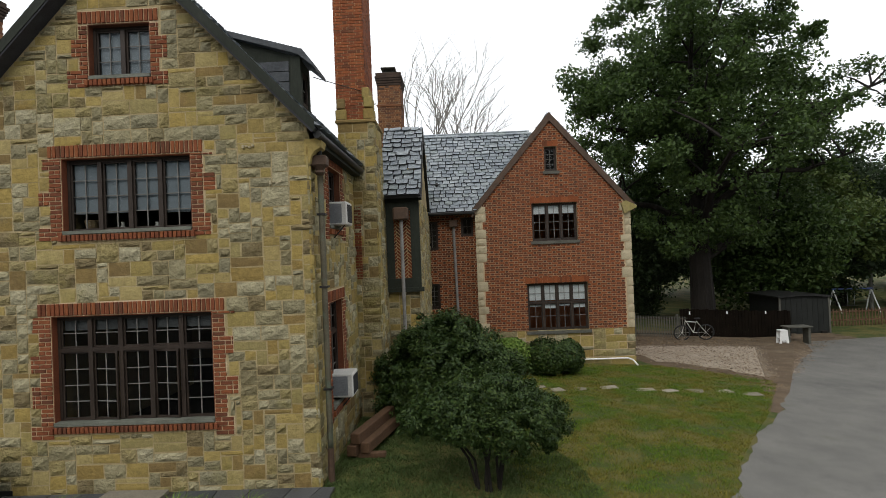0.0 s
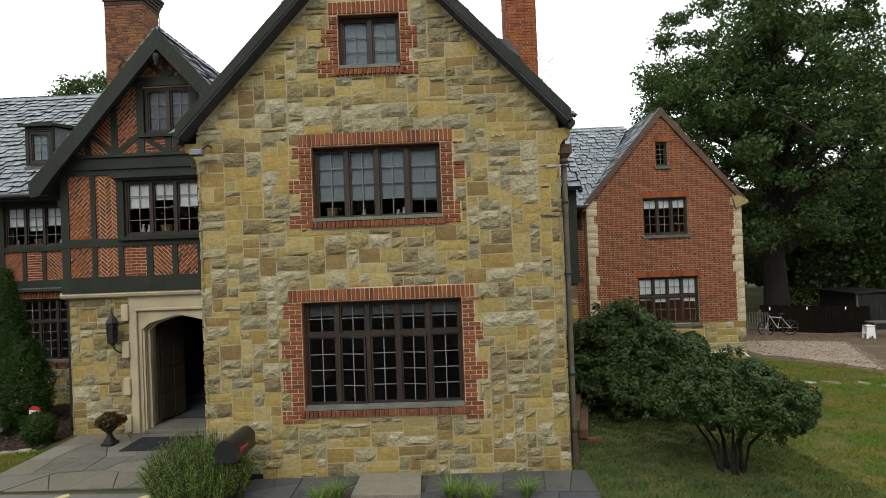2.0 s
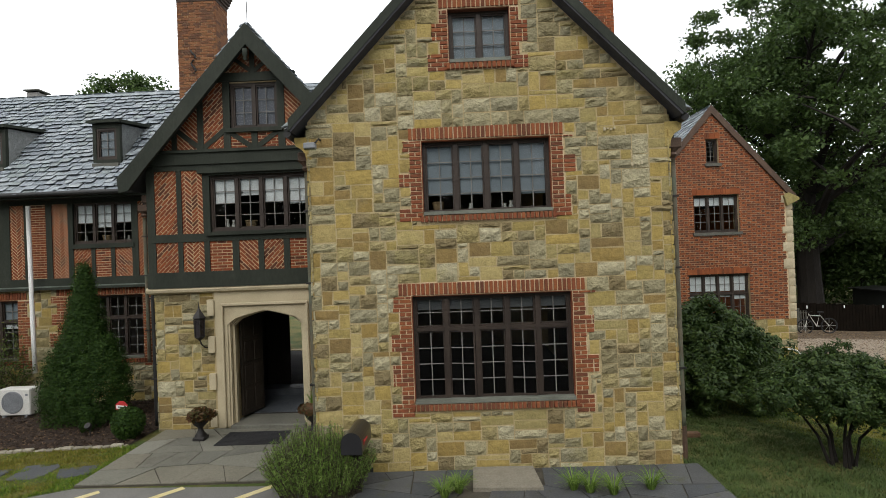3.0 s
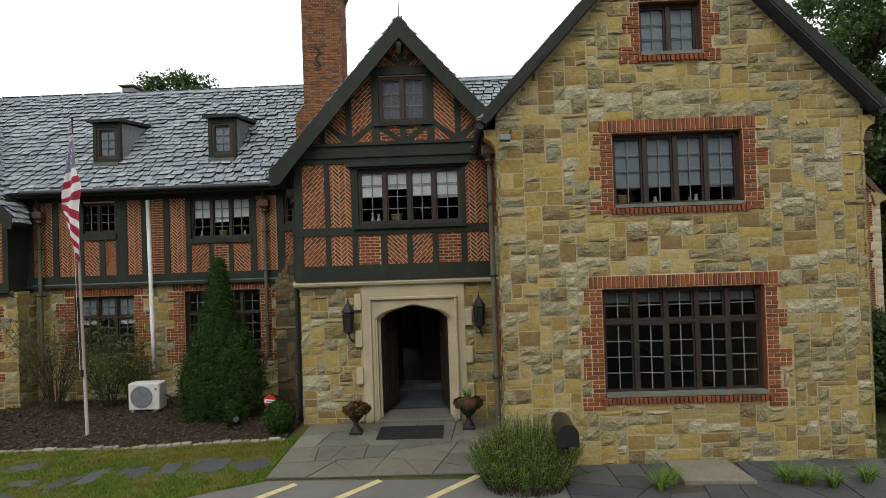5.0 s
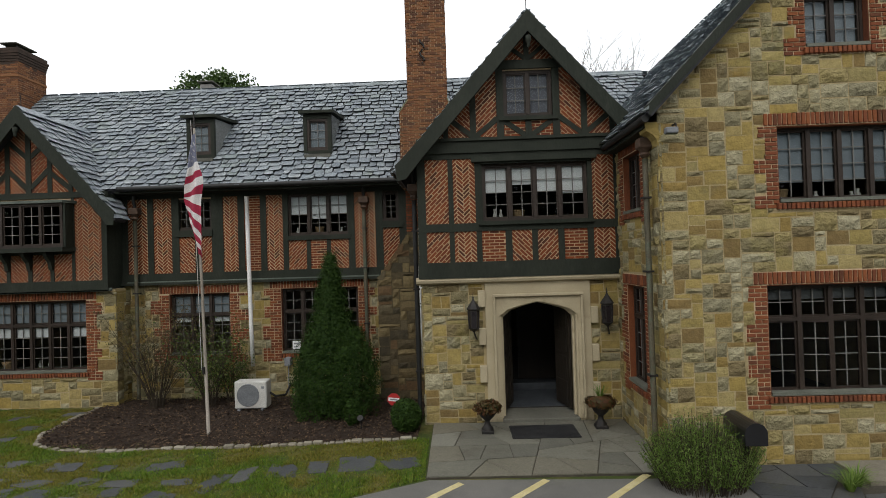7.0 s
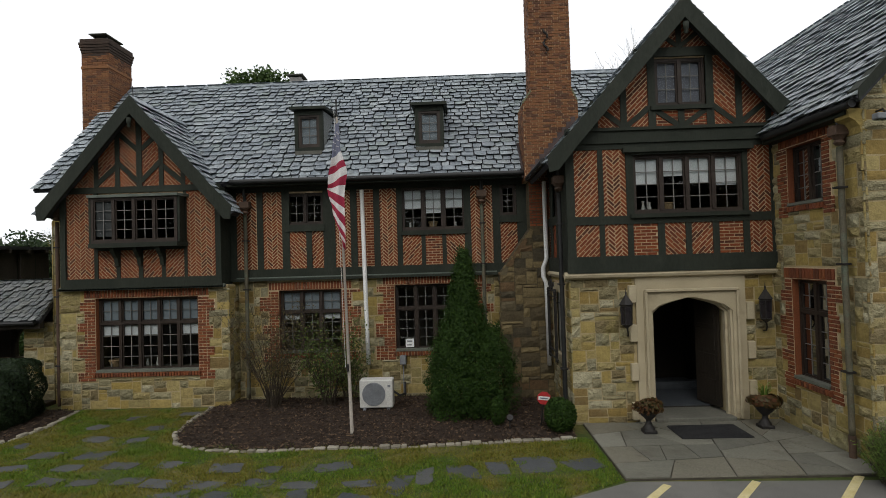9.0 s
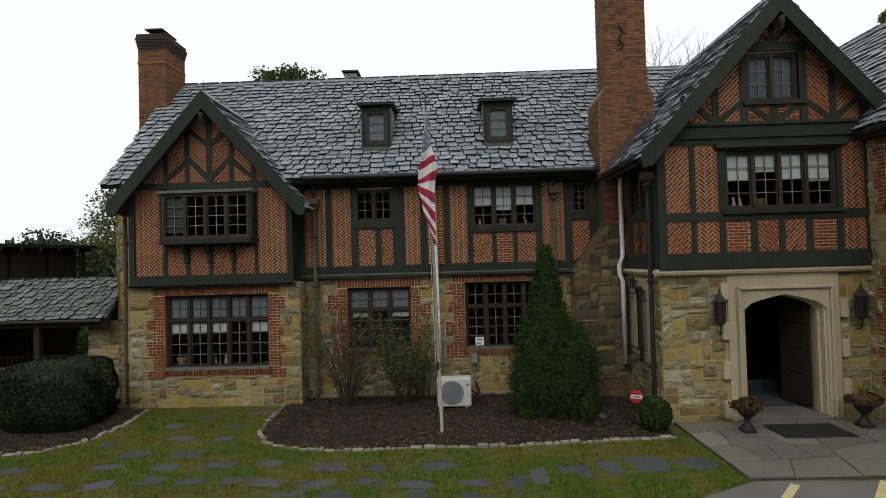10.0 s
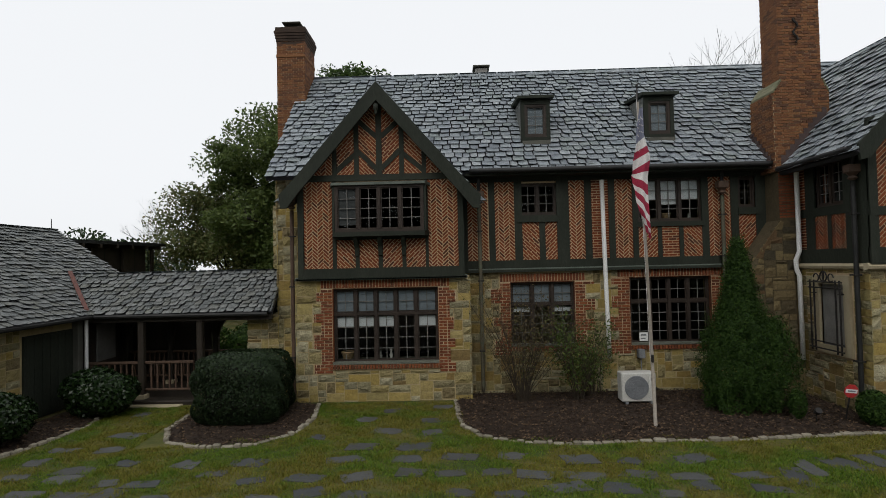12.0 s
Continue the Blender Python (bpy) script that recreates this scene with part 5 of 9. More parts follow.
part("base_cap", MB().cbox(-2.46, -1.58, 11.9, 13.2, 6.58, 6.66, 0.02), M_stone, base_r, "sandstone offset course")

# -- dormer on the east slope of the stone gable --
q = [(-2.72, 6.35), (-2.72, 7.42), (-4.1, 7.86)]
M_darkslate = surf("dark_slate", (0.035, 0.04, 0.046), (0.07, 0.078, 0.085), 0.5, 4.0, 0.4, 30.0)
dm = part("dormer", MB().prism(q, front(10.2), 0, -0.08), M_timber, house, "slate-hung shed dormer with a dark frame")
part("dormer_wall", wall_strips(MB(), east(-2.72), 10.2, 10.95, 6.3, lambda u: 7.42, [(10.32, 10.85, 6.6, 7.25)], 0.08), M_timber, dm)
part("corner_post", MB().box(-2.86, -2.68, 10.17, 10.3, 6.3, 7.44), M_timber, dm)
part("dormer_roof", MB().prism([(-2.42, 7.2), (-2.42, 7.27), (-2.62, 7.53), (-4.3, 8.02), (-4.3, 7.92), (-2.7, 7.44)], front(10.08), 0, -0.95), M_darkslate, dm, "low slate dormer roof")
window(east(-2.72), (10.32, 10.85, 6.6, 7.25), 1, 2, recess=0.02, seed=47, sill=False, label="dormer window")
for k in range(4):
    mb = MB()
    mb.prism([(-2.9, 6.6 + 0.19 * k), (-2.9, 6.775 + 0.19 * k), (-3.13 - 0.2 * k, 6.775 + 0.19 * k), (-2.95 - 0.2 * k, 6.6 + 0.19 * k)], front(10.2), 0.012 + 0.004 * k, 0)
    part("cheek_slate", mb, M_darkslate, dm)

# -- gutters, fascias, rain pipes --
def gutter(p, q, label="black half-round gutter"):
    part("gutter", MB().tube([p, q], 0.06, 10), M_gutter, house, label, smooth=True)


gutter((-19.0, 12.8, 5.40), (-12.1, 12.8, 5.40))
gutter((-7.99, 8.25, 5.53), (-7.99, 10.5, 5.53))
gutter((-1.93, 8.25, 5.53), (-1.93, 11.9, 5.53))
gutter((-12.08, 10.5, 5.24), (-12.08, 12.7, 5.24))
part("soffit", MB().box(-19.1, -12.0, 12.86, 13.3, 5.3, 5.42), M_timber, house, "dark boarded eaves")
part("soffit", MB().box(-7.95, -7.72, 8.45, 10.6, 5.42, 5.5), M_timber, house, "dark boarded eaves")
part("soffit", MB().box(-2.13, -1.96, 8.45, 11.95, 5.42, 5.5), M_timber, house, "dark boarded eaves")
for x, e in ((-7.72, -1), (-2.13, 1)):
    q = [(x - e * 0.05, 5.12), (x + e * 0.03, 5.14), (x + e * 0.05, 5.24), (x + e * 0.11, 5.32), (x + e * 0.2, 5.37), (x + e * 0.22, 5.5), (x - e * 0.05, 5.5)]
    part("kneeler", MB().prism(q[::e], front(G_Y), 0.012, -0.28), M_stone, house, "curved sandstone kneeler under the eaves")


def rain_pipe(x, y, z1, z0, mat, head=True, r=0.045, label="weathered rain pipe with a hopper head", low=None):
    pipe = part("rain_pipe", MB().tube([(x, y, z1 - 0.3 if head else z1), (x, y, z0)], r, 10), mat, house, label, smooth=True)
    if head:
        mb = MB().cbox(x - 0.12, x + 0.12, y - 0.1, y + 0.1, z1 - 0.14, z1 + 0.02, 0.015)
        part("hopper_head", mb, M_rust, pipe, "rusty moulded hopper head")
        part("hopper_neck", MB().lathe([(0.05, -0.14), (0.085, -0.1), (0.06, -0.06), (0.11, 0.0)], x, y, z1 - 0.14, 10), M_rust, pipe)
        part("swan_neck", MB().tube([(x, y - 0.06, z1 + 0.32), (x, y - 0.05, z1 + 0.2), (x, y, z1 + 0.08), (x, y, z1)], 0.04, 8), M_gutter, pipe)
    for z in [z0 + (z1 - z0) * k for k in (0.2, 0.55, 0.8)]:
        part("bracket", MB().box(x - r - 0.02, x + r + 0.02, y - r - 0.01, y + 0.1, z, z + 0.03), M_iron, pipe)
    if low:
        part("shoe", MB().tube([(x, y, low), (x, y, z0 - 0.0)], r * 1.15, 10), M_rust, pipe, "iron foot of the pipe")
    return pipe


M_vent = surf("white_plastic", (0.76, 0.76, 0.73), (0.84, 0.84, 0.82), 0.4, 2.0, 0.03, 60.0)
rain_pipe(-7.84, 8.75, 5.3, 0.6, M_copper, low=0.2)
rain_pipe(-2.0, 8.62, 5.25, 0.75, M_copper, low=0.1)
rain_pipe(-18.78, 13.13, 4.95, 0.3, M_copper)
rain_pipe(-13.12, 13.13, 5.05, 1.2, M_copper)
part("rain_pipe", MB().tube([(-15.94, 12.99, 5.15), (-15.93, 12.99, 4.2), (-15.90, 12.98, 2.0), (-15.88, 12.98, 1.05)], 0.05, 10), M_vent, house, "white plastic vent pipe up the wall", smooth=True)
rain_pipe(-11.72, 10.95, 5.0, 0.3, M_gutter, label="dark rain pipe with a hopper head")
rain_pipe(-23.1, 12.78, 4.9, 0.3, M_rust, label="rust-brown rain pipe with a hopper head")
part("rain_pipe", MB().tube([(-11.72, 12.62, 5.15), (-11.72, 12.62, 3.4), (-11.8, 12.62, 3.2), (-11.8, 12.62, 3.0), (-11.74, 12.62, 2.85), (-11.73, 12.62, 1.0)], 0.05, 10), M_white, house, "white plastic rain pipe", smooth=True)

# weathered drip rails below the half-timbering
part("drip_rail", MB().prism([(L_Y + 0.02, 2.98), (L_Y - 0.09, 2.98), (L_Y - 0.09, 3.01), (L_Y + 0.02, 3.05)], lambda u, v, d: (d, u, v), -23.0, -19.1), M_drip, house, "weathered green metal drip rail")
part("drip_rail", MB().prism([(M_Y + 0.02, 3.11), (M_Y - 0.09, 3.11), (M_Y - 0.09, 3.14), (M_Y + 0.02, 3.18)], lambda u, v, d: (d, u, v), -19.05, -12.8), M_drip, house, "weathered green metal drip rail")

# -- entrance doorway --
Y = P_Y + 0.1
pd = front(Y)
u0, u1, v0, v1 = DOOR
cx = (u0 + u1) / 2


def tudor(w, spring, rise, n=10):
    """Upper edge of a four-centred arch."""
    out = []
    for i in range(n + 1):
        t = i / n
        x = -w + 2 * w * t
        s = 1 - abs(2 * t - 1)
        out.append((cx + x, spring + rise * (s ** 0.45) * 0.82 + rise * 0.18 * s))
    return out


door = part("doorway", wall_strips(MB(), pd, u0 - 0.3, u1 + 0.3, 0.25, lambda u: 3.02, [(u0 - 0.0, u1 + 0.0, 0.2, 2.72)], 0.1), M_lime, house, "pale limestone doorway with a flat Tudor arch")
door.location.y = -0.05
for k in range(7):
    z = 0.3 + k * 0.37
    for s, e in ((-1, u0 - 0.3), (1, u1 + 0.3)):
        if k % 2 == (0 if s < 0 else 1):
            part("quoin_block", MB().cbox(*sorted((e, e + s * 0.14)), Y - 0.05, Y + 0.06, z, z + 0.33, 0.01), M_lime, door)
for i, (wd, yy) in enumerate(((0.83, 0.0), (0.785, 0.07), (0.74, 0.14))):
    arch = tudor(wd - 0.06, 2.33 - 0.015 * i, 0.28)
    top = 2.75
    mb = MB()
    for p, q in zip(arch, arch[1:]):
        mb.prism([p, q, (q[0], top), (p[0], top)], pd, 0.03 - yy, -0.06 - yy)
    for s in (-1, 1):
        a, b = sorted((cx + s * (wd - 0.06), cx + s * (wd + 0.06)))
        mb.prism(rect(a, b, 0.3, top), pd, 0.03 - yy, -0.06 - yy)
    part("arch_order", mb, M_lime, door, "stepped limestone arch moulding")
part("hood_mould", MB().cbox(cx - 0.88, cx + 0.88, Y - 0.09, Y - 0.03, 2.71, 2.77, 0.012), M_lime, door, "square limestone frame moulding")
for s in (-1, 1):
    a, b = sorted((cx + s * 0.83, cx + s * 0.88))
    part("hood_mould", MB().cbox(a, b, Y - 0.09, Y - 0.03, 0.3, 2.71, 0.012), M_lime, door)
part("ledge", MB().prism([(P_Y + 0.1, 2.98), (P_Y - 0.03, 3.02), (P_Y - 0.05, 3.07), (P_Y + 0.0, 3.13), (P_Y + 0.1, 3.13)], lambda u, v, d: (d, u, v), -11.7, -7.72), M_lime, house, "weathered limestone string course")
part("ledge", MB().prism([(-11.58, 2.98), (-11.68, 3.02), (-11.7, 3.07), (-11.64, 3.13), (-11.58, 3.13)], lambda u, v, d: (u, d, v), P_Y + 0.05, 13.3), M_lime, house, "weathered limestone string course")
part("threshold", MB().cbox(u0 - 0.02, u1 + 0.02, Y - 0.14, Y + 0.62, 0.22, 0.335, 0.015), M_flag, house, "worn grey stone door sill")
# Added dark panel: hides the pale masonry behind the ground-floor window.
part("inner_wall", MB().box(-13.16, -13.10, 13.74, 18.4, 0.2, 3.05), M_roomshade, house, "dark panel added inside to block the view through the window")
# hall behind the door, its dimness put into dark wall and floor colours
hall = part("hall", MB().box(u0 - 0.5, u0 - 0.45, Y + 0.5, Y + 3.2, 0.3, 3.0), M_roomshade, house, "panelled hall coloured dark for its dimness")
part("hall_floor", MB().box(u0 - 0.4, u1 + 0.4, Y + 0.6, Y + 3.1, 0.355, 0.366), M_darkslate, hall, "stone hall floor in dark slate colour for the hall's dimness")
part("hall_wall", MB().box(u1 + 0.45, u1 + 0.5, Y + 0.5, Y + 3.2, 0.3, 3.0), M_roomshade, hall)
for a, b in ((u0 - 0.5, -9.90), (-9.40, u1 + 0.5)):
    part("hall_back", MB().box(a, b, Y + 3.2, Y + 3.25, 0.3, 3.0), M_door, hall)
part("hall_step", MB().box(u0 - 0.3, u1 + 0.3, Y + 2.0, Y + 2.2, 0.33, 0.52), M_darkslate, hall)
leaf_d = part("door", MB().box(-0.03, 0.03, 0, 0.66, 0.4, 2.5, Matrix.Translation((u0 + 0.06, Y + 0.3, 0)) @ Matrix.Rotation(radians(-18), 4, "Z")), M_door, house, "open panelled dark oak door leaf")
for k in range(4):
    for j in range(2):
        part("door_panel", MB().cbox(0.03, 0.045, 0.06 + j * 0.3, 0.3 + j * 0.3, 0.5 + k * 0.5, 0.92 + k * 0.5, 0.01, Matrix.Translation((u0 + 0.06, Y + 0.3, 0)) @ Matrix.Rotation(radians(-18), 4, "Z")), M_door, leaf_d)
door2 = part("door", MB().box(-0.03, 0.03, 0, 0.66, 0.4, 2.5, Matrix.Translation((u1 - 0.06, Y + 0.3, 0)) @ Matrix.Rotation(radians(14), 4, "Z")), M_door, house, "open panelled dark oak door leaf")
for k in range(4):
    part("door_panel", MB().cbox(-0.045, -0.03, 0.08, 0.58, 0.5 + k * 0.5, 0.92 + k * 0.5, 0.01, Matrix.Translation((u1 - 0.06, Y + 0.3, 0)) @ Matrix.Rotation(radians(14), 4, "Z")), M_door, door2)

# ---- brick wing and back range to the east ----
wing = thing("brick_wing", "red brick gabled wing with stone corners and a slate roof", "house", at=(3.3, 18.5, -0.2))
WY, WX, WZ, WK = 18.5, 3.33, 8.18, 1.17
W_WIN = [(2.38, 4.41, 0.93, 2.53), (2.63, 4.15, 3.95, 5.22), (3.12, 3.55, 6.29, 7.12)]
pw = front(WY)
wt = slope_top(WX, WZ - 0.08, WK)
wall_w = part("wall", wall_strips(MB(), pw, 0.75, 5.88, -0.8, wt, W_WIN, 0.4, (WX,)), M_joint, wing, "red brick gable wall with darker headers")
us = [0.98, 2.38, 2.63, 3.12, WX, 3.55, 4.15, 4.41, 5.66]
n = 0
for a, b in zip(us, us[1:]):
    mid, low = (a + b) / 2, 0.95
    for o in W_WIN:
        if o[0] < mid < o[1]:
            if o[2] > low + 0.05:
                brick_field(rect(a, b, low, o[2]), pw, M_wing, wall_w, "flemish", L=0.215, W=0.075, gap=0.0065, heads=M_burnt, seed=n)
            low, n = o[3], n + 1
    brick_field([(a, low), (b, low), (b, wt(b)), (a, wt(a))], pw, M_wing, wall_w, "flemish", L=0.215, W=0.075, gap=0.0065, heads=M_burnt, seed=n)
for o in W_WIN:
    mb = MB()
    k = int((o[1] - o[0] + 0.1) / 0.08)
    for i in range(k):
        u = o[0] - 0.05 + (o[1] - o[0] + 0.1) * i / k
        bar(mb, pw, u + 0.004, u + (o[1] - o[0] + 0.1) / k - 0.004, o[3] + 0.01, o[3] + 0.19, 0.022, -0.01)
    part("brick_lintel", mb, M_wing, wall_w, "soldier course of red brick", kind="stuff")
    part("window_sill", bar(MB(), pw, o[0] - 0.06, o[1] + 0.06, o[2] - 0.1, o[2], 0.07, -0.1), M_sillwood, wall_w, "stone window sill")
stones(pw, 0.72, 5.92, -0.6, lambda u: 0.95, [], wall_w, 201, cu=0.14, cv=0.12)
r = random.Random(5)
for e0, e1, s in ((0.72, 0.98, 1), (5.66, 5.92, -1)):
    z = 0.95
    while z < 5.0:
        h = r.uniform(0.22, 0.36)
        a, b = (e0, e1 + r.choice((-0.05, 0.1))) if s > 0 else (e0 - r.choice((-0.05, 0.1)), e1)
        one = MB()
        face_block(one, rect(a, b, z + 0.01, z + h - 0.01), pw, -0.02, 0.03, 0.012, 0.006, r)
        part("quoin", one, M_lime, wall_w)
        z += h
for i, (lights, rows, tr, bl) in enumerate(((4, 2, 0.42, (0.36, 0.36, 0.36, 0.36)), (3, 4, 0, (0.26, 0.26, 0.26)), (1, 4, 0, ()))):
    w, geo = window(pw, W_WIN[i], lights, rows, tr, 2, seed=300 + i, parent=wing, sill=False, label="dark-framed leaded window with white blinds")
    for k, h in enumerate(bl):
        blind(pw, geo, k, 0.0, h)
        if i == 0:
            blind(pw, geo, k, 0.43, 0.5 + 0.05 * (k % 2))
for sgn in (-1, 1):
    half = 2.72
    S = half * math.hypot(1, WK)
    roof_plane("roof", (WX + sgn * half, WY - 0.07, WZ - WK * half), (0, 1, 0), (-sgn, 0, WK), rect(0, 6.5, 0, S), wing, seed=310 + sgn, label="slate wing roof slope")
    q = [(WX, WZ + 0.09), (WX + sgn * half, WZ + 0.09 - WK * half), (WX + sgn * half, WZ - 0.17 - WK * half), (WX, WZ - 0.2)]
    part("verge_board", MB().prism(q, front(WY - 0.085), 0, -0.08), M_rust, wing, "thin brown verge")
part("kneeler", MB().prism([(5.7, 4.75), (6.1, 4.95), (6.1, 5.02), (5.75, 5.2), (5.6, 5.1)], front(WY), 0.12, -0.2), M_stone, wing, "stone kneeler at the eaves")
part("wall", MB().box(5.5, 5.88, WY + 0.4, 25, -0.9, 5.1), M_wing, wing, "brick side wall")
part("wall", MB().box(0.75, 5.88, 24.8, 25.1, -0.9, 8.0), M_wing, wing, "brick rear wall")
# back range
BY = 18.9
B_WIN = [(-0.98, -0.56, 3.78, 4.78), (-0.98, -0.56, 1.75, 2.62), (0.24, 0.66, 4.22, 4.88)]
wall_b = part("wall", wall_strips(MB(), front(BY), -1.3, 0.78, -0.6, lambda u: 5.3, B_WIN, 0.35), M_joint, wing, "shaded brick wall of the back range")
# Added dark panel, so that no sky shows through the back range windows.
part("partition", MB().box(-1.3, 0.75, BY + 1.2, BY + 1.3, -0.6, 5.1), M_roomshade, wing, "dark panel added behind the windows to block the sky")
us = [-1.3, -0.98, -0.56, 0.24, 0.66, 0.78]
for a, b in zip(us, us[1:]):
    low = -0.3
    for o in sorted(B_WIN, key=lambda o: o[2]):
        if o[0] < (a + b) / 2 < o[1]:
            brick_field(rect(a, b, low, o[2]), front(BY), M_wing, wall_b, "flemish", L=0.215, W=0.075, gap=0.0065, heads=M_burnt, seed=n)
            low = o[3]
    brick_field(rect(a, b, low, 5.2), front(BY), M_wing, wall_b, "flemish", L=0.215, W=0.075, gap=0.0065, heads=M_burnt, seed=n + 1)
for i, o in enumerate(B_WIN):
    window(front(BY), o, 1, 4 if i < 2 else 2, recess=0.06, seed=320 + i, parent=wing, sill=False, label="narrow leaded window in shade")
ub = Vector((0, 1, 1.03)).normalized()
roof_plane("roof", (-1.1, 18.45, 5.03), (1, 0, 0), ub, [(0, 0), (1.85, 0), (4.3, math.hypot(3.13, 3.23)), (0, math.hypot(3.13, 3.23))], wing, seed=330, label="slate roof of the back range", keep=120)
roof_plane("roof", (-1.1, 24.7, 5.03), (1, 0, 0), (0, -1, 1.03), rect(0, 4.1, 0, math.hypot(3.13, 3.23)), wing, exposure=0.4, wide=(0.5, 0.8), seed=331)
ridge_cap((-1.1, 21.58, 8.36), (3.1, 21.58, 8.36))
part("roof_vent", MB().lathe([(0.05, 0), (0.05, 0.18), (0.09, 0.2), (0.02, 0.27)], -0.55, 19.35, 5.9, 10), M_gutter, wing, "small dark roof vent")
part("gutter", MB().tube([(-1.0, 18.42, 5.0), (0.7, 18.42, 5.0)], 0.06, 8), M_gutter, wing)
M_zinc = surf("grey_zinc", (0.17, 0.165, 0.155), (0.26, 0.25, 0.235), 0.5, 3.0, 0.1, 40.0, stain=((0.10, 0.09, 0.075), 2.5, 0.55, 0.6))
pipe = part("rain_pipe", MB().tube([(-0.02, 18.8, 4.6), (0.0, 18.8, 3.2), (0.06, 18.8, 0.2)], 0.05, 8), M_zinc, wing, "grey rain pipe with hopper head")
part("hopper_head", MB().cbox(-0.16, 0.12, 18.66, 18.88, 4.55, 4.8, 0.02), M_rust, pipe)
part("gas_pipe", MB().tube([(4.0, 18.4, -0.05), (5.6, 18.38, -0.05), (5.75, 18.3, -0.1), (5.85, 18.15, -0.25)], 0.026, 8), M_vent, wing, "white plastic drain pipe along the base")
# timbered bay between
bay = part("wall", wall_strips(MB(), front(13.2), -2.2, -0.86, -0.4, lambda u: 5.2, [], 0.3), M_mortar, house, "narrow timbered and stone bay")
stones(front(13.2), -1.6, -0.84, -0.3, lambda u: 2.85, [], bay, 340)
part("wall", wall_strips(MB(), east(-0.86), 13.5, 18.9, -0.4, lambda u: 5.2 + min(max(0, u - 12.9), 1.9), [], 0.3), M_mortar, house, "side wall of the narrow bay")
stones(east(-0.86), 13.2, 18.9, -0.3, lambda u: 5.1, [], bay, 341)
pb = front(13.2)
timber("sill_beam", rect(-1.6, -0.8, 2.88, 3.12), pb, bay, 0.1)
timber("drip_rail", rect(-1.6, -0.74, 2.8, 2.9), pb, bay, 0.16)
timber("wall_plate", rect(-1.6, -0.8, 4.75, 5.15), pb, bay, 0.05)
for a, b in ((-1.6, -1.42), (-1.02, -0.8)):
    timber("post", rect(a, b, 3.12, 4.75), pb, bay, 0.05)
brick_field(rect(-1.42, -1.02, 3.12, 4.75), pb, M_infill, bay, "herring", seed=342)
up_ = Vector((0, 1, 1.03)).normalized()
roof_plane("roof", (-1.75, 12.85, 5.07), (1, 0, 0), up_, rect(0, 1.02, 0, 2.8), house, seed=343, label="slate roof of the narrow bay", keep=60)
part("verge_board", MB().prism([(12.83, 5.0), (14.87, 7.1), (16.9, 5.0), (16.7, 4.95), (14.87, 6.85), (12.95, 4.95)], east(-0.74), 0.03, -0.05), M_gutter, house, "black verge board")
pipe = part("rain_pipe", MB().tube([(-1.22, 13.0, 4.6), (-1.22, 13.0, 0.5)], 0.045, 8), M_zinc, house, "grey rain pipe")
part("hopper_head", MB().cbox(-1.4, -1.04, 12.86, 13.1, 4.5, 4.8, 0.03), M_rust, pipe)

# ---- covered walkway and low building to the west ----
M_grey_panel = surf("grey_board", (0.15, 0.15, 0.14), (0.21, 0.21, 0.195), 0.8, 3.0, 0.1)
walkway = thing("covered_walkway", "open timber walkway with a slate roof and railings", "walkway", at=(-26, 13.8, 0.22))
wk = Vector((0, 0.95, 0.92)).normalized()
roof_plane("roof", (-28.9, 12.85, 2.28), (1, 0, 0), wk, rect(0, 5.28, 0, 1.32), walkway, exposure=0.125, wide=(0.14, 0.26), seed=400, label="low slate roof of the walkway", keep=120, cover=M_oldslate)
roof_plane("roof", (-28.9, 14.75, 2.28), (1, 0, 0), (0, -0.95, 0.92), rect(0, 5.28, 0, 1.32), walkway, exposure=0.3, seed=401)
part("gutter", MB().tube([(-28.0, 12.8, 2.24), (-23.7, 12.8, 2.24)], 0.05, 8), M_gutter, walkway)
for y in (12.98, 14.62):
    part("plate_beam", MB().box(-28.6, -23.65, y - 0.07, y + 0.07, 2.1, 2.26), M_door, walkway, "dark timber plate")
for x, y in ((-28.1, 12.98), (-26.72, 12.98), (-25.34, 12.98), (-28.1, 14.62), (-26.9, 14.62), (-25.7, 14.62), (-24.6, 14.62)):
    post = part("post", MB().cbox(x - 0.07, x + 0.07, y - 0.07, y + 0.07, 0.3, 2.1, 0.015), M_door, walkway, "square dark timber post")
    part("post_base", MB().cbox(x - 0.11, x + 0.11, y - 0.11, y + 0.11, 0.3, 0.42, 0.01), M_lime, post)
    for s in (-1, 1) if y > 13 else ():
        pts = [(x + s * 0.07, 1.5), (x + s * 0.13, 1.75), (x + s * 0.28, 1.97), (x + s * 0.5, 2.1), (x + s * 0.07, 2.1)]
        part("knee_brace", MB().prism(pts, front(y - 0.04), 0, -0.08), M_door, post)
for x0, x1, y in ((-28.0, -26.95, 14.62), (-26.85, -25.75, 14.62), (-25.65, -24.65, 14.62), (-24.55, -23.7, 14.62), (-28.05, -26.8, 12.98), (-26.64, -25.5, 12.98)):
    rail = part("railing", MB().cbox(x0, x1, y - 0.035, y + 0.035, 1.12, 1.18, 0.01), M_rust, walkway, "reddish-brown timber railing")
    part("bottom_rail", MB().cbox(x0, x1, y - 0.03, y + 0.03, 0.5, 0.55, 0.01), M_rust, rail)
    k = int((x1 - x0) / 0.13)
    for i in range(1, k):
        part("baluster", MB().box(x0 + (x1 - x0) * i / k - 0.018, x0 + (x1 - x0) * i / k + 0.018, y - 0.018, y + 0.018, 0.55, 1.12), M_rust, rail)
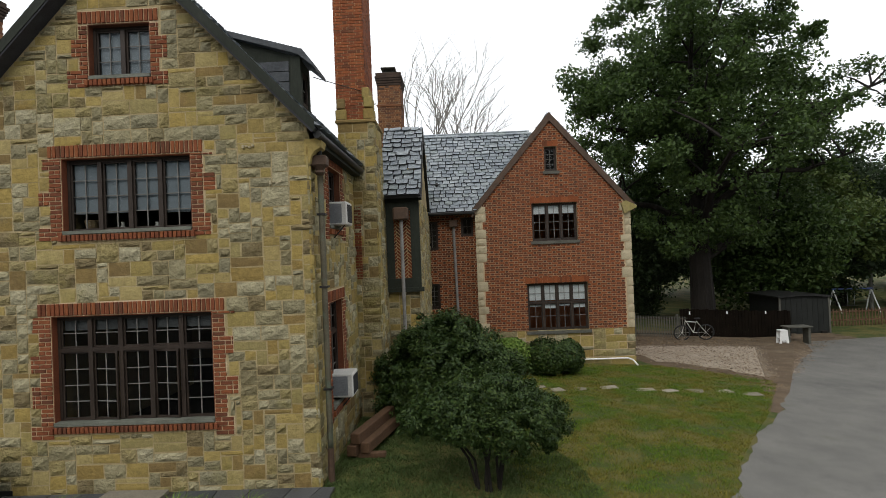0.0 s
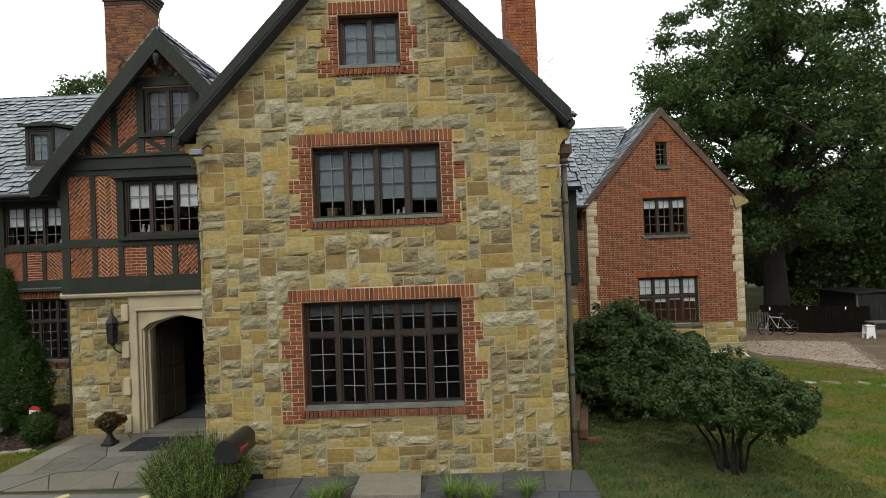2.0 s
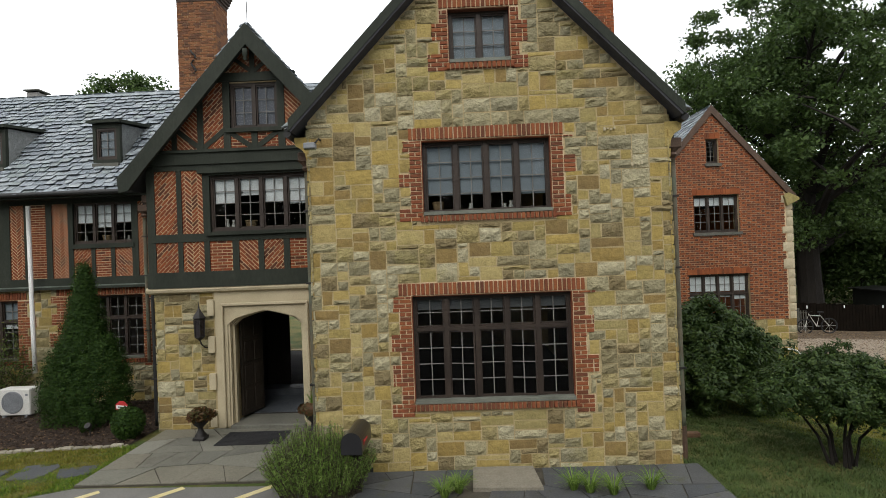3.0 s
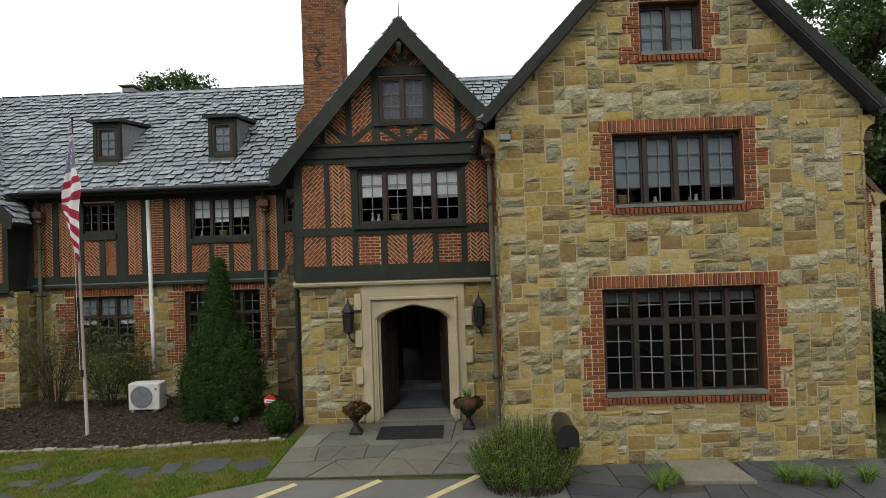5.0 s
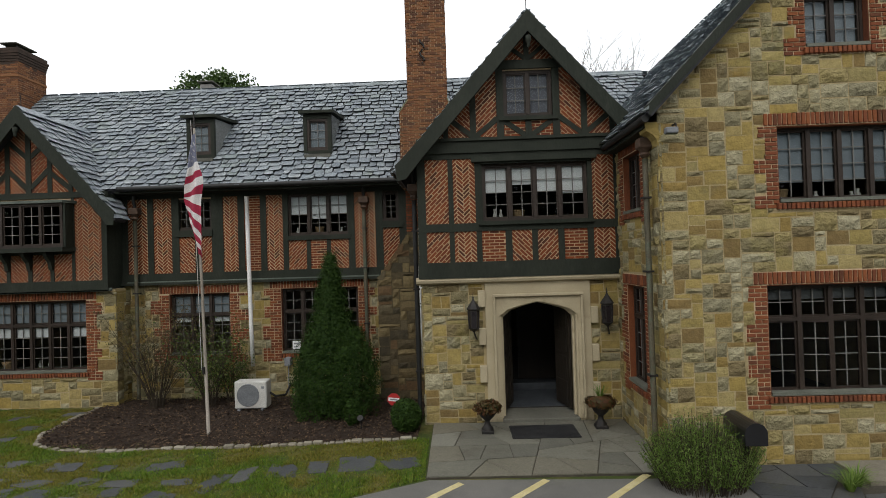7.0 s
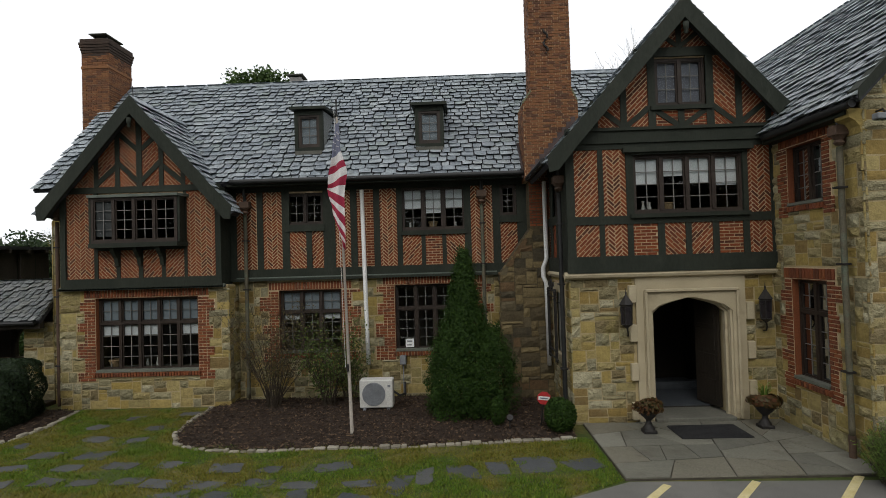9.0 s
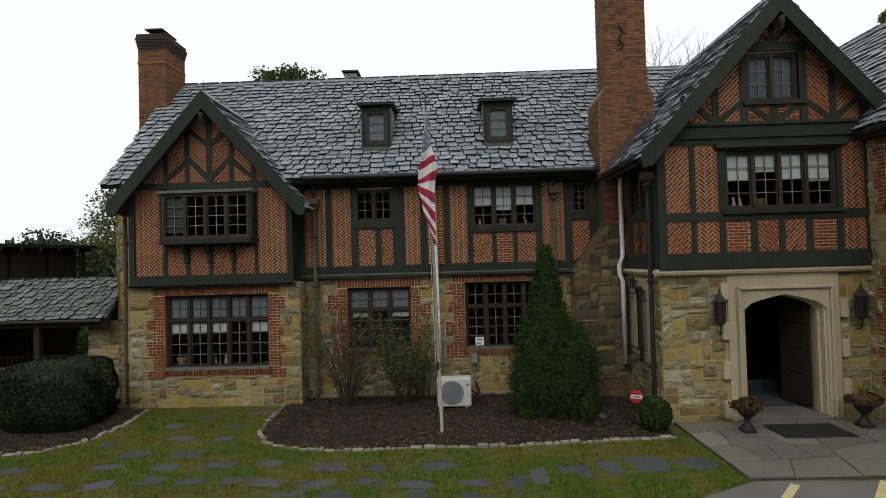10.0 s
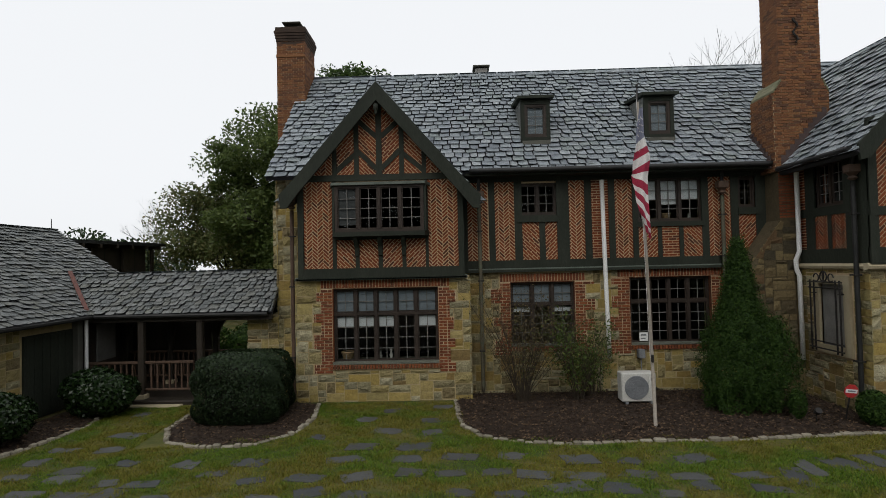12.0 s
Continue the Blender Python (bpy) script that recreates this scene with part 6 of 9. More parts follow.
part("rain_pipe", MB().tube([(-27.95, 12.86, 2.2), (-27.95, 12.86, 0.9)], 0.04, 8), M_vent, walkway, "white plastic rain pipe", smooth=True)
# Floor colour holds the shade under the walkway roof.
part("floor", MB().cbox(-28.3, -23.6, 12.7, 14.9, 0.1, 0.32, 0.02), M_door, walkway, "walkway floor coloured dark for the shade under the roof")
pier = part("pier", MB().box(-24.35, -23.62, 13.3, 13.7, -0.1, 2.2), M_mortar, walkway, "sandstone end pier")
stones(front(13.3), -24.37, -23.6, -0.05, lambda u: 2.15, [], pier, 402)
# Added screen: stops light coming in from behind, keeps the walkway dark.
part("back_boarding", MB().box(-28.15, -26.0, 15.0, 15.06, 0.2, 2.25), M_door, walkway, "dark screen added to stop light from behind the walkway")
part("notice_panel", MB().box(-28.16, -28.12, 13.5, 14.2, 1.1, 2.0), M_grey_panel, walkway, "plain grey panel on the wall")
part("step", MB().cbox(-27.6, -25.6, 12.5, 12.68, 0.1, 0.26, 0.02), M_lime, walkway, "pale stone step")

out = thing("outbuilding", "low stone building with a broad slate roof", "building", at=(-30, 10, 0.22))
wall_o = part("wall", wall_strips(MB(), east(-28.2), 2.0, 16.0, -0.1, lambda u: 2.5, [], 0.3), M_mortar, out, "low sandstone wall")
stones(east(-28.2), 8.5, 11.25, -0.05, lambda u: 2.2, [], wall_o, 403)
# Added dark panel over the pale wall, in place of the walkway's shade.
part("wall_boarding", MB().box(-28.2, -28.17, 12.9, 16.0, 0.0, 2.4), M_door, out, "dark panel added for the shade inside the walkway")
part("door", MB().cbox(-28.21, -28.15, 11.3, 12.7, 0.25, 2.0, 0.01), M_timber, out, "dark green boarded door")
for k in range(6):
    part("board", MB().cbox(-28.15, -28.135, 11.33 + k * 0.225, 11.54 + k * 0.225, 0.3, 1.95, 0.006), M_timber, out)
part("corner_post", MB().cbox(-28.2, -28.05, 12.72, 12.9, 0.2, 2.2, 0.01), M_sillwood, out, "grey corner post")
roof_plane("roof", (-27.8, 4.0, 2.27), (0, 1, 0), (-1, 0, 0.7), rect(0, 12.0, 0, 3.2 * math.hypot(1, 0.7)), out, seed=404, label="broad weathered slate roof slope", keep=200, wide=(0.15, 0.28), exposure=0.15, cover=M_oldslate)
roof_plane("roof", (-34.2, 4.0, 2.27), (0, 1, 0), (1, 0, 0.7), rect(0, 12.0, 0, 3.2 * math.hypot(1, 0.7)), out, seed=405, exposure=0.4)
part("gutter", MB().tube([(-27.76, 4.0, 2.24), (-27.76, 12.8, 2.24)], 0.05, 8), M_gutter, out)
M_redlead = surf("rust_red_flashing", (0.085, 0.036, 0.030), (0.150, 0.062, 0.048), 0.6, 4.0, 0.2, 40.0)
part("valley_flashing", MB().prism([(0, 0), (0.11, 0), (0.11, 1), (0, 1)], lambda u, v, d: (-27.96 + u - 1.08 * v, 12.80 + 0.96 * v, 2.40 + 0.90 * v + d), 0, 0.03), M_redlead, out, "rust-red metal valley flashing")
# Gable end in a dark colour that stands for shade.
part("gable", MB().prism([(-34, 2.2), (-28, 2.2), (-31, 4.3)], front(15.9), 0, -0.1), M_door, out, "gable end coloured dark for the shade behind the walkway")
part("finial", MB().tube([(-31, 15.8, 4.5), (-31, 15.8, 4.85)], 0.012, 5), M_iron, out)
flat = thing("timber_pavilion", "dark timber building with a flat overhanging roof", "building", at=(-39, 25, 0.2))
plan = lambda z: (lambda u, v, d: (u, v, z + d))
part("flat_roof", MB().prism([(-37.23, 18.0), (-35.35, 30.0), (-41.9, 31.0), (-43.8, 19.0)], plan(4.6), 0, 0.16), M_gutter, flat, "flat black roof edge")
part("wall", MB().prism([(-37.9, 18.7), (-36.2, 29.5), (-41.4, 30.3), (-43.1, 19.5)], plan(0.1), 0, 4.5), M_door, flat, "dark boarded wall")
for k in range(12):
    e = pose(-37.16 + k * 0.157, 18.6 + k * 1.0, 0, rz=-9)
    part("rafter", MB().cbox(-0.75, 0.05, -0.06, 0.06, 4.42, 4.6, 0.01, e), M_door, flat)
    if k % 2:
        part("post", MB().cbox(-0.62, -0.46, -0.08, 0.08, 0.1, 4.42, 0.01, e), M_door, flat)
    part("board", MB().cbox(-0.78, -0.74, -0.03, 0.03, 0.1, 4.42, 0.006, e), M_timber, flat)


# ---- paving, beds and edging ----
M_joints = surf("sandy_joint", (0.045, 0.040, 0.030), (0.085, 0.075, 0.055), 0.95, 5.0, 0.4, 50.0)
def cut_poly(poly, p, d):
    """Splits a convex polygon by the line through p along d."""
    parts = []
    for s in (1, -1):
        out = []
        for i, a in enumerate(poly):
            b = poly[(i + 1) % len(poly)]
            sa = s * (d[0] * (a[1] - p[1]) - d[1] * (a[0] - p[0]))
            sb = s * (d[0] * (b[1] - p[1]) - d[1] * (b[0] - p[0]))
            if sa >= 0:
                out.append(a)
            if (sa >= 0) != (sb >= 0):
                k = sa / (sa - sb)
                out.append((a[0] + k * (b[0] - a[0]), a[1] + k * (b[1] - a[1])))
        parts.append(out)
    return parts


def crazy(poly, size, r):
    """Irregular flagstones: a field split again and again by slanting cuts."""
    us, vs = [p[0] for p in poly], [p[1] for p in poly]
    if poly_area(poly) < size * r.uniform(0.7, 1.6):
        return [poly]
    c = (sum(us) / len(us) + r.uniform(-0.1, 0.1), sum(vs) / len(vs) + r.uniform(-0.08, 0.08))
    ang = r.gauss(0, 0.34) + (math.pi / 2 if max(us) - min(us) > (max(vs) - min(vs)) * r.uniform(0.8, 1.5) else 0)
    out = []
    for q in cut_poly(poly, c, (math.cos(ang), math.sin(ang))):
        if len(q) >= 3:
            out += crazy(q, size, r)
    return out


def slab(poly, z, h, mat, parent, name="flagstone", rough=0.003, r=random):
    mb = MB()
    face_block(mb, inset_poly(poly, 0.013), lambda u, v, d: (u, v, z + d), -h, r.uniform(-0.003, 0.003), 0.01, rough, r)
    return part(name, mb, mat, parent)


r = random.Random(21)
terrace = tagged(part("pavement", MB().box(-11.45, -7.72, 8.16, 10.75, 0.1, 0.25), M_joints), "irregular grey bluestone paving before the door", "pavement", kind="structure")
for q in crazy(rect(-11.45, -7.75, 8.16, 10.74), 0.45, r):
    slab(q, 0.262, 0.04, M_flag, terrace, r=r)
strip = tagged(part("pavement", MB().box(-7.0, -1.9, 6.95, 8.4, 0.1, 0.237), M_joints), "dark stone strip at the foot of the gable wall", "pavement", kind="structure")
for q in crazy(rect(-7.0, -1.9, 6.97, 8.38), 0.34, r):
    if not (-5.5 < sum(p[0] for p in q) / len(q) < -4.25 and sum(p[1] for p in q) / len(q) > 7.5):
        slab(q, 0.25, 0.04, M_step, strip, r=r)
tagged(slab([(-5.36, 7.62), (-4.36, 7.58), (-4.4, 8.36), (-5.34, 8.38)], 0.29, 0.07, M_edge, None, "stone_slab", 0.012, r), "worn grey stone slab against the wall", "slab")

BED = [(-19.42, 12.6), (-19.38, 11.5), (-19.28, 10.7), (-18.95, 10.1), (-18.4, 9.82), (-17.6, 9.66), (-16.1, 9.74), (-14.7, 9.72), (-13.2, 9.84), (-11.72, 9.96)]
HBED = [(-25.0, 11.7), (-24.95, 10.8), (-24.6, 10.1), (-23.85, 9.75), (-22.95, 9.85), (-22.4, 10.5), (-22.3, 11.4), (-22.48, 12.5)]
LBED = [(-28.0, 7.6), (-27.1, 9.2), (-26.85, 10.2), (-26.75, 11.1), (-26.95, 12.1)]


def bed(front_edge, back, label):
    pts = front_edge + back
    mb = MB()
    rr = random.Random(len(pts))
    n = len(pts)
    cx, cy = sum(p[0] for p in pts) / n, sum(p[1] for p in pts) / n
    mb.v = [(x, y, 0.235) for x, y in pts] + [(cx + (x - cx) * 0.8, cy + (y - cy) * 0.8, 0.25) for x, y in pts] + [(cx, cy, 0.258)]
    mb.f = [(i, (i + 1) % n, n + (i + 1) % n, n + i) for i in range(n)] + [(n + i, n + (i + 1) % n, 2 * n) for i in range(n)]
    tagged(part("flower_bed", mb, M_mulch), label, "flower bed", kind="structure")
    # stone edging
    length = 0.0
    edge = thing("bed_edging", "low edging of pale rough stones round the bed", "edging", at=(front_edge[0][0], front_edge[0][1], 0.22))
    for a, b in zip(front_edge, front_edge[1:]):
        d = Vector((b[0] - a[0], b[1] - a[1]))
        L, t = d.length, 0.0
        ang = math.atan2(d.y, d.x)
        while t < L - 0.05:
            w = min(rr.uniform(0.09, 0.24), L - t)
            m = Matrix.Translation((a[0] + d.x / L * (t + w / 2), a[1] + d.y / L * (t + w / 2), 0.22)) @ Matrix.Rotation(ang + rr.uniform(-0.08, 0.08), 4, "Z")
            h = rr.uniform(0.02, 0.065)
            mb = MB().cbox(-w / 2 + 0.006, w / 2 - 0.006, -rr.uniform(0.035, 0.06), rr.uniform(0.035, 0.06), -0.03, h, 0.016, m)
            part("edging_stone", mb, M_edge, edge)
            t += w
    return pts


bed_pts = bed(BED, [(-11.65, 12.7), (-12.8, 13.2), (-19.0, 13.25)], "dark bark mulch bed along the house")
hbed_pts = bed(HBED, [(-23.0, 12.7), (-24.2, 12.9), (-25.1, 12.7)], "rounded mulch bed under the clipped hedge")
lbed_pts = bed(LBED, [(-28.0, 12.3), (-28.15, 9.0)], "mulch bed beside the low building")

# chips of bark on the beds
def scatter(pts, n, r):
    """Random places inside an outline."""
    x0, x1 = min(p[0] for p in pts), max(p[0] for p in pts)
    y0, y1 = min(p[1] for p in pts), max(p[1] for p in pts)
    out = []
    while len(out) < n:
        x, y = r.uniform(x0, x1), r.uniform(y0, y1)
        c = False
        for (ax, ay), (bx, by) in zip(pts, pts[1:] + pts[:1]):
            if (ay > y) != (by > y) and x < (bx - ax) * (y - ay) / (by - ay) + ax:
                c = not c
        if c:
            out.append((x, y))
    return out


mb = MB()
for pts, n in ((bed_pts, 14000), (hbed_pts, 2600), (lbed_pts, 1800)):
    cx, cy = sum(p[0] for p in pts) / len(pts), sum(p[1] for p in pts) / len(pts)
    for x, y in scatter(pts, n, r):
        m = Matrix.Translation((x, y, 0.252 + r.uniform(0, 0.03))) @ Euler((r.uniform(-0.5, 0.5), r.uniform(-0.5, 0.5), r.uniform(0, 6.3))).to_matrix().to_4x4()
        a, b = r.uniform(0.01, 0.038), r.uniform(0.006, 0.015)
        mb.add([m @ Vector(p) for p in ((-a, -b, 0), (a, -b, 0.004), (a * 0.8, b, 0), (-a, b, 0.006))], [(0, 1, 2, 3)])
M_chip = surf("bark_chip", (0.0284, 0.0179, 0.0126), (0.0548, 0.0348, 0.0227), 0.95, 1.4, 0.0, 20.0, ramp=[(0.0321, 0.0196, 0.0126), (0.0567, 0.0357, 0.0218), (0.104, 0.0678, 0.0403), (0.0189, 0.0125, 0.0084), (0.0425, 0.0268, 0.0168), (0.142, 0.0937, 0.0554), (0.0265, 0.0169, 0.0109)], spread=0.85)
tagged(part("mulch_chips", mb, M_chip), "loose dark bark chips on the beds", "mulch", kind="stuff")

GRAVEL = [(6.7, 20.4), (7.0, 19.2), (8.4, 18.3), (9.7, 16.9), (10.6, 17.8), (11.5, 19.1), (12.8, 20.9), (13.9, 22.1), (13.5, 22.9), (11.0, 22.7), (8.8, 22.5), (7.2, 22.2)]
EARTH = [(6.3, 19.4), (7.0, 18.1), (8.6, 17.0), (8.4, 15.2), (9.8, 16.6), (11.5, 18.8), (14.0, 21.9), (16.5, 24.2), (15.0, 25.2), (6.4, 24.5)]
for pts, n, name, label, ramp in ((GRAVEL, 7000, "gravel_stones", "loose pale gravel stones", [(0.34, 0.285, 0.22), (0.42, 0.36, 0.285), (0.27, 0.22, 0.165), (0.38, 0.32, 0.245)]),
                                  (EARTH, 3600, "leaf_litter", "fallen brown leaves and twigs on bare earth", [(0.12, 0.075, 0.04), (0.20, 0.14, 0.08), (0.07, 0.05, 0.03), (0.26, 0.20, 0.13)])):
    mb = MB()
    fine = 0.5 if name == "gravel_stones" else 0.8
    for x, y in scatter(pts, n, r):
        m = Matrix.Translation((x + r.gauss(0, 0.12), y + r.gauss(0, 0.12), gz(x) + 0.014 + r.uniform(0, 0.012))) @ Euler((r.uniform(-0.5, 0.5), r.uniform(-0.5, 0.5), r.uniform(0, 6.3))).to_matrix().to_4x4()
        a, b, h = r.uniform(0.02, 0.05) * fine, r.uniform(0.012, 0.032) * fine, r.uniform(0.006, 0.016)
        mb.add([m @ Vector(p) for p in ((-a, -b, 0), (a, -b, 0), (a * 0.8, b, 0), (-a, b * 0.9, 0), (0, 0, h))], [(0, 1, 4), (1, 2, 4), (2, 3, 4), (3, 0, 4)])
    tagged(part(name, mb, surf(name, ramp[0], ramp[1], 0.95, 4.0, 0.0, 20.0, ramp=ramp, spread=0.85)), label, "ground cover", kind="stuff")

# stepping stones sunk in the lawn
def step_stone(x, y, w, d, mat=None, lab="blue-grey slate stepping stone sunk in the lawn", z=None, grp="stepping stones in the lawn"):
    pts, tw = [], r.uniform(-0.25, 0.25)
    for sx, sy in ((-1, -1), (1, -1), (1, 1), (-1, 1)):
        a, b = sx * w / 2 * r.uniform(0.75, 1.05), sy * d / 2 * r.uniform(0.75, 1.05)
        a, b = a - b * tw, b + a * tw
        if r.random() < 0.35:
            pts += [(x + a, y + b * 0.5), (x + a * 0.55, y + b)][::1 if sx * sy < 0 else -1]
        else:
            pts.append((x + a, y + b))
    pts.sort(key=lambda p: math.atan2((p[1] - y) / d, (p[0] - x) / w))
    ob = slab(pts, (gz(x) if z is None else z) + 0.012, 0.06, mat or M_step, None, "stepping_stone", 0.003, r)
    tagged(ob, lab, "stepping stone", grp)
    return (x, y, w, d)


STEPS = [step_stone(x, y, w, d) for x, y, w, d in ((-13.75, 8.62, 0.62, 0.62), (-13.22, 8.72, 0.42, 0.6), (-12.6, 8.85, 0.68, 0.78), (-11.88, 8.8, 0.72, 0.46), (-14.32, 8.45, 0.3, 0.7), (-14.7, 8.2, 0.34, 0.8))]
for row, (y, dx) in enumerate(((6.75, 0.62), (7.25, 0.66), (7.8, 0.7), (8.4, 0.74), (9.0, 0.85), (9.7, 1.0), (10.4, 1.1), (11.2, 1.2), (12.0, 1.4))):
    x = -26.4 + r.uniform(0, 0.5)
    while x < -14.9:
        ok = y < 9.3 or (-22.0 < x < -19.7) or (-26.2 < x < -25.3)
        if ok and r.random() < 0.95:
            STEPS.append(step_stone(x, y + r.uniform(-0.2, 0.2), r.uniform(0.36, 0.68), r.uniform(0.26, 0.44)))
        x += dx * r.uniform(0.7, 1.2)
for x, y, w in ((2.08, 14.98, 0.5), (2.6, 14.75, 0.42), (3.2, 14.9, 0.5), (4.03, 15.16, 0.62), (4.98, 15.05, 0.6), (5.64, 15.0, 0.55), (6.35, 15.05, 0.55), (7.12, 15.1, 0.6), (7.76, 14.9, 0.6)):
    step_stone(x, y, w, 0.36, M_edge, "pale stepping stone across the side lawn", grp="stepping stones across the side lawn")

# parking lines
for x0, y0, x1, y1 in ((-10.93, 7.98, -12.1, 6.7), (-9.68, 8.04, -10.9, 6.7), (-8.18, 8.16, -9.6, 6.7)):
    d = Vector((x1 - x0, y1 - y0)).normalized() * 0.055
    mb = MB().prism([(x0 - d.y, y0 + d.x), (x0 + d.y, y0 - d.x), (x1 + d.y, y1 - d.x), (x1 - d.y, y1 + d.x)], lambda u, v, w: (u, v, 0.237 + w), 0.0, -0.004)
    tagged(part("parking_line", mb, M_line), "worn yellow painted parking line on asphalt", "road marking", "parking lines")

# ---- plants ----
def leaf_mesh(name, C, size, mat, seed=0, flat=0.0, aspect=0.55, parent=None, label="", kind="stuff", normal=None):
    """Many small leaves, one at each place of C."""
    g = np.random.default_rng(seed)
    C = np.asarray(C, float)
    n = len(C)
    N = g.normal(size=(n, 3)) if normal is None else np.asarray(normal) + g.normal(size=(n, 3)) * 0.55
    N[:, 2] = N[:, 2] * (1 + flat)
    N /= np.linalg.norm(N, axis=1, keepdims=True)
    T = np.cross(N, g.normal(size=(n, 3)))
    T /= np.linalg.norm(T, axis=1, keepdims=True)
    B = np.cross(N, T)
    s = (size * g.uniform(0.6, 1.35, n))[:, None]
    V = np.stack([C - T * s, C - B * s * aspect + N * s * 0.12, C + T * s, C + B * s * aspect + N * s * 0.12], 1).reshape(-1, 3)
    me = bpy.data.meshes.new(name)
    me.vertices.add(4 * n)
    me.vertices.foreach_set("co", V.ravel())
    me.loops.add(4 * n)
    me.loops.foreach_set("vertex_index", np.arange(4 * n, dtype=np.int32))
    me.polygons.add(n)
    me.polygons.foreach_set("loop_start", np.arange(0, 4 * n, 4, dtype=np.int32))
    me.update(calc_edges=True)
    me.materials.append(mat)
    ob = new(name, me)
    if parent:
        ob.parent = parent
        if parent.type == "EMPTY":
            ob.matrix_parent_inverse = parent.matrix_basis.inverted()
    return tagged(ob, label, kind=kind)


def blob_points(g, centre, radii, n, shell=0.55, lumps=7, lump=0.25, floor=None):
    """Places in an uneven, lumpy rounded crown, denser near its surface; also the outward directions."""
    D = g.normal(size=(n, 3))
    D /= np.linalg.norm(D, axis=1, keepdims=True)
    L = g.normal(size=(lumps, 3))
    L /= np.linalg.norm(L, axis=1, keepdims=True)
    near = np.max(D @ L.T, axis=1)
    R = (1 - lump) + lump * np.clip((near - 0.45) / 0.5, 0, 1)
    rad = R * (shell + (1 - shell) * g.random(n) ** 0.5)
    P = np.asarray(centre) + D * rad[:, None] * np.asarray(radii)
    if floor is not None:
        keep = P[:, 2] > floor
        P, D = P[keep], D[keep]
    return P, D


def shrub(name, label, x, y, z, radii, n, size, mat, stems=5, zc=None, seed=1, lumps=9, lump=0.3, floor=None, category="shrub", core=True):
    g = np.random.default_rng(seed)
    rr = random.Random(seed)
    zc = z + radii[2] * 0.9 if zc is None else zc
    ob = thing(name, label, category, at=(x, y, z))
    mb = MB()
    for i in range(stems):
        a = 2 * math.pi * i / stems + rr.uniform(-0.4, 0.4)
        e = (x + radii[0] * 0.45 * math.cos(a), y + radii[1] * 0.45 * math.sin(a), zc + rr.uniform(-0.1, 0.2) * radii[2])
        b = (x + 0.08 * math.cos(a), y + 0.08 * math.sin(a), z - 0.03)
        m = tuple((p + q) / 2 + rr.uniform(-0.08, 0.08) for p, q in zip(b, e))
        mb.tube([b, m, e], 0.035, 6, 0.012)
    part("branchwork", mb, M_twig, ob)
    P, D = blob_points(g, (x, y, zc), radii, n, 0.6, lumps, lump, floor if floor is not None else z + 0.02)
    leaf_mesh("foliage", P, size, mat, seed, parent=ob, normal=D)
    return ob


def tufted(g, centres, radii, tufts, per, tuft_r, floor=None):
    """Leaves gathered in small tufts over the outside of several lumps, with gaps between the tufts."""
    Ps, Ds = [], []
    for c, rad in zip(centres, radii):
        D = g.normal(size=(tufts, 3))
        D[:, 2] += 0.35
        D /= np.linalg.norm(D, axis=1, keepdims=True)
        T = np.asarray(c) + D * np.asarray(rad) * g.uniform(0.55, 1.08, tufts)[:, None]
        n = (per * g.uniform(0.6, 1.4, tufts)).astype(int)
        i = np.repeat(np.arange(tufts), n)
        E = g.normal(size=(len(i), 3))
        E /= np.linalg.norm(E, axis=1, keepdims=True)
        size = tuft_r * g.uniform(0.7, 1.35, tufts)
        Ps.append(T[i] + E * (size[i] * g.random(len(i)) ** 0.4)[:, None])
        Ds.append(D[i] * 0.7 + E * 0.6 + np.array([0, 0, 0.25]))
    P, D = np.concatenate(Ps), np.concatenate(Ds)
    if floor is not None:
        P, D = P[P[:, 2] > floor], D[P[:, 2] > floor]
    return P, D


# multi-stemmed round shrub on the side lawn and the dark one behind
g0 = np.random.default_rng(3)
tree_shrub = thing("round_shrub", "clipped cloud-shaped evergreen shrub on several thin stems", "shrub", at=(0.28, 8.5, gz(0.28)))
mb = MB()
rr = random.Random(4)
for i in range(9):
    a = 2 * math.pi * i / 9 + rr.uniform(-0.3, 0.3)
    rad = rr.uniform(0.5, 1.0)
    tip = (0.42 + rad * math.cos(a), 8.65 + rad * 0.9 * math.sin(a), rr.uniform(1.0, 1.5))
    base = (0.42 + 0.16 * math.cos(a), 8.6 + 0.12 * math.sin(a), 0.0)
    mid = (0.42 + rad * 0.3 * math.cos(a) + rr.uniform(-0.05, 0.05), 8.65 + rad * 0.3 * math.sin(a), 0.5)
    mb.tube([base, mid, tip], 0.03, 7, 0.012)
part("branchwork", mb, M_bark, tree_shrub, "thin bare dark stems")
lumps, radii = [], []
for i in range(34):
    a, q = i * 2.4, math.sqrt((i + 0.5) / 34)
    lumps.append((0.40 + 1.0 * q * math.cos(a), 8.7 + 0.85 * q * math.sin(a), 1.6 - 0.5 * q * q + rr.uniform(-0.13, 0.1)))
    radii.append((0.36 * rr.uniform(0.8, 1.2), 0.34 * rr.uniform(0.8, 1.2), 0.27 * rr.uniform(0.8, 1.2)))
for x, y, z in ((1.35, 8.6, 1.0), (1.2, 8.3, 0.88), (-0.62, 8.5, 1.12), (0.1, 8.15, 0.98), (0.75, 8.1, 0.95), (1.35, 9.1, 1.15)):
    lumps.append((x, y, z))
    radii.append((0.32, 0.3, 0.24))
P, D = tufted(g0, lumps, radii, 26, 70, 0.085)
leaf_mesh("foliage", P, 0.03, M_shrub, 5, parent=tree_shrub, normal=D, aspect=0.42)
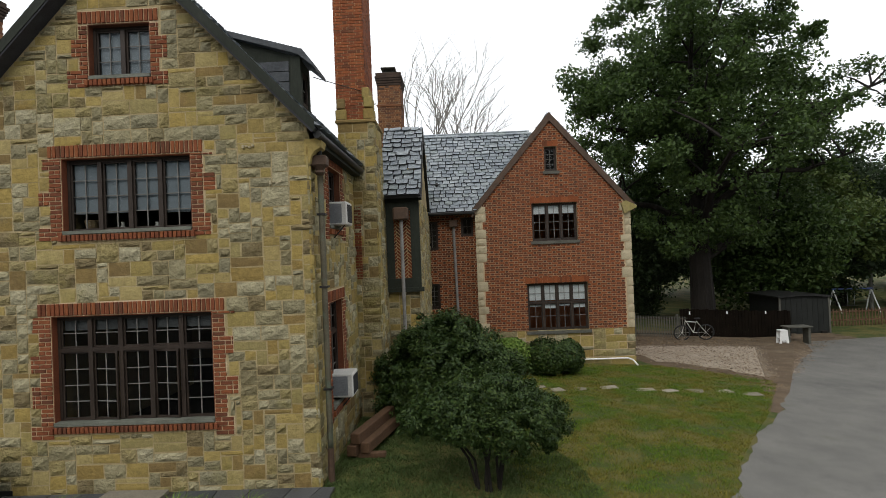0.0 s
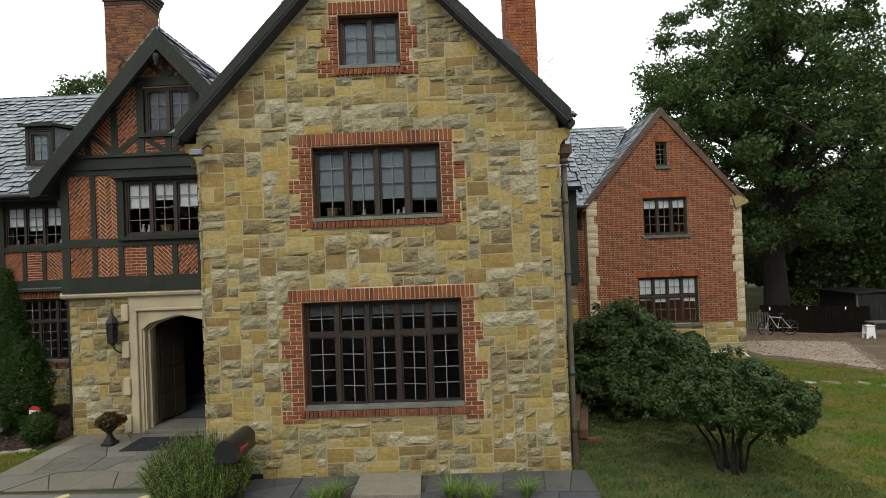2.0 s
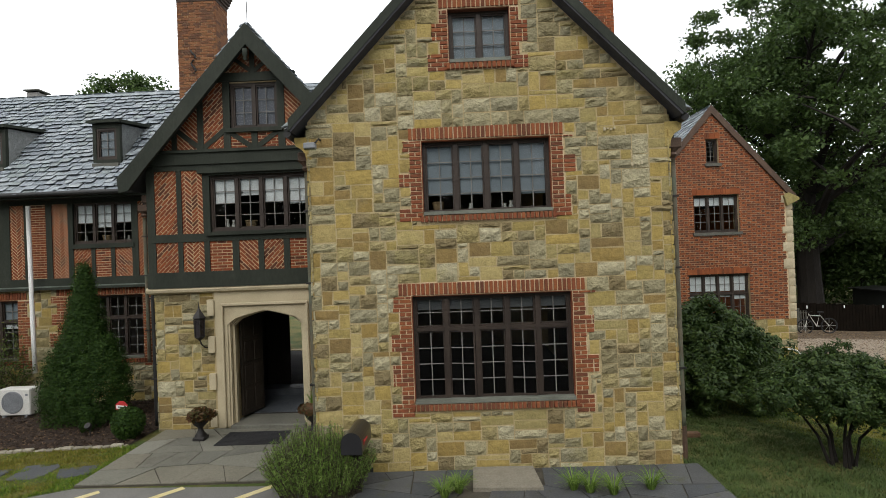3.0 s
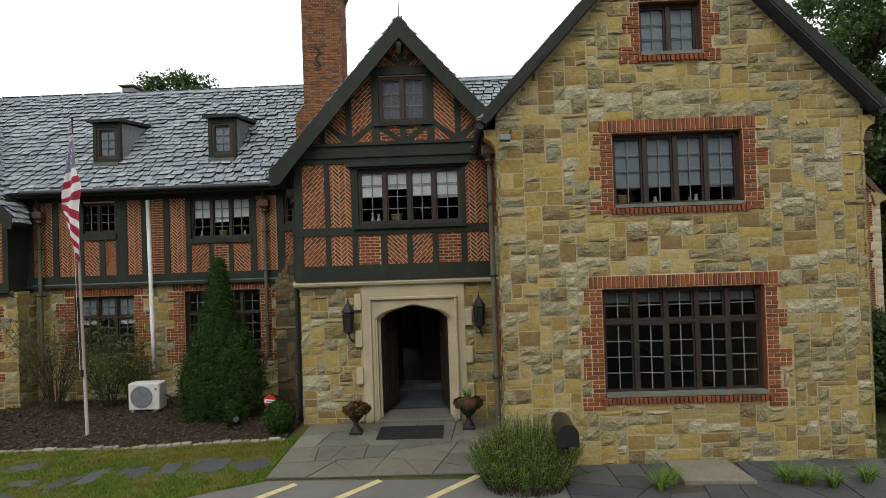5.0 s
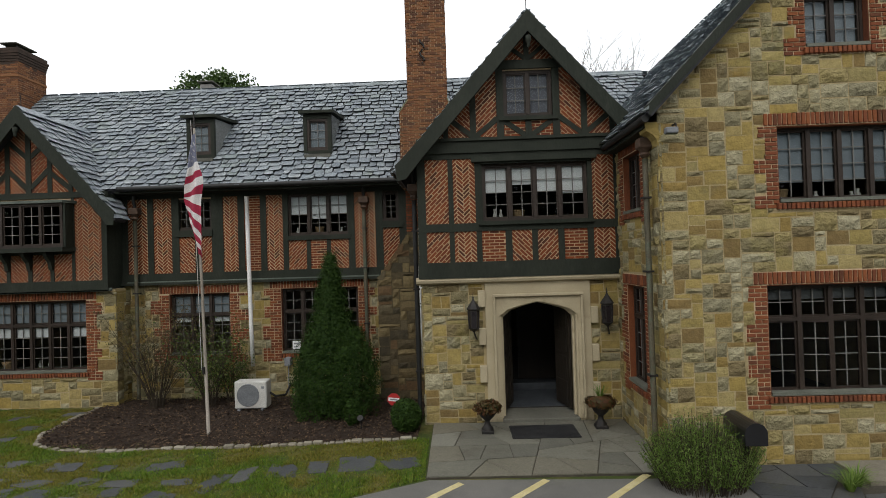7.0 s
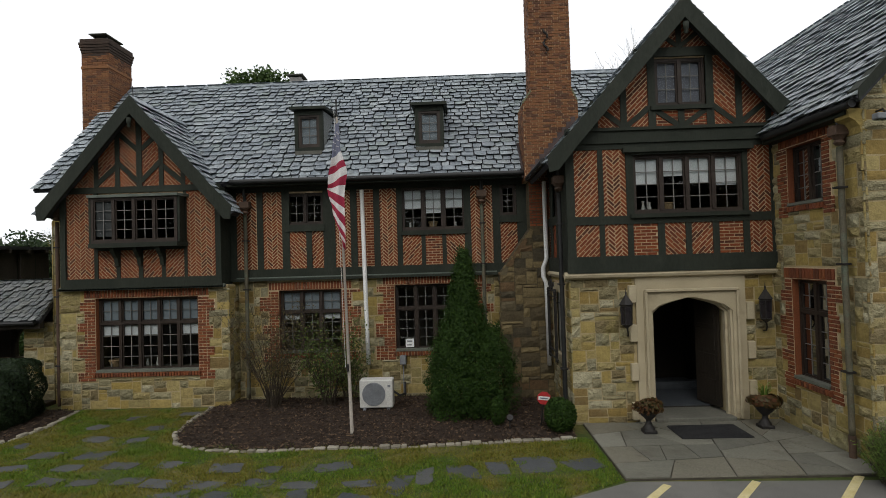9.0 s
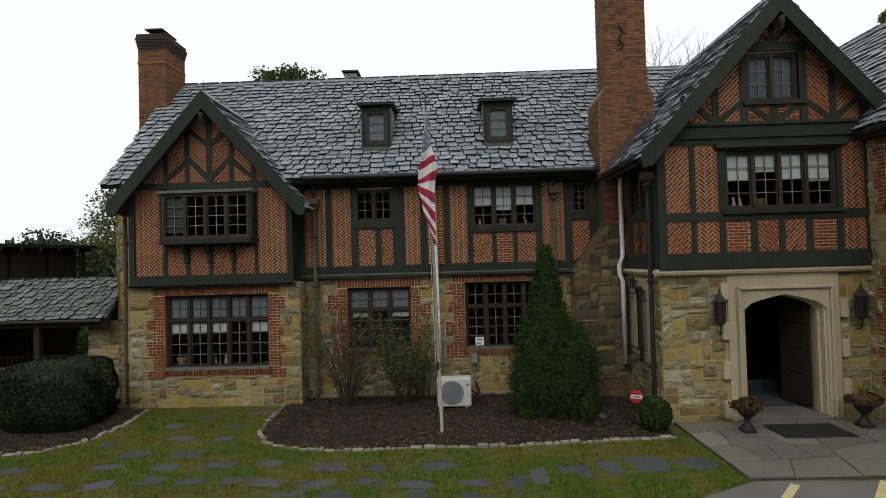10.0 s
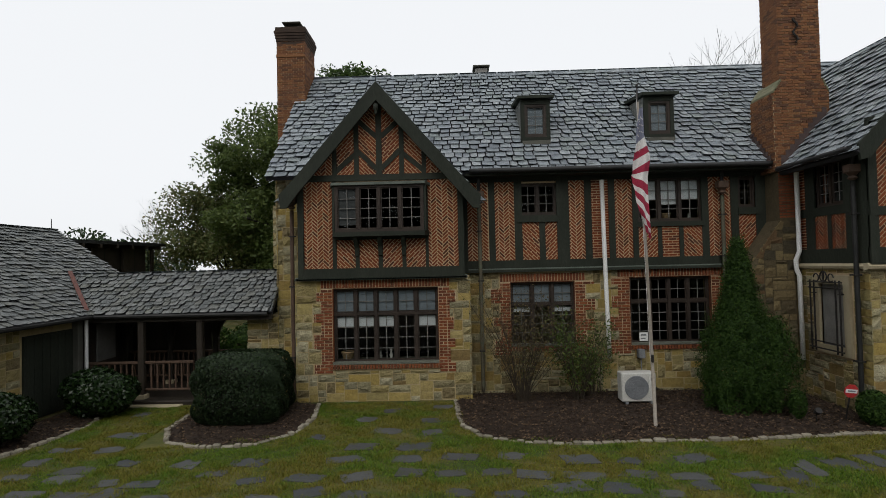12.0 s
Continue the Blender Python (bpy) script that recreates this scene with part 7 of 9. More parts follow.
dark = thing("dark_shrub", "large dark spreading shrub against the chimney", "shrub", at=(-0.3, 12.0, gz(-0.3)))
lumps, radii = [], []
for i in range(30):
    a, q = i * 2.4, math.sqrt((i + 0.5) / 30)
    lumps.append((-0.2 + 1.35 * q * math.cos(a), 11.8 + 0.95 * q * math.sin(a), 1.85 - 1.0 * q * q + rr.uniform(-0.2, 0.2)))
    radii.append((0.5 * rr.uniform(0.8, 1.2), 0.5, 0.46 * rr.uniform(0.8, 1.2)))
for i in range(14):
    a = i * 0.45
    lumps.append((-0.2 + 1.2 * math.cos(a), 11.8 + 0.95 * math.sin(a), 0.5 + 0.12 * (i % 3)))
    radii.append((0.48, 0.46, 0.42))
mb = MB()
for k in range(7):
    mb.tube([(-0.3 + 0.1 * math.cos(k), 11.9 + 0.1 * math.sin(k), 0.05), (-0.3 + 0.7 * math.cos(k), 11.9 + 0.5 * math.sin(k), 1.3)], 0.04, 6, 0.012)
part("branchwork", mb, M_bark, dark)
P, D = tufted(g0, lumps, radii, 24, 70, 0.13, floor=0.1)
leaf_mesh("foliage", P, 0.042, M_shrub, 6, parent=dark, normal=D, aspect=0.42)
for k, (x, y, rx, h) in enumerate(((1.5, 16.6, 0.75, 0.62), (2.55, 16.5, 0.8, 0.6), (3.2, 16.7, 0.6, 0.58))):
    shrub("low_shrub", ("low bright green shrub", "low dark green clipped shrub", "low dark green clipped shrub")[k] + " before the brick wing", x, y, gz(x), (rx, 0.7, h), 5200, 0.045, M_rosemary if k == 0 else M_shrub, seed=20 + k)

# conical evergreen by the window
cone = thing("conical_evergreen", "dense conical arborvitae with a lower second leader", "tree", at=(-13.6, 11.6, 0.25))
g1 = np.random.default_rng(8)
def spire(x, y, z, h, radii, tufts, per, g):
    """Upright sprays over a spire whose radius runs through radii from its foot to its tip."""
    t = g.random(tufts) ** 0.8
    ang = g.uniform(0, 2 * math.pi, tufts)
    rad = np.interp(t, np.linspace(0, 1, len(radii)), radii) * g.uniform(0.72, 1.1, tufts)
    C = np.stack([x + rad * np.cos(ang), y + rad * np.sin(ang), z + h * t], 1)
    D = np.stack([np.cos(ang), np.sin(ang), 0.4 + 0 * ang], 1)
    i = np.repeat(np.arange(tufts), per)
    e = g.normal(size=(len(i), 3)) * np.array([0.038, 0.038, 0.075])
    return C[i] + e + D[i] * (e[:, 2:3] * 0.35), D[i]


P1, D1 = spire(-13.62, 11.6, 0.25, 3.3, [0.5, 0.72, 0.78, 0.72, 0.6, 0.43, 0.3, 0.22, 0.14, 0.03], 1500, 32, g1)
P2, D2 = spire(-13.12, 11.42, 0.25, 1.75, [0.4, 0.5, 0.52, 0.46, 0.34, 0.12], 420, 32, g1)
P3, D3 = spire(-13.95, 11.4, 0.25, 1.45, [0.4, 0.46, 0.46, 0.4, 0.3, 0.1], 380, 32, g1)
leaf_mesh("foliage", np.concatenate([P1, P2, P3]), 0.03, M_cedar, 9, parent=cone, normal=np.concatenate([D1, D2, D3]), aspect=0.3)
part("trunk", MB().tube([(-13.62, 11.6, 0.1), (-13.62, 11.6, 2.6)], 0.07, 8, 0.02), M_bark, cone)
shrub("round_bush", "small clipped round evergreen bush in the bed", -11.95, 10.35, 0.25, (0.31, 0.3, 0.33), 5200, 0.024, M_cedar, seed=30, lump=0.1)
shrub("dwarf_conifer", "tiny pointed conifer in the mulch", -13.05, 10.75, 0.25, (0.16, 0.15, 0.3), 1400, 0.024, M_cedar, seed=31, lump=0.1)
# clipped hedge
hedge = thing("clipped_hedge", "box-shaped clipped dark green hedge", "hedge", at=(-23.6, 11.6, 0.25))
g2 = np.random.default_rng(11)
n = 38000
U = g2.uniform(-1, 1, (n, 3))
ax = g2.integers(0, 3, n)
sg = g2.choice([-1, 1], n)
U[np.arange(n), ax] = sg * g2.uniform(0.86, 1.03, n)
r4 = (np.abs(U) ** 5).sum(1) ** (1 / 5)
U = U / np.maximum(r4, 0.97)[:, None]
U[:, :2] *= (1 + 0.05 * np.sin(U[:, 2:3] * 7 + U[:, 1:2] * 9))
P = np.array([-23.72, 11.5, 0.9]) + U * np.array([0.86, 0.75, 0.68])
leaf_mesh("foliage", P, 0.026, M_yew, 12, parent=hedge, normal=U)
# Hidden box: blocks light that would pass through the thin leaf shell.
part("inner_growth", MB().cbox(-24.38, -23.06, 10.95, 12.05, 0.34, 1.4, 0.2), M_bark, hedge, "plain dark box hidden in the hedge to block light")
part("branchwork", MB().tube([(-24.1, 11.5, 0.2), (-24.0, 11.5, 0.9)], 0.05, 6).tube([(-23.2, 11.5, 0.2), (-23.3, 11.5, 0.9)], 0.05, 6), M_twig, hedge)
shrub("glossy_shrub", "loose glossy green shrub by the walkway", -26.95, 11.9, 0.25, (0.85, 0.7, 0.55), 9000, 0.04, M_gloss, seed=33)
shrub("glossy_shrub", "low dark shrub beside the low building", -27.5, 9.9, 0.25, (0.55, 0.7, 0.5), 6000, 0.04, M_gloss, seed=34)


# Added shrubs: they fill the walkway's openings, which are only dark.
for x, y in ((-27.3, 17.4), (-25.9, 17.8), (-24.5, 17.5)):
    shrub("dark_shrub", "evergreen shrub added behind the walkway to darken its openings", x, y, 0.22, (1.0, 0.8, 0.75), 4500, 0.05, M_cedar, seed=int(-x * 3))


M_russet = leaf("russet_leaves", [(0.08, 0.068, 0.027), (0.112, 0.085, 0.033), (0.072, 0.085, 0.024), (0.144, 0.102, 0.045)], 0.7, 0.2)


def twiggy(name, label, x, y, z, h, spread, n_stems, leaves, mat, seed, leaf_size=0.03):
    """An open shrub of thin arching stems with few leaves."""
    rr = random.Random(seed)
    ob = thing(name, label, "shrub", at=(x, y, z))
    mb, pts = MB(), []
    for i in range(n_stems):
        a, s = rr.uniform(0, 6.28), rr.uniform(0.3, 1.0) * spread
        hh = h * rr.uniform(0.6, 1.0)
        prev, line = (x + 0.12 * math.cos(a), y + 0.1 * math.sin(a), z - 0.02), []
        for k in range(6):
            t = k / 5
            p = (x + (0.1 + s * t ** 1.4) * math.cos(a) + rr.uniform(-0.03, 0.03), y + (0.1 + s * 0.7 * t ** 1.4) * math.sin(a) + rr.uniform(-0.03, 0.03), z - 0.02 + hh * t)
            line.append(p)
            if k > 1:
                for _ in range(leaves):
                    pts.append(tuple(c + rr.gauss(0, 0.11) for c in p))
                b = tuple(c + d for c, d in zip(p, (rr.uniform(-0.3, 0.3), rr.uniform(-0.2, 0.2), rr.uniform(0.1, 0.35))))
                mb.tube([p, b], 0.004, 3, 0.0015, cap=False)
                for _ in range(2):
                    e = tuple(c + d for c, d in zip(b, (rr.uniform(-0.2, 0.2), rr.uniform(-0.15, 0.15), rr.uniform(-0.05, 0.2))))
                    mb.tube([b, e], 0.0025, 3, 0.001, cap=False)
                    pts.append(e)
                for _ in range(leaves // 2):
                    pts.append(tuple(c + rr.gauss(0, 0.07) for c in b))
        mb.tube(line, 0.009, 4, 0.003, cap=False)
    part("branchwork", mb, M_twig, ob, "thin arching brown stems")
    leaf_mesh("foliage", pts, leaf_size, mat, seed, parent=ob)
    return ob


M_leafy = leaf("rose_leaves", [(0.055, 0.095, 0.018), (0.085, 0.135, 0.026), (0.040, 0.070, 0.015), (0.150, 0.175, 0.045)], 0.6, 0.3)
twiggy("bare_shrub", "half-bare arching shrub against the stone wall", -17.95, 12.45, 0.25, 2.3, 1.25, 48, 9, M_russet, 51, 0.024)
twiggy("leafy_shrub", "loose green shrub with a few yellow leaves", -16.7, 12.5, 0.25, 1.8, 1.0, 36, 9, M_leafy, 52, 0.03)
twiggy("leafy_shrub", "thin green rose bush beside the heat pump", -16.3, 12.8, 0.25, 1.3, 0.5, 16, 12, M_leafy, 53, 0.03)

# rosemary by the mailbox: upright needles
ros = thing("rosemary_bush", "upright feathery rosemary bush beside the mailbox", "shrub", at=(-7.55, 7.75, 0.22))
rr = random.Random(61)
mb, pts, nrm = MB(), [], []
for i in range(640):
    a, q = rr.uniform(0, 6.28), rr.random() ** 0.5
    bx, by = -7.55 + 0.55 * q * math.cos(a), 7.75 + 0.4 * q * math.sin(a)
    hh = (1.0 - 0.45 * q * q) * rr.uniform(0.7, 1.08)
    tx, ty = bx + 0.28 * q * math.cos(a) + rr.uniform(-0.06, 0.06), by + 0.2 * q * math.sin(a) + rr.uniform(-0.06, 0.06)
    mb.tube([(bx, by, 0.2), ((bx + tx) / 2, (by + ty) / 2, 0.25 + hh * 0.5), (tx, ty, 0.22 + hh)], 0.005, 4, 0.002, cap=False)
    for k in range(36):
        t = rr.uniform(0.25, 1.02)
        pts.append((bx + (tx - bx) * t + rr.gauss(0, 0.014), by + (ty - by) * t + rr.gauss(0, 0.014), 0.22 + hh * t + rr.gauss(0, 0.012)))
part("branchwork", mb, M_twig, ros)
leaf_mesh("foliage", pts, 0.024, M_rosemary, 62, parent=ros, aspect=0.16)


def tuft(x, y, h, n, seed, mat, label, name="grass_tuft", spread=0.3, z=None):
    """A clump of long arching blades."""
    rr = random.Random(seed)
    mb = MB()
    z = gz(x) if z is None else z
    for i in range(n):
        a, L, w = rr.uniform(0, 6.28), h * rr.uniform(0.7, 1.25), rr.uniform(0.006, 0.011)
        s = spread * rr.uniform(0.4, 1.1)
        c, d = math.cos(a), math.sin(a)
        rows = [(x + c * (0.03 + s * t ** 1.6), y + d * (0.03 + s * t ** 1.6), z + L * (t - 0.45 * t ** 2.6)) for t in (0, 0.35, 0.7, 1.0)]
        vs = []
        for k, (px, py, pz) in enumerate(rows):
            ww = w * (1 - 0.85 * k / 3)
            vs += [(px - d * ww, py + c * ww, pz), (px + d * ww, py - c * ww, pz)]
        mb.add(vs, [(0, 1, 3, 2), (2, 3, 5, 4), (4, 5, 7, 6)])
    return tagged(part(name, mb, mat), label, "grass")


for k, (x, y) in enumerate(((-5.75, 7.45), (-5.55, 7.6), (-3.75, 7.5), (-3.45, 7.42), (-3.95, 7.6), (-2.9, 7.55))):
    tagged(tuft(x, y, 0.42, 90, 70 + k, M_rosemary, "arching green daylily tuft at the wall foot"), group="tufts at the wall foot")

# lawn blades
g3 = np.random.default_rng(15)


def lawn(pts, n, h, seed, keepout=(), mat=None, label="short patchy grass between the stepping stones"):
    g = np.random.default_rng(seed)
    x0, x1 = min(p[0] for p in pts), max(p[0] for p in pts)
    y0, y1 = min(p[1] for p in pts), max(p[1] for p in pts)
    P = np.stack([g.uniform(x0, x1, n), g.uniform(y0, y1, n)], 1)
    ins = np.zeros(n, bool)
    for (ax, ay), (bx, by) in zip(pts, pts[1:] + pts[:1]):
        if ay != by:
            cross = ((ay > P[:, 1]) != (by > P[:, 1])) & (P[:, 0] < (bx - ax) * (P[:, 1] - ay) / (by - ay) + ax)
            ins ^= cross
    P = P[ins]
    for x, y, w, d in keepout:
        P = P[(np.abs(P[:, 0] - x) > w * 0.31 + 0.06 * np.sin(P[:, 1] * 21 + x * 9)) | (np.abs(P[:, 1] - y) > d * 0.29 + 0.06 * np.sin(P[:, 0] * 19 + y * 7))]
    patch = np.sin(P[:, 0] * 1.9 + np.sin(P[:, 1] * 2.3)) * np.sin(P[:, 1] * 2.7 + np.sin(P[:, 0] * 1.3)) + g.normal(size=len(P)) * 0.5
    P = P[patch > -0.75]
    m = len(P)
    z = 0.22 - 0.065 * (np.clip(P[:, 0], -2, 14) + 2)
    a = g.uniform(0, 2 * math.pi, m)
    L = h * g.uniform(0.5, 1.4, m) * (1.1 + 0.7 * np.sin(P[:, 0] * 6.1 + 2 * np.sin(P[:, 1] * 4.3)) * np.sin(P[:, 1] * 7.7 + np.sin(P[:, 0] * 5.2)))
    w = 0.007
    tip = np.stack([P[:, 0] + L * 0.6 * np.cos(a), P[:, 1] + L * 0.6 * np.sin(a), z + L * 0.85], 1)
    b0 = np.stack([P[:, 0] - w * np.sin(a), P[:, 1] + w * np.cos(a), z], 1)
    b1 = np.stack([P[:, 0] + w * np.sin(a), P[:, 1] - w * np.cos(a), z], 1)
    V = np.stack([b0, b1, tip], 1).reshape(-1, 3)
    me = bpy.data.meshes.new("lawn_grass")
    me.vertices.add(3 * m)
    me.vertices.foreach_set("co", V.ravel())
    me.loops.add(3 * m)
    me.loops.foreach_set("vertex_index", np.arange(3 * m, dtype=np.int32))
    me.polygons.add(m)
    me.polygons.foreach_set("loop_start", np.arange(0, 3 * m, 3, dtype=np.int32))
    me.update(calc_edges=True)
    me.materials.append(mat or M_grass)
    return tagged(new("lawn_grass", me), label, "grass", kind="stuff")


lawn([(-26.9, 6.1), (-22, 6.3), (-17, 6.7), (-14.2, 7.1), (-12.7, 7.5), (-11.47, 8.15), (-11.5, 9.95), (-19.0, 10.0), (-19.5, 12.6), (-22.4, 12.6), (-22.4, 10.4), (-25, 9.7), (-25.2, 12.6), (-26.8, 12.4)], 430000, 0.032, 81, STEPS)
lawn([(1.2, 5.6), (3.0, 5.9), (4.8, 9.8), (5.85, 11.3), (7.35, 13.3), (9.3, 16.4), (8.6, 17.3), (6.6, 18.4), (6.0, 18.3), (1.0, 18.2), (-0.7, 15), (-0.2, 12), (0.9, 9.4)], 330000, 0.032, 82, label="short straw-flecked grass of the side lawn")
# Greener grass by the wall; shade of house and shrub is in its colour.
M_shadegrass = leaf("wall_shade_grass", [(0.045, 0.085, 0.018), (0.068, 0.112, 0.024), (0.035, 0.064, 0.016), (0.092, 0.115, 0.032)], 0.6, 0.2, 2.5, 0.5)
lawn([(-2.0, 5.5), (1.6, 5.6), (2.3, 7.6), (2.0, 9.6), (1.2, 11.6), (0.2, 13.5), (-0.7, 15), (-1.5, 12), (-2.08, 11.8), (-2.08, 8.4), (-1.95, 8.3)], 185000, 0.036, 83, mat=M_shadegrass, label="green grass by the wall, darkened for house and shrub shade")

# ---- things about the place ----
M_red = surf("flag_red", (0.26, 0.018, 0.045), (0.36, 0.028, 0.062), 0.8, 3.0, 0.1, 60.0)
M_cloth = surf("flag_white", (0.60, 0.58, 0.56), (0.72, 0.70, 0.68), 0.8, 3.0, 0.1, 60.0)
M_blue = surf("flag_blue", (0.12, 0.13, 0.19), (0.20, 0.21, 0.27), 0.8, 8.0, 0.1, 60.0)
M_pole = surf("painted_pole", (0.21, 0.185, 0.15), (0.31, 0.275, 0.23), 0.5, 2.0, 0.05, 40.0)
M_plastic = surf("off_white_metal", (0.50, 0.49, 0.45), (0.60, 0.59, 0.55), 0.5, 1.5, 0.05, 50.0, stain=((0.40, 0.38, 0.32), 2.0, 0.62, 0.4))
M_grey = surf("grey_grille", (0.16, 0.17, 0.18), (0.24, 0.25, 0.26), 0.6, 4.0, 0.1, 50.0)
M_rubber = surf("black_rubber", (0.015, 0.015, 0.016), (0.03, 0.03, 0.03), 0.9, 3.0, 0.5, 120.0)
M_petal = leaf("wilted_leaves", [(0.11, 0.055, 0.02), (0.08, 0.05, 0.02), (0.13, 0.05, 0.025), (0.06, 0.06, 0.02)])
M_oldwood = surf("reddish_old_timber", (0.0723, 0.0399, 0.022), (0.128, 0.0714, 0.0385), 0.7, 3.0, 0.4, 30.0, stretch=(1, 0.2, 1))
M_signred = surf("sign_red", (0.42, 0.03, 0.03), (0.52, 0.05, 0.05), 0.5, 3.0, 0.0, 40.0)
M_wicker = surf("wicker", (0.22, 0.15, 0.08), (0.32, 0.22, 0.12), 0.8, 8.0, 0.5, 90.0)

# flag pole with a hanging flag
px, py = -15.90, 10.45
pole = thing("flag_pole", "pale painted flagpole standing in the mulch bed", "flagpole", at=(px, py, 0.25))
part("shaft", MB().tube([(px + 0.1, py, 0.15), (px + 0.04, py, 3.0), (px - 0.04, py, 6.2)], 0.034, 12, 0.021), M_pole, pole, smooth=True)
part("tip", MB().tube([(px - 0.04, py, 6.18), (px - 0.045, py, 6.5)], 0.016, 8, 0.012), M_iron, pole, "dark iron tip")
part("truck", MB().lathe([(0.01, 0), (0.022, 0.01), (0.022, 0.03), (0.005, 0.05)], px - 0.045, py, 6.49, 10), M_iron, pole)
part("halyard", MB().tube([(px - 0.08, py - 0.05, 6.35), (px + 0.02, py - 0.05, 1.5)], 0.004, 4), M_cloth, pole, "thin white halyard")
part("cleat", MB().cbox(px + 0.04, px + 0.08, py - 0.09, py - 0.03, 1.42, 1.56, 0.01), M_iron, pole)
flag = thing("flag", "striped flag hanging in folds from the pole", "flag", at=(px, py, 4.8))
nu, nv = 25, 72


def hang(v, stops):
    """Smooth value at v between (v, value) stops."""
    for (a, p), (b, q) in zip(stops, stops[1:]):
        if v <= b:
            t = (v - a) / (b - a)
            return p + (q - p) * t * t * (3 - 2 * t)
    return stops[-1][1]


LEFT = ((0, -0.05), (0.2, -0.12), (0.44, -0.21), (0.56, -0.23), (0.78, -0.15), (1, 0.02))
RIGHT = ((0, 0.02), (0.2, 0.03), (0.44, 0.14), (0.56, 0.08), (0.78, 0.09), (1, 0.09))
TILT = ((0, 0.04), (0.3, 0.15), (0.45, 0.20), (0.6, -0.22), (0.8, -0.40), (1, -0.14))
grid = {}
for i in range(nu):
    for j in range(nv):
        u, v = i / (nu - 1), j / (nv - 1)
        lo, hi = hang(v, LEFT), hang(v, RIGHT)
        x = px + lo + (hi - lo) * u
        y = py - 0.085 - 0.04 * math.sin(u * 8.5 + v * 5) * min(1, v * 3)
        z = 6.06 - 2.34 * v + hang(v, TILT) * (u - 0.5)
        grid[i, j] = (x, y, z)
bands = {}
for i in range(nu - 1):
    for j in range(nv - 1):
        c = j / (nv - 1)
        k = int((c - 0.25) / 0.0625) if c >= 0.25 else 0
        key = ("canton", 0) if c < 0.25 else ("red_stripe" if k % 2 else "white_stripe", k)
        bands.setdefault(key, MB()).add([grid[i, j], grid[i + 1, j], grid[i + 1, j + 1], grid[i, j + 1]], [(0, 1, 2, 3)])
for (nm, k), mbx in bands.items():
    piece = part(nm, mbx.weld(), {"canton": M_blue, "red_stripe": M_red, "white_stripe": M_cloth}[nm], flag, smooth=True)
    if nm == "canton":
        for i in range(4, 22, 4):
            for j in range(5 + i % 3, 17, 4):
                c = Vector(grid[i, j]) + Vector((0, -0.006, 0))
                part("star", MB().add([c + Vector((0.014 * math.cos(a * math.pi / 5 + math.pi / 2) * (1 if a % 2 == 0 else 0.45), 0, 0.014 * math.sin(a * math.pi / 5 + math.pi / 2) * (1 if a % 2 == 0 else 0.45))) for a in range(10)], [tuple(range(10))]), M_cloth, piece)

# heat pump
x0, x1, y0, y1, z0, z1 = -15.93, -15.21, 11.98, 12.29, 0.30, 0.90
hp = thing("heat_pump", "off-white outdoor heat pump unit with a round fan grille", "air conditioner", at=(-15.57, 12.13, 0.26))
part("case", MB().cbox(x0, x1, y0, y1, z0, z1, 0.02), M_plastic, hp)
part("fan_ring", MB().lathe([(0.25, 0), (0.25, 0.012), (0.235, 0.02), (0.235, 0.0)], 0, 0, 0, 28), M_grey, hp).matrix_basis = pose(x0 + 0.31, y0 - 0.002, z0 + 0.3, 90)
part("fan_recess", MB().lathe([(0.235, 0.0), (0.235, 0.006)], 0, 0, 0, 28), M_grey, hp, "dark fan opening").matrix_basis = pose(x0 + 0.31, y0 - 0.001, z0 + 0.3, 90)
for rad in (0.05, 0.1, 0.15, 0.2):
    ring = [(x0 + 0.31 + rad * math.cos(a * math.pi / 12), y0 - 0.016, z0 + 0.3 + rad * math.sin(a * math.pi / 12)) for a in range(25)]
    part("grille_ring", MB().tube(ring, 0.004, 4, cap=False), M_grey, hp)
for a in range(8):
    c, s = math.cos(a * math.pi / 4), math.sin(a * math.pi / 4)
    part("grille_spoke", MB().tube([(x0 + 0.31, y0 - 0.014, z0 + 0.3), (x0 + 0.31 + 0.24 * c, y0 - 0.014, z0 + 0.3 + 0.24 * s)], 0.004, 4), M_grey, hp)
part("side_panel", MB().cbox(x1 - 0.16, x1 - 0.012, y0 - 0.006, y0 + 0.01, z0 + 0.02, z1 - 0.02, 0.004), M_plastic, hp)
part("badge", MB().box(x1 - 0.11, x1 - 0.05, y0 - 0.009, y0 - 0.005, z1 - 0.16, z1 - 0.11), M_grey, hp)
for x in (x0 + 0.1, x1 - 0.1):
    part("foot", MB().box(x - 0.03, x + 0.03, y0 - 0.02, y1 + 0.02, 0.26, z0 + 0.002), M_grey, hp)
part("pipe", MB().tube([(x1, 12.2, 0.6), (x1 + 0.12, 12.24, 0.5), (x1 + 0.2, 12.7, 0.42), (x1 + 0.15, 13.25, 0.55)], 0.025, 8), M_rubber, hp, "black insulated pipes")
box = thing("junction_box", "small grey electrical box on the stone wall", "electrical box", at=(-15.1, 13.2, 1.1))
part("case", MB().cbox(-15.16, -15.02, 13.1, 13.3, 1.0, 1.2, 0.008), M_grey, box)
part("conduit", MB().tube([(-15.09, 13.2, 1.02), (-15.09, 13.18, 0.3)], 0.014, 6), M_grey, box)

# round red sign on a stake in the bed
sg = thing("warning_sign", "small red octagonal sign with a white band on a stake", "sign", at=(-12.2, 10.55, 0.25))
oc = [(0.13 * math.cos(math.pi / 8 + k * math.pi / 4), 0.13 * math.sin(math.pi / 8 + k * math.pi / 4)) for k in range(8)]
m = pose(-12.2, 10.55, 0.8, 8, 6, 0)
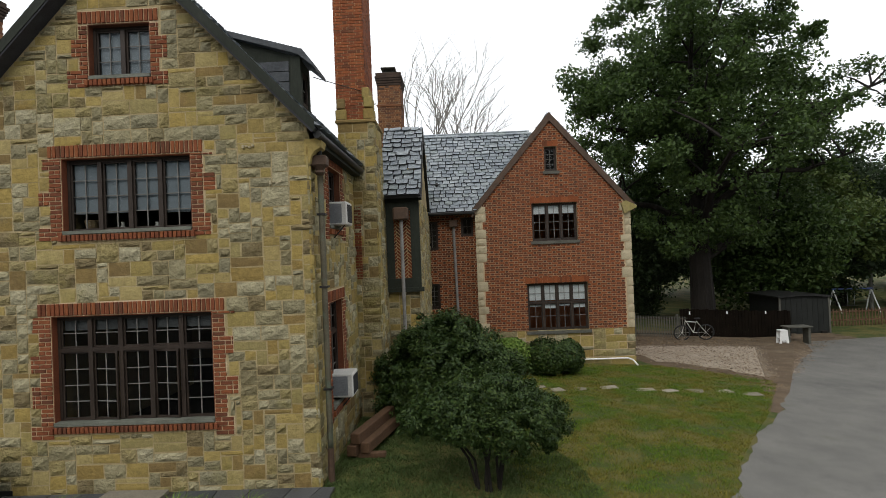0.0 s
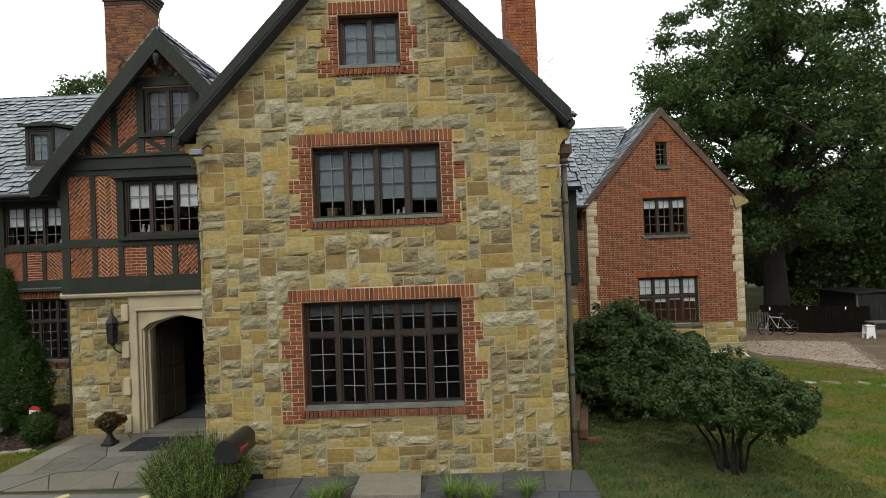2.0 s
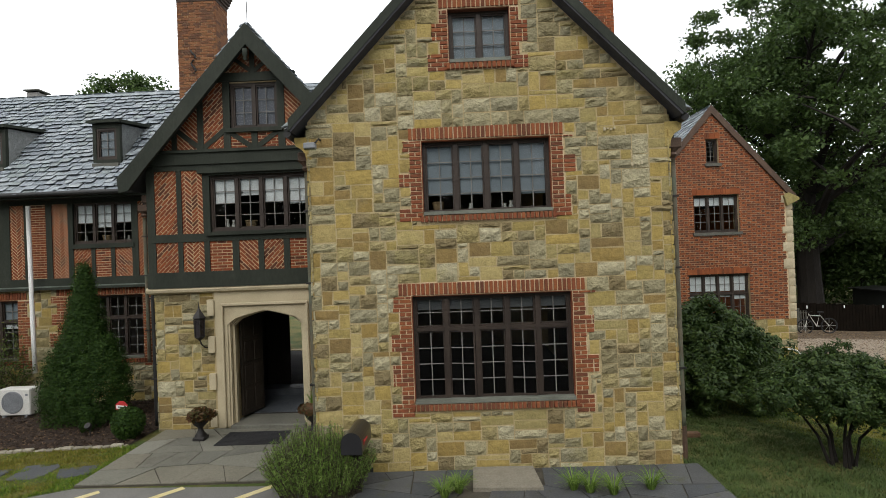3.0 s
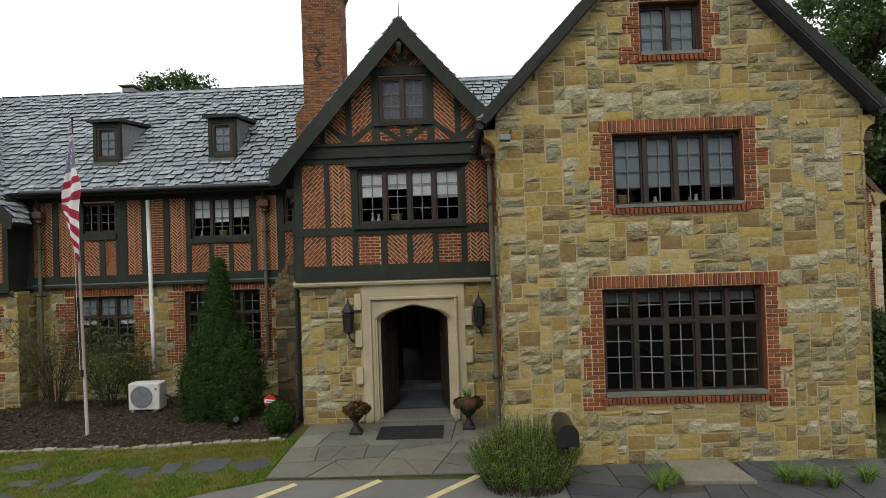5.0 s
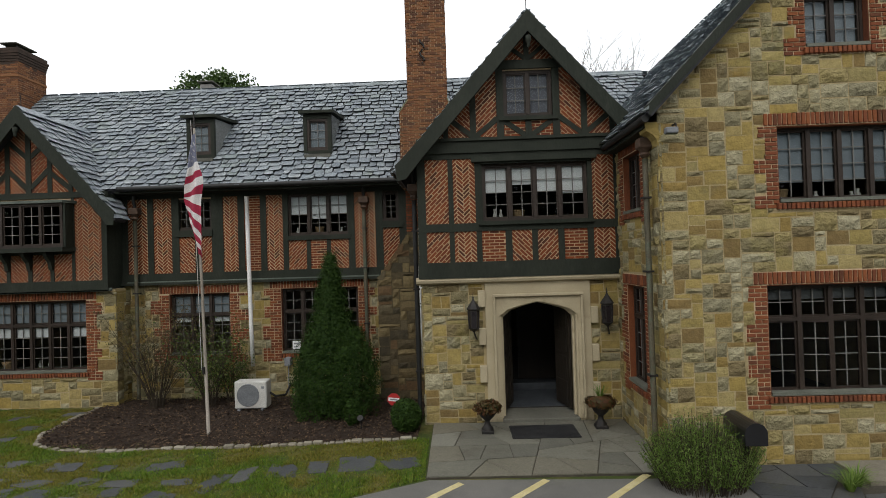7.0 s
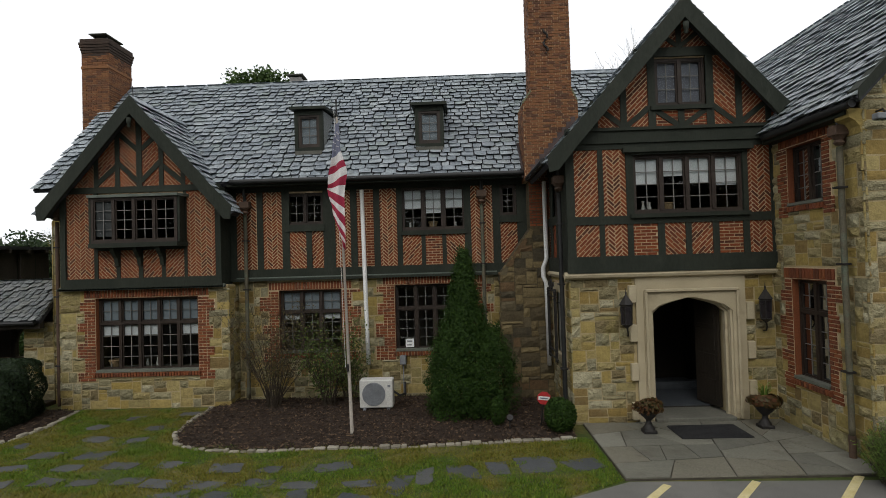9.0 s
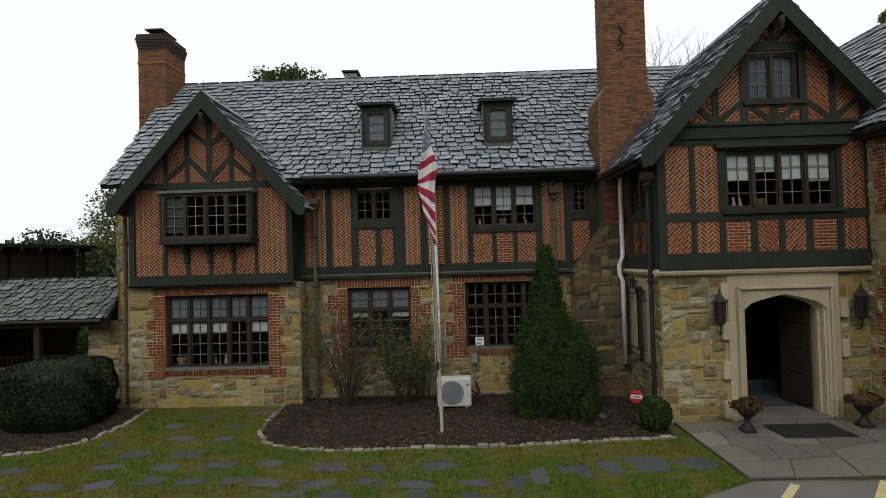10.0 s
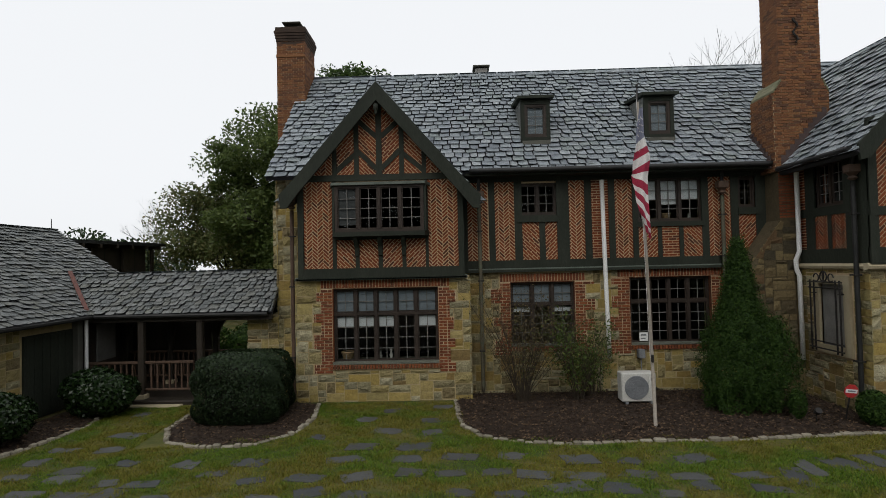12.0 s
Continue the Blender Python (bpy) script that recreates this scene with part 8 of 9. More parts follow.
P_sign = lambda u, v, d: m @ Vector((u, -d, v))
part("plate", MB().prism(oc, P_sign, 0.0, -0.012), M_signred, sg)
part("band", MB().prism(rect(-0.105, 0.105, -0.035, 0.035), P_sign, 0.004, 0.001), M_white, sg, "white band with a small bar of lettering")
part("text_bar", MB().prism(rect(-0.07, 0.07, -0.012, 0.012), P_sign, 0.006, 0.004), M_grey, sg)
part("stake", MB().box(-0.012, 0.012, 0.013, 0.03, -0.7, 0.1, m), M_iron, sg)

# spot light in the bed
sp = thing("garden_spotlight", "small dark garden spotlight in the mulch", "spotlight", at=(-12.85, 10.55, 0.25))
part("head", MB().lathe([(0.03, 0), (0.055, 0.02), (0.06, 0.1), (0.05, 0.1)], 0, 0, 0, 12), M_iron, sp).matrix_basis = pose(-12.85, 10.55, 0.42, 50)
part("spike", MB().tube([(-12.85, 10.55, 0.2), (-12.85, 10.55, 0.42)], 0.012, 6), M_iron, sp)

# wall lanterns
M_smoke = surf("smoked_glass", (0.012, 0.010, 0.012), (0.024, 0.020, 0.022), 0.25, 6.0, 0.0, 40.0, spec=0.5)
def lantern(x, z):
    y = P_Y - 0.12
    ob = thing("wall_lantern", "hexagonal iron lantern on a scrolled bracket beside the door", "lantern", "lanterns beside the door", at=(x, y, z))
    n = 6
    ring = lambda rad, h: [(x + rad * math.cos(k * math.pi / 3), y + rad * math.sin(k * math.pi / 3), z + h) for k in range(n)]
    mb = MB()
    for (ra, ha), (rb, hb) in (((0.10, 0.26), (0.125, 0.30)), ((0.125, 0.30), (0.07, 0.42)), ((0.07, 0.42), (0.03, 0.5)), ((0.03, 0.5), (0.012, 0.56)), ((0.1, 0.26), (0.1, 0.24))):
        a, b = ring(ra, ha), ring(rb, hb)
        mb.add(a + b, [(k, (k + 1) % n, n + (k + 1) % n, n + k) for k in range(n)])
    part("cap", mb, M_iron, ob, "peaked rusty iron cap")
    for k in range(n):
        a, b = ring(0.1, 0.25)[k], ring(0.085, -0.2)[k]
        part("corner_bar", MB().tube([a, b], 0.011, 5), M_iron, ob)
    for k in range(n):
        a, b = ring(0.094, 0.24), ring(0.08, -0.19)
        part("pane", MB().add([a[k], a[(k + 1) % n], b[(k + 1) % n], b[k]], [(0, 1, 2, 3)]), M_smoke, ob)
    part("base", MB().lathe([(0.01, -0.3), (0.04, -0.26), (0.06, -0.24), (0.1, -0.2), (0.1, -0.18)], x, y, z, 6), M_iron, ob)
    part("candle", MB().tube([(x, y, z - 0.18), (x, y, z + 0.02)], 0.025, 8), M_iron, ob)
    part("finial", MB().lathe([(0.006, 0.54), (0.02, 0.58), (0.008, 0.61), (0.003, 0.7)], x, y, z, 8), M_iron, ob)
    part("bracket", MB().tube([(x, y, z - 0.28), (x + 0.02, y + 0.02, z - 0.4), (x + 0.05, y + 0.1, z - 0.5), (x + 0.06, y + 0.2, z - 0.52)], 0.014, 6), M_iron, ob)
    ob.scale = (1.08, 1.08, 0.76)
    return ob


lantern(-10.6, 2.28)
lantern(-8.02, 2.32)


# urns
def urn(x, y, spiky, seed):
    ob = thing("planter_urn", "dark cast urn with wilted trailing plants" + (" and a spiky grass" if spiky else ""), "urn", "urns beside the door", at=(x, y, 0.26))
    part("pedestal", MB().cbox(x - 0.13, x + 0.13, y - 0.13, y + 0.13, 0.25, 0.33, 0.012), M_iron, ob)
    prof = [(0.12, 0.33), (0.125, 0.36), (0.075, 0.42), (0.05, 0.5), (0.06, 0.53), (0.09, 0.56), (0.15, 0.62), (0.19, 0.7), (0.205, 0.76), (0.235, 0.78), (0.235, 0.8), (0.19, 0.79)]
    part("bowl", MB().lathe([(a, b) for a, b in prof], x, y, 0, 24, 0.015), M_iron, ob, smooth=True)
    g = np.random.default_rng(seed)
    P, D = blob_points(g, (x, y, 0.82), (0.36, 0.33, 0.17), 1100, 0.45, 8, 0.4, floor=0.68)
    leaf_mesh("trailing_plant", P, 0.042, M_petal, seed, parent=ob)
    if spiky:
        t = tuft(x, y, 0.62, 60, seed, M_rosemary, "", "spike_grass", 0.24, 0.8)
        for k in ("label", "category"):
            if k in t:
                del t[k]
        t.parent = ob
        t.matrix_parent_inverse = ob.matrix_basis.inverted()


    ob.scale = (0.86, 0.86, 0.86)


urn(-10.42, 10.12, False, 91)
urn(-8.3, 10.25, True, 92)
mat_ = thing("doormat", "black ribbed rubber doormat on the paving", "doormat", at=(-9.4, 10.1, 0.265))
part("mat", MB().cbox(-10.0, -8.78, 9.72, 10.42, 0.266, 0.282, 0.006), M_rubber, mat_)
for k in range(15):
    part("rib", MB().box(-9.98, -8.8, 9.745 + k * 0.046, 9.77 + k * 0.046, 0.281, 0.287), M_rubber, mat_)

# mailbox
mbx = thing("mailbox", "black rounded metal mailbox on a post in the rosemary", "mailbox", at=(-6.98, 7.72, 0.22))
arc = [(-0.13, 0.0)] + [(-0.13 * math.cos(a * math.pi / 12), 0.14 + 0.13 * math.sin(a * math.pi / 12)) for a in range(13)] + [(0.13, 0.0)]
mm = pose(-6.98, 7.72, 0.9, 0, 0, -2) @ Matrix.Scale(1.06, 4)
part("box", MB().prism(arc[::-1], lambda u, v, d: mm @ Vector((u, d, v)), -0.3, 0.3), M_black, mbx)
arc2 = [(u * 1.06, v * 1.05 - 0.004) for u, v in arc]
part("door", MB().prism(arc2[::-1], lambda u, v, d: mm @ Vector((u, d, v)), -0.325, -0.295), M_black, mbx, "dark rounded mailbox door")
part("red_flag", MB().box(0.133, 0.14, -0.2, 0.02, 0.1, 0.13, mm).box(0.133, 0.14, -0.2, -0.17, 0.08, 0.15, mm), M_signred, mbx, "small red metal flag")
part("post", MB().cbox(-7.03, -6.93, 7.67, 7.77, 0.15, 0.92, 0.01), M_door, mbx)

# stacked old beams
for k, (dx, dz, ln) in enumerate(((0.0, 0.0, 1.75), (0.2, 0.02, 1.6), (0.06, 0.2, 1.7))):
    m = pose(-1.66 + dx, 10.35, gz(-1.6) + 0.17 + dz, 0, 0, -14)
    bm_ = MB().cbox(-0.085, 0.085, -ln / 2, ln / 2, -0.09, 0.09, 0.012, m)
    tagged(part("old_beam", bm_, M_oldwood), "weathered reddish squared timber lying by the wall", "timber beam", "stacked old beams")
tagged(part("timber_bearer", MB().cbox(-1.98, -1.3, 9.62, 9.74, gz(-1.7) - 0.01, gz(-1.7) + 0.08, 0.01), M_oldwood), "short timber bearer under the old beams", "timber beam", "stacked old beams")


# window air conditioners
def window_ac(y, z, label):
    ob = thing("window_air_conditioner", label, "air conditioner", "window air conditioners", at=(-1.95, y, z))
    part("case", MB().cbox(-2.3, -1.86, y - 0.24, y + 0.24, z, z + 0.42, 0.02), M_plastic, ob)
    part("side_grille", MB().box(-2.28, -1.95, y - 0.246, y - 0.239, z + 0.04, z + 0.38), M_grey, ob)
    for k in range(7):
        part("louvre", MB().box(-2.12, -1.98, y - 0.252, y - 0.243, z + 0.07 + k * 0.042, z + 0.085 + k * 0.042), M_grey, ob)
    part("back_grille", MB().box(-1.862, -1.852, y - 0.19, y + 0.19, z + 0.05, z + 0.37), M_rubber, ob)
    part("bracket", MB().tube([(-2.12, y - 0.16, z - 0.22), (-1.92, y - 0.16, z)], 0.012, 5), M_iron, ob)


window_ac(10.05, 1.2, "white window air conditioner in the ground-floor side window")
window_ac(10.1, 4.26, "white window air conditioner in the upper side window")

# floodlight at the eaves and the wire to the chimney
fl = thing("floodlight", "small floodlight fixed at the corner of the eaves", "floodlight", at=(-7.68, 8.25, 5.35))
part("head", MB().cbox(-7.72, -7.54, 8.14, 8.26, 5.27, 5.36, 0.012), M_grey, fl)
part("lens", MB().box(-7.71, -7.55, 8.15, 8.25, 5.258, 5.269), M_glass, fl)
part("arm", MB().tube([(-7.55, 8.2, 5.36), (-7.52, 8.3, 5.44), (-7.52, 8.43, 5.44)], 0.015, 6), M_iron, fl)
tagged(part("overhead_wire", MB().tube([(-2.5, 10.4, 7.1), (-2.1, 11.2, 7.16), (-1.9, 12.0, 7.3)], 0.008, 4), M_rubber), "thin black wire from the dormer to the chimney", "wire")
tagged(part("lightning_rod", MB().tube([(PX, 10.5, 8.1), (PX, 10.5, 8.7)], 0.008, 5), M_iron), "thin lightning rod on the gable peak", "lightning rod")
tagged(part("lightning_rod", MB().tube([(LX, 12.5, 7.2), (LX - 0.03, 12.5, 7.65)], 0.008, 5), M_iron), "thin lightning rod on the west gable peak", "lightning rod")
rv = thing("roof_ventilator", "small square metal ventilator on the main ridge", "ventilator", at=(-18.45, 16.6, 8.8))
part("body", MB().cbox(-18.63, -18.27, 16.4, 16.8, 8.7, 9.1, 0.02), M_zinc, rv)
part("cap", MB().cbox(-18.7, -18.2, 16.33, 16.87, 9.13, 9.17, 0.01), M_sillwood, rv)
for x in (-18.6, -18.34):
    part("cap_leg", MB().box(x, x + 0.04, 16.45, 16.49, 9.09, 9.14), M_sillwood, rv)
# iron grille of the bay's side window
gr = thing("window_grille", "black wrought-iron window grille with scrolled crest", "grille", at=(-11.75, 11.8, 1.3))
for y in (11.34, 11.46, 12.1, 12.22):
    part("upright", MB().tube([(-11.78, y, 1.3), (-11.78, y, 2.78)], 0.019, 6), M_iron, gr)
for z in (1.36, 1.5, 2.62, 2.74):
    part("cross_bar", MB().tube([(-11.78, 11.28, z), (-11.78, 12.28, z)], 0.017, 6), M_iron, gr)
for s in (-1, 1):
    part("scroll", MB().tube([(-11.78, 11.8 + s * (0.02 + 0.1 * math.sin(a * 0.5) * (1 - a / 16)), 2.76 + 0.1 * (1 - math.cos(a * 0.5))) for a in range(12)], 0.015, 6), M_iron, gr)
    part("scroll", MB().tube([(-11.78, 11.8 + s * (0.22 + 0.08 * math.cos(a * 0.6)), 2.83 + 0.08 * math.sin(a * 0.6)) for a in range(10)], 0.014, 6), M_iron, gr)
    part("fixing", MB().tube([(-11.58, 11.8 + s * 0.4, 2.5), (-11.78, 11.8 + s * 0.4, 2.5)], 0.01, 5), M_iron, gr)
part("finial", MB().tube([(-11.78, 11.8, 2.74), (-11.78, 11.8, 3.06)], 0.012, 5, 0.003), M_iron, gr)
part("window", MB().box(-11.57, -11.54, 11.42, 12.15, 1.42, 2.7), M_zinc, house, "dull grey panel in the barred window")
for a, b, c, d in ((11.25, 11.42, 1.25, 2.88), (12.15, 12.33, 1.25, 2.88), (11.42, 12.15, 2.7, 2.88), (11.42, 12.15, 1.25, 1.42)):
    part("window_surround", MB().prism(rect(a, b, c, d), west(-11.60), 0.06, -0.15), M_lime, house)

# things on the window sills
def basket(x, y, z, w=0.17):
    ob = thing("wicker_basket", "small wicker basket on the window sill", "basket", "baskets on the sills", at=(x, y, z))
    part("bowl", MB().lathe([(w * 0.42, 0), (w * 0.5, 0.08), (w * 0.56, 0.14), (w * 0.5, 0.13)], x, y, z, 16), M_wicker, ob)
    part("rim", MB().lathe([(w * 0.56, 0.13), (w * 0.6, 0.145), (w * 0.56, 0.16)], x, y, z, 16), M_wicker, ob)


def vase(x, y, z, h=0.15, mat=None):
    mbv = MB().lathe([(0.03, 0), (0.045, h * 0.3), (0.02, h * 0.7), (0.03, h), (0.012, h)], x, y, z, 12)
    tagged(part("vase", mbv, mat or M_plastic, smooth=True), "small ornament on the window sill", "ornament", "ornaments on the sills")


basket(-5.72, G_Y + 0.32, 4.27)
part("sill_board", MB().box(-5.94, -3.95, G_Y + 0.2, G_Y + 0.4, 4.22, 4.265), M_sillwood, house, "inner window board")
part("sill_board", MB().box(-10.35, -8.3, P_Y + 0.12, P_Y + 0.35, 4.22, 4.265), M_sillwood, house, "inner window board")
part("sill_board", MB().box(-22.15, -19.8, L_Y + 0.25, L_Y + 0.45, 1.1, 1.15), M_sillwood, house, "inner window board")
part("sill_board", MB().box(-15.0, -13.52, M_Y + 0.12, M_Y + 0.3, 4.18, 4.22), M_sillwood, house, "inner window board")
for x, y, z, h in ((-5.2, G_Y + 0.3, 4.265, 0.12), (-4.65, G_Y + 0.3, 4.265, 0.1), (-4.55, G_Y + 0.3, 4.265, 0.14), (-10.1, P_Y + 0.22, 4.265, 0.2), (-9.98, P_Y + 0.22, 4.265, 0.18), (-20.9, L_Y + 0.35, 1.15, 0.2), (-21.15, L_Y + 0.35, 1.15, 0.16), (-14.85, M_Y + 0.2, 4.22, 0.16), (-13.75, M_Y + 0.2, 4.22, 0.14)):
    vase(x, y, z, h)
basket(-9.62, P_Y + 0.24, 4.265, 0.22)
basket(-21.9, L_Y + 0.35, 1.15, 0.28)
basket(-14.3, M_Y + 0.2, 4.22, 0.2)
nt_ = thing("paper_notice", "white paper notice with bars of writing in the window", "notice", at=(-15.1, M_Y + 0.1, 1.5))
part("sheet", MB().prism(rect(-15.04, -14.84, 1.36, 1.56), front(M_Y + 0.04), -0.085, -0.09), M_white, nt_)
part("text_bar", MB().prism(rect(-15.01, -14.88, 1.48, 1.52), front(M_Y + 0.04), -0.083, -0.085), M_grey, nt_)
part("text_bar", MB().prism(rect(-15.01, -14.90, 1.40, 1.43), front(M_Y + 0.04), -0.083, -0.085), M_grey, nt_)

# ---- far side of the yard ----
fence = thing("picket_fence", "thin weathered picket fence behind the gravel", "fence", at=(8.6, 24.7, -0.5))
for x in (6.1, 7.9, 9.8):
    part("fence_post", MB().cbox(x - 0.05, x + 0.05, 24.66, 24.76, gz(x) - 0.1, gz(x) + 1.05, 0.01), M_sillwood, fence)
for z in (0.16, 0.86):
    part("fence_rail", MB().tube([(6.0, 24.72, gz(6) + z), (10.2, 24.72, gz(10.2) + z)], 0.03, 4), M_door, fence)
for k in range(36):
    x = 6.1 + k * 0.115
    part("picket", MB().box(x - 0.022, x + 0.022, 24.64, 24.66, gz(x) + 0.05, gz(x) + 0.96), M_sillwood, fence)
# Dark boards made darker still, with the oak's shade in the colour.
M_shadeboard = surf("oak_shade_boards", (0.0051, 0.00405, 0.0028), (0.0102, 0.00743, 0.00504), 0.95, 3.0, 0.2, 30.0, spec=0.05)
board = thing("board_fence", "tall dark close-boarded fence under the oak", "fence", at=(12.6, 25.4, -0.75))
for k in range(34):
    x = 10.2 + k * 0.148
    part("board", MB().cbox(x + 0.004, x + 0.142, 25.4, 25.43, gz(x) - 0.05, gz(x) + 1.22 + 0.02 * (k % 3), 0.006), M_shadeboard, board)
for x, z in ((10.65, 0.46), (12.35, 0.42), (14.1, 0.36)):
    part("reflector", MB().cbox(x - 0.03, x + 0.03, 25.385, 25.399, z - 0.07, z + 0.07, 0.006), M_white, board, "small white reflector")
far_fence = thing("picket_fence", "brown picket fence before the swing set", "fence", at=(22.2, 28.0, -0.82))
for k in range(44):
    x = 18.75 + k * 0.16
    part("picket", MB().box(x - 0.026, x + 0.026, 27.98, 28.0, -0.8, 0.05), M_oldwood, far_fence)
for z in (-0.55, -0.12):
    part("fence_rail", MB().box(18.6, 25.7, 28.0, 28.05, z, z + 0.07), M_oldwood, far_fence)
post = thing("utility_post", "plain pale grey wooden post behind the swing set", "post", at=(25.05, 33.6, -0.82))
part("shaft", MB().tube([(25.05, 33.6, -0.9), (25.05, 33.6, 2.0)], 0.13, 10, 0.11), M_sillwood, post, smooth=True)

bk = thing("bicycle", "pale green bicycle leaning near the fence", "bicycle", at=(10.3, 24.2, gz(10.3)))
bz = gz(10.3) + 0.33
for x in (9.78, 10.82):
    wh = part("wheel", MB().tube([(x + 0.34 * math.cos(a * math.pi / 14), 24.2, bz + 0.32 * math.sin(a * math.pi / 14)) for a in range(29)], 0.03, 6, cap=False), M_rubber, bk)
    for a in range(8):
        part("spoke", MB().tube([(x, 24.2, bz), (x + 0.31 * math.cos(a * math.pi / 4), 24.2, bz + 0.31 * math.sin(a * math.pi / 4))], 0.004, 3), M_plastic, wh)
part("frame", MB().tube([(9.78, 24.2, bz), (9.95, 24.2, bz + 0.55), (10.28, 24.2, bz), (10.82, 24.2, bz), (10.42, 24.2, bz + 0.5), (10.28, 24.2, bz)], 0.022, 6).tube([(9.95, 24.2, bz + 0.5), (10.42, 24.2, bz + 0.45)], 0.02, 6), M_plastic, bk, "pale green tubular frame")
part("handlebar", MB().tube([(9.95, 23.95, bz + 0.68), (9.93, 24.2, bz + 0.62), (9.95, 24.45, bz + 0.68)], 0.015, 6), M_rubber, bk)
part("saddle", MB().cbox(10.34, 10.58, 24.13, 24.27, bz + 0.58, bz + 0.64, 0.02), M_rubber, bk)
part("seat_post", MB().tube([(10.42, 24.2, bz + 0.48), (10.44, 24.2, bz + 0.6)], 0.015, 6), M_rubber, bk)

gx = 13.7
st = thing("step_stool", "white plastic step stool on the gravel edge", "stool", at=(gx, 23.5, gz(gx)))
for s, y in ((-1, 23.3), (1, 23.7)):
    part("side_panel", MB().prism([(gx - 0.34, 0), (gx - 0.2, 0), (gx - 0.12, 0.3), (gx + 0.12, 0.3), (gx + 0.2, 0), (gx + 0.34, 0), (gx + 0.24, 0.85), (gx - 0.24, 0.85)], lambda u, v, d, y=y: (u, y + d, gz(gx) + v), 0, 0.04), M_white, st)
part("top_step", MB().cbox(gx - 0.26, gx + 0.26, 23.28, 23.76, gz(gx) + 0.85, gz(gx) + 0.9, 0.01), M_white, st)
part("lower_step", MB().cbox(gx - 0.28, gx - 0.1, 23.34, 23.7, gz(gx) + 0.42, gz(gx) + 0.46, 0.01), M_white, st)
bt = thing("picnic_bench", "grey wooden bench table beside the stool", "bench", at=(14.5, 23.8, gz(15)))
part("top", MB().cbox(13.95, 15.0, 23.5, 24.1, gz(15) + 0.72, gz(15) + 0.77, 0.01), M_sillwood, bt)
for x in (14.05, 14.9):
    part("leg", MB().cbox(x - 0.05, x + 0.05, 23.6, 24.0, gz(15), gz(15) + 0.72, 0.01), M_sillwood, bt)
st.scale = (0.62, 0.62, 0.72)
sh = thing("garden_shed", "dark grey-green garden shed with pale corner trim", "shed", at=(16.4, 26.4, gz(15)))
zz = gz(15)
M_shed = surf("dark_green_boarding", (0.01, 0.0115, 0.01), (0.017, 0.019, 0.0165), 0.8, 2.0, 0.2, 30.0)
part("wall", MB().prism([(15.2, zz), (17.5, zz), (17.5, zz + 1.72), (16.3, zz + 1.80), (15.2, zz + 1.76)], front(26.2), 0, -2.6), M_shed, sh)
for a, b in (((15.05, zz + 1.74), (16.3, zz + 1.81)), ((17.65, zz + 1.70), (16.3, zz + 1.81))):
    part("roof", MB().prism([a, b, (b[0], b[1] + 0.06), (a[0], a[1] + 0.06)], front(26.05), 0, -2.9), M_gutter, sh)
for k in range(9):
    part("board", MB().cbox(15.24 + k * 0.248, 15.48 + k * 0.248, 26.18, 26.21, zz + 0.08, zz + 1.7, 0.006), M_shed, sh)
for x in (15.2, 17.5):
    part("corner_trim", MB().box(x - 0.04, x + 0.04, 26.15, 26.2, zz, zz + 1.74), M_sillwood, sh, "pale corner board")
for x in (15.5, 17.2):
    part("skid", MB().box(x - 0.12, x + 0.12, 26.1, 26.6, zz - 0.02, zz + 0.12), M_bark, sh)
sw = thing("swing_set", "blue and white metal swing frame", "swing set", at=(23.5, 33, -0.82))
M_bluebar = surf("blue_metal", (0.06, 0.09, 0.26), (0.09, 0.13, 0.33), 0.5, 3.0, 0.0)
part("top_bar", MB().tube([(22.3, 33, 0.57), (24.65, 33, 0.55)], 0.05, 8), M_bluebar, sw)
for x in (22.36, 24.58):
    for q in (-1, 1):
        part("leg", MB().tube([(x, 33, 0.56), (x + 0.1, 33 + q * 0.6, -0.85)], 0.035, 8), M_white, sw)
for x in (23.2, 23.6):
    part("chain", MB().tube([(x, 33, 0.55), (x, 33, -0.4)], 0.01, 4), M_grey, sw)
part("seat", MB().cbox(23.15, 23.65, 32.9, 33.1, -0.44, -0.4, 0.01), M_rubber, sw)

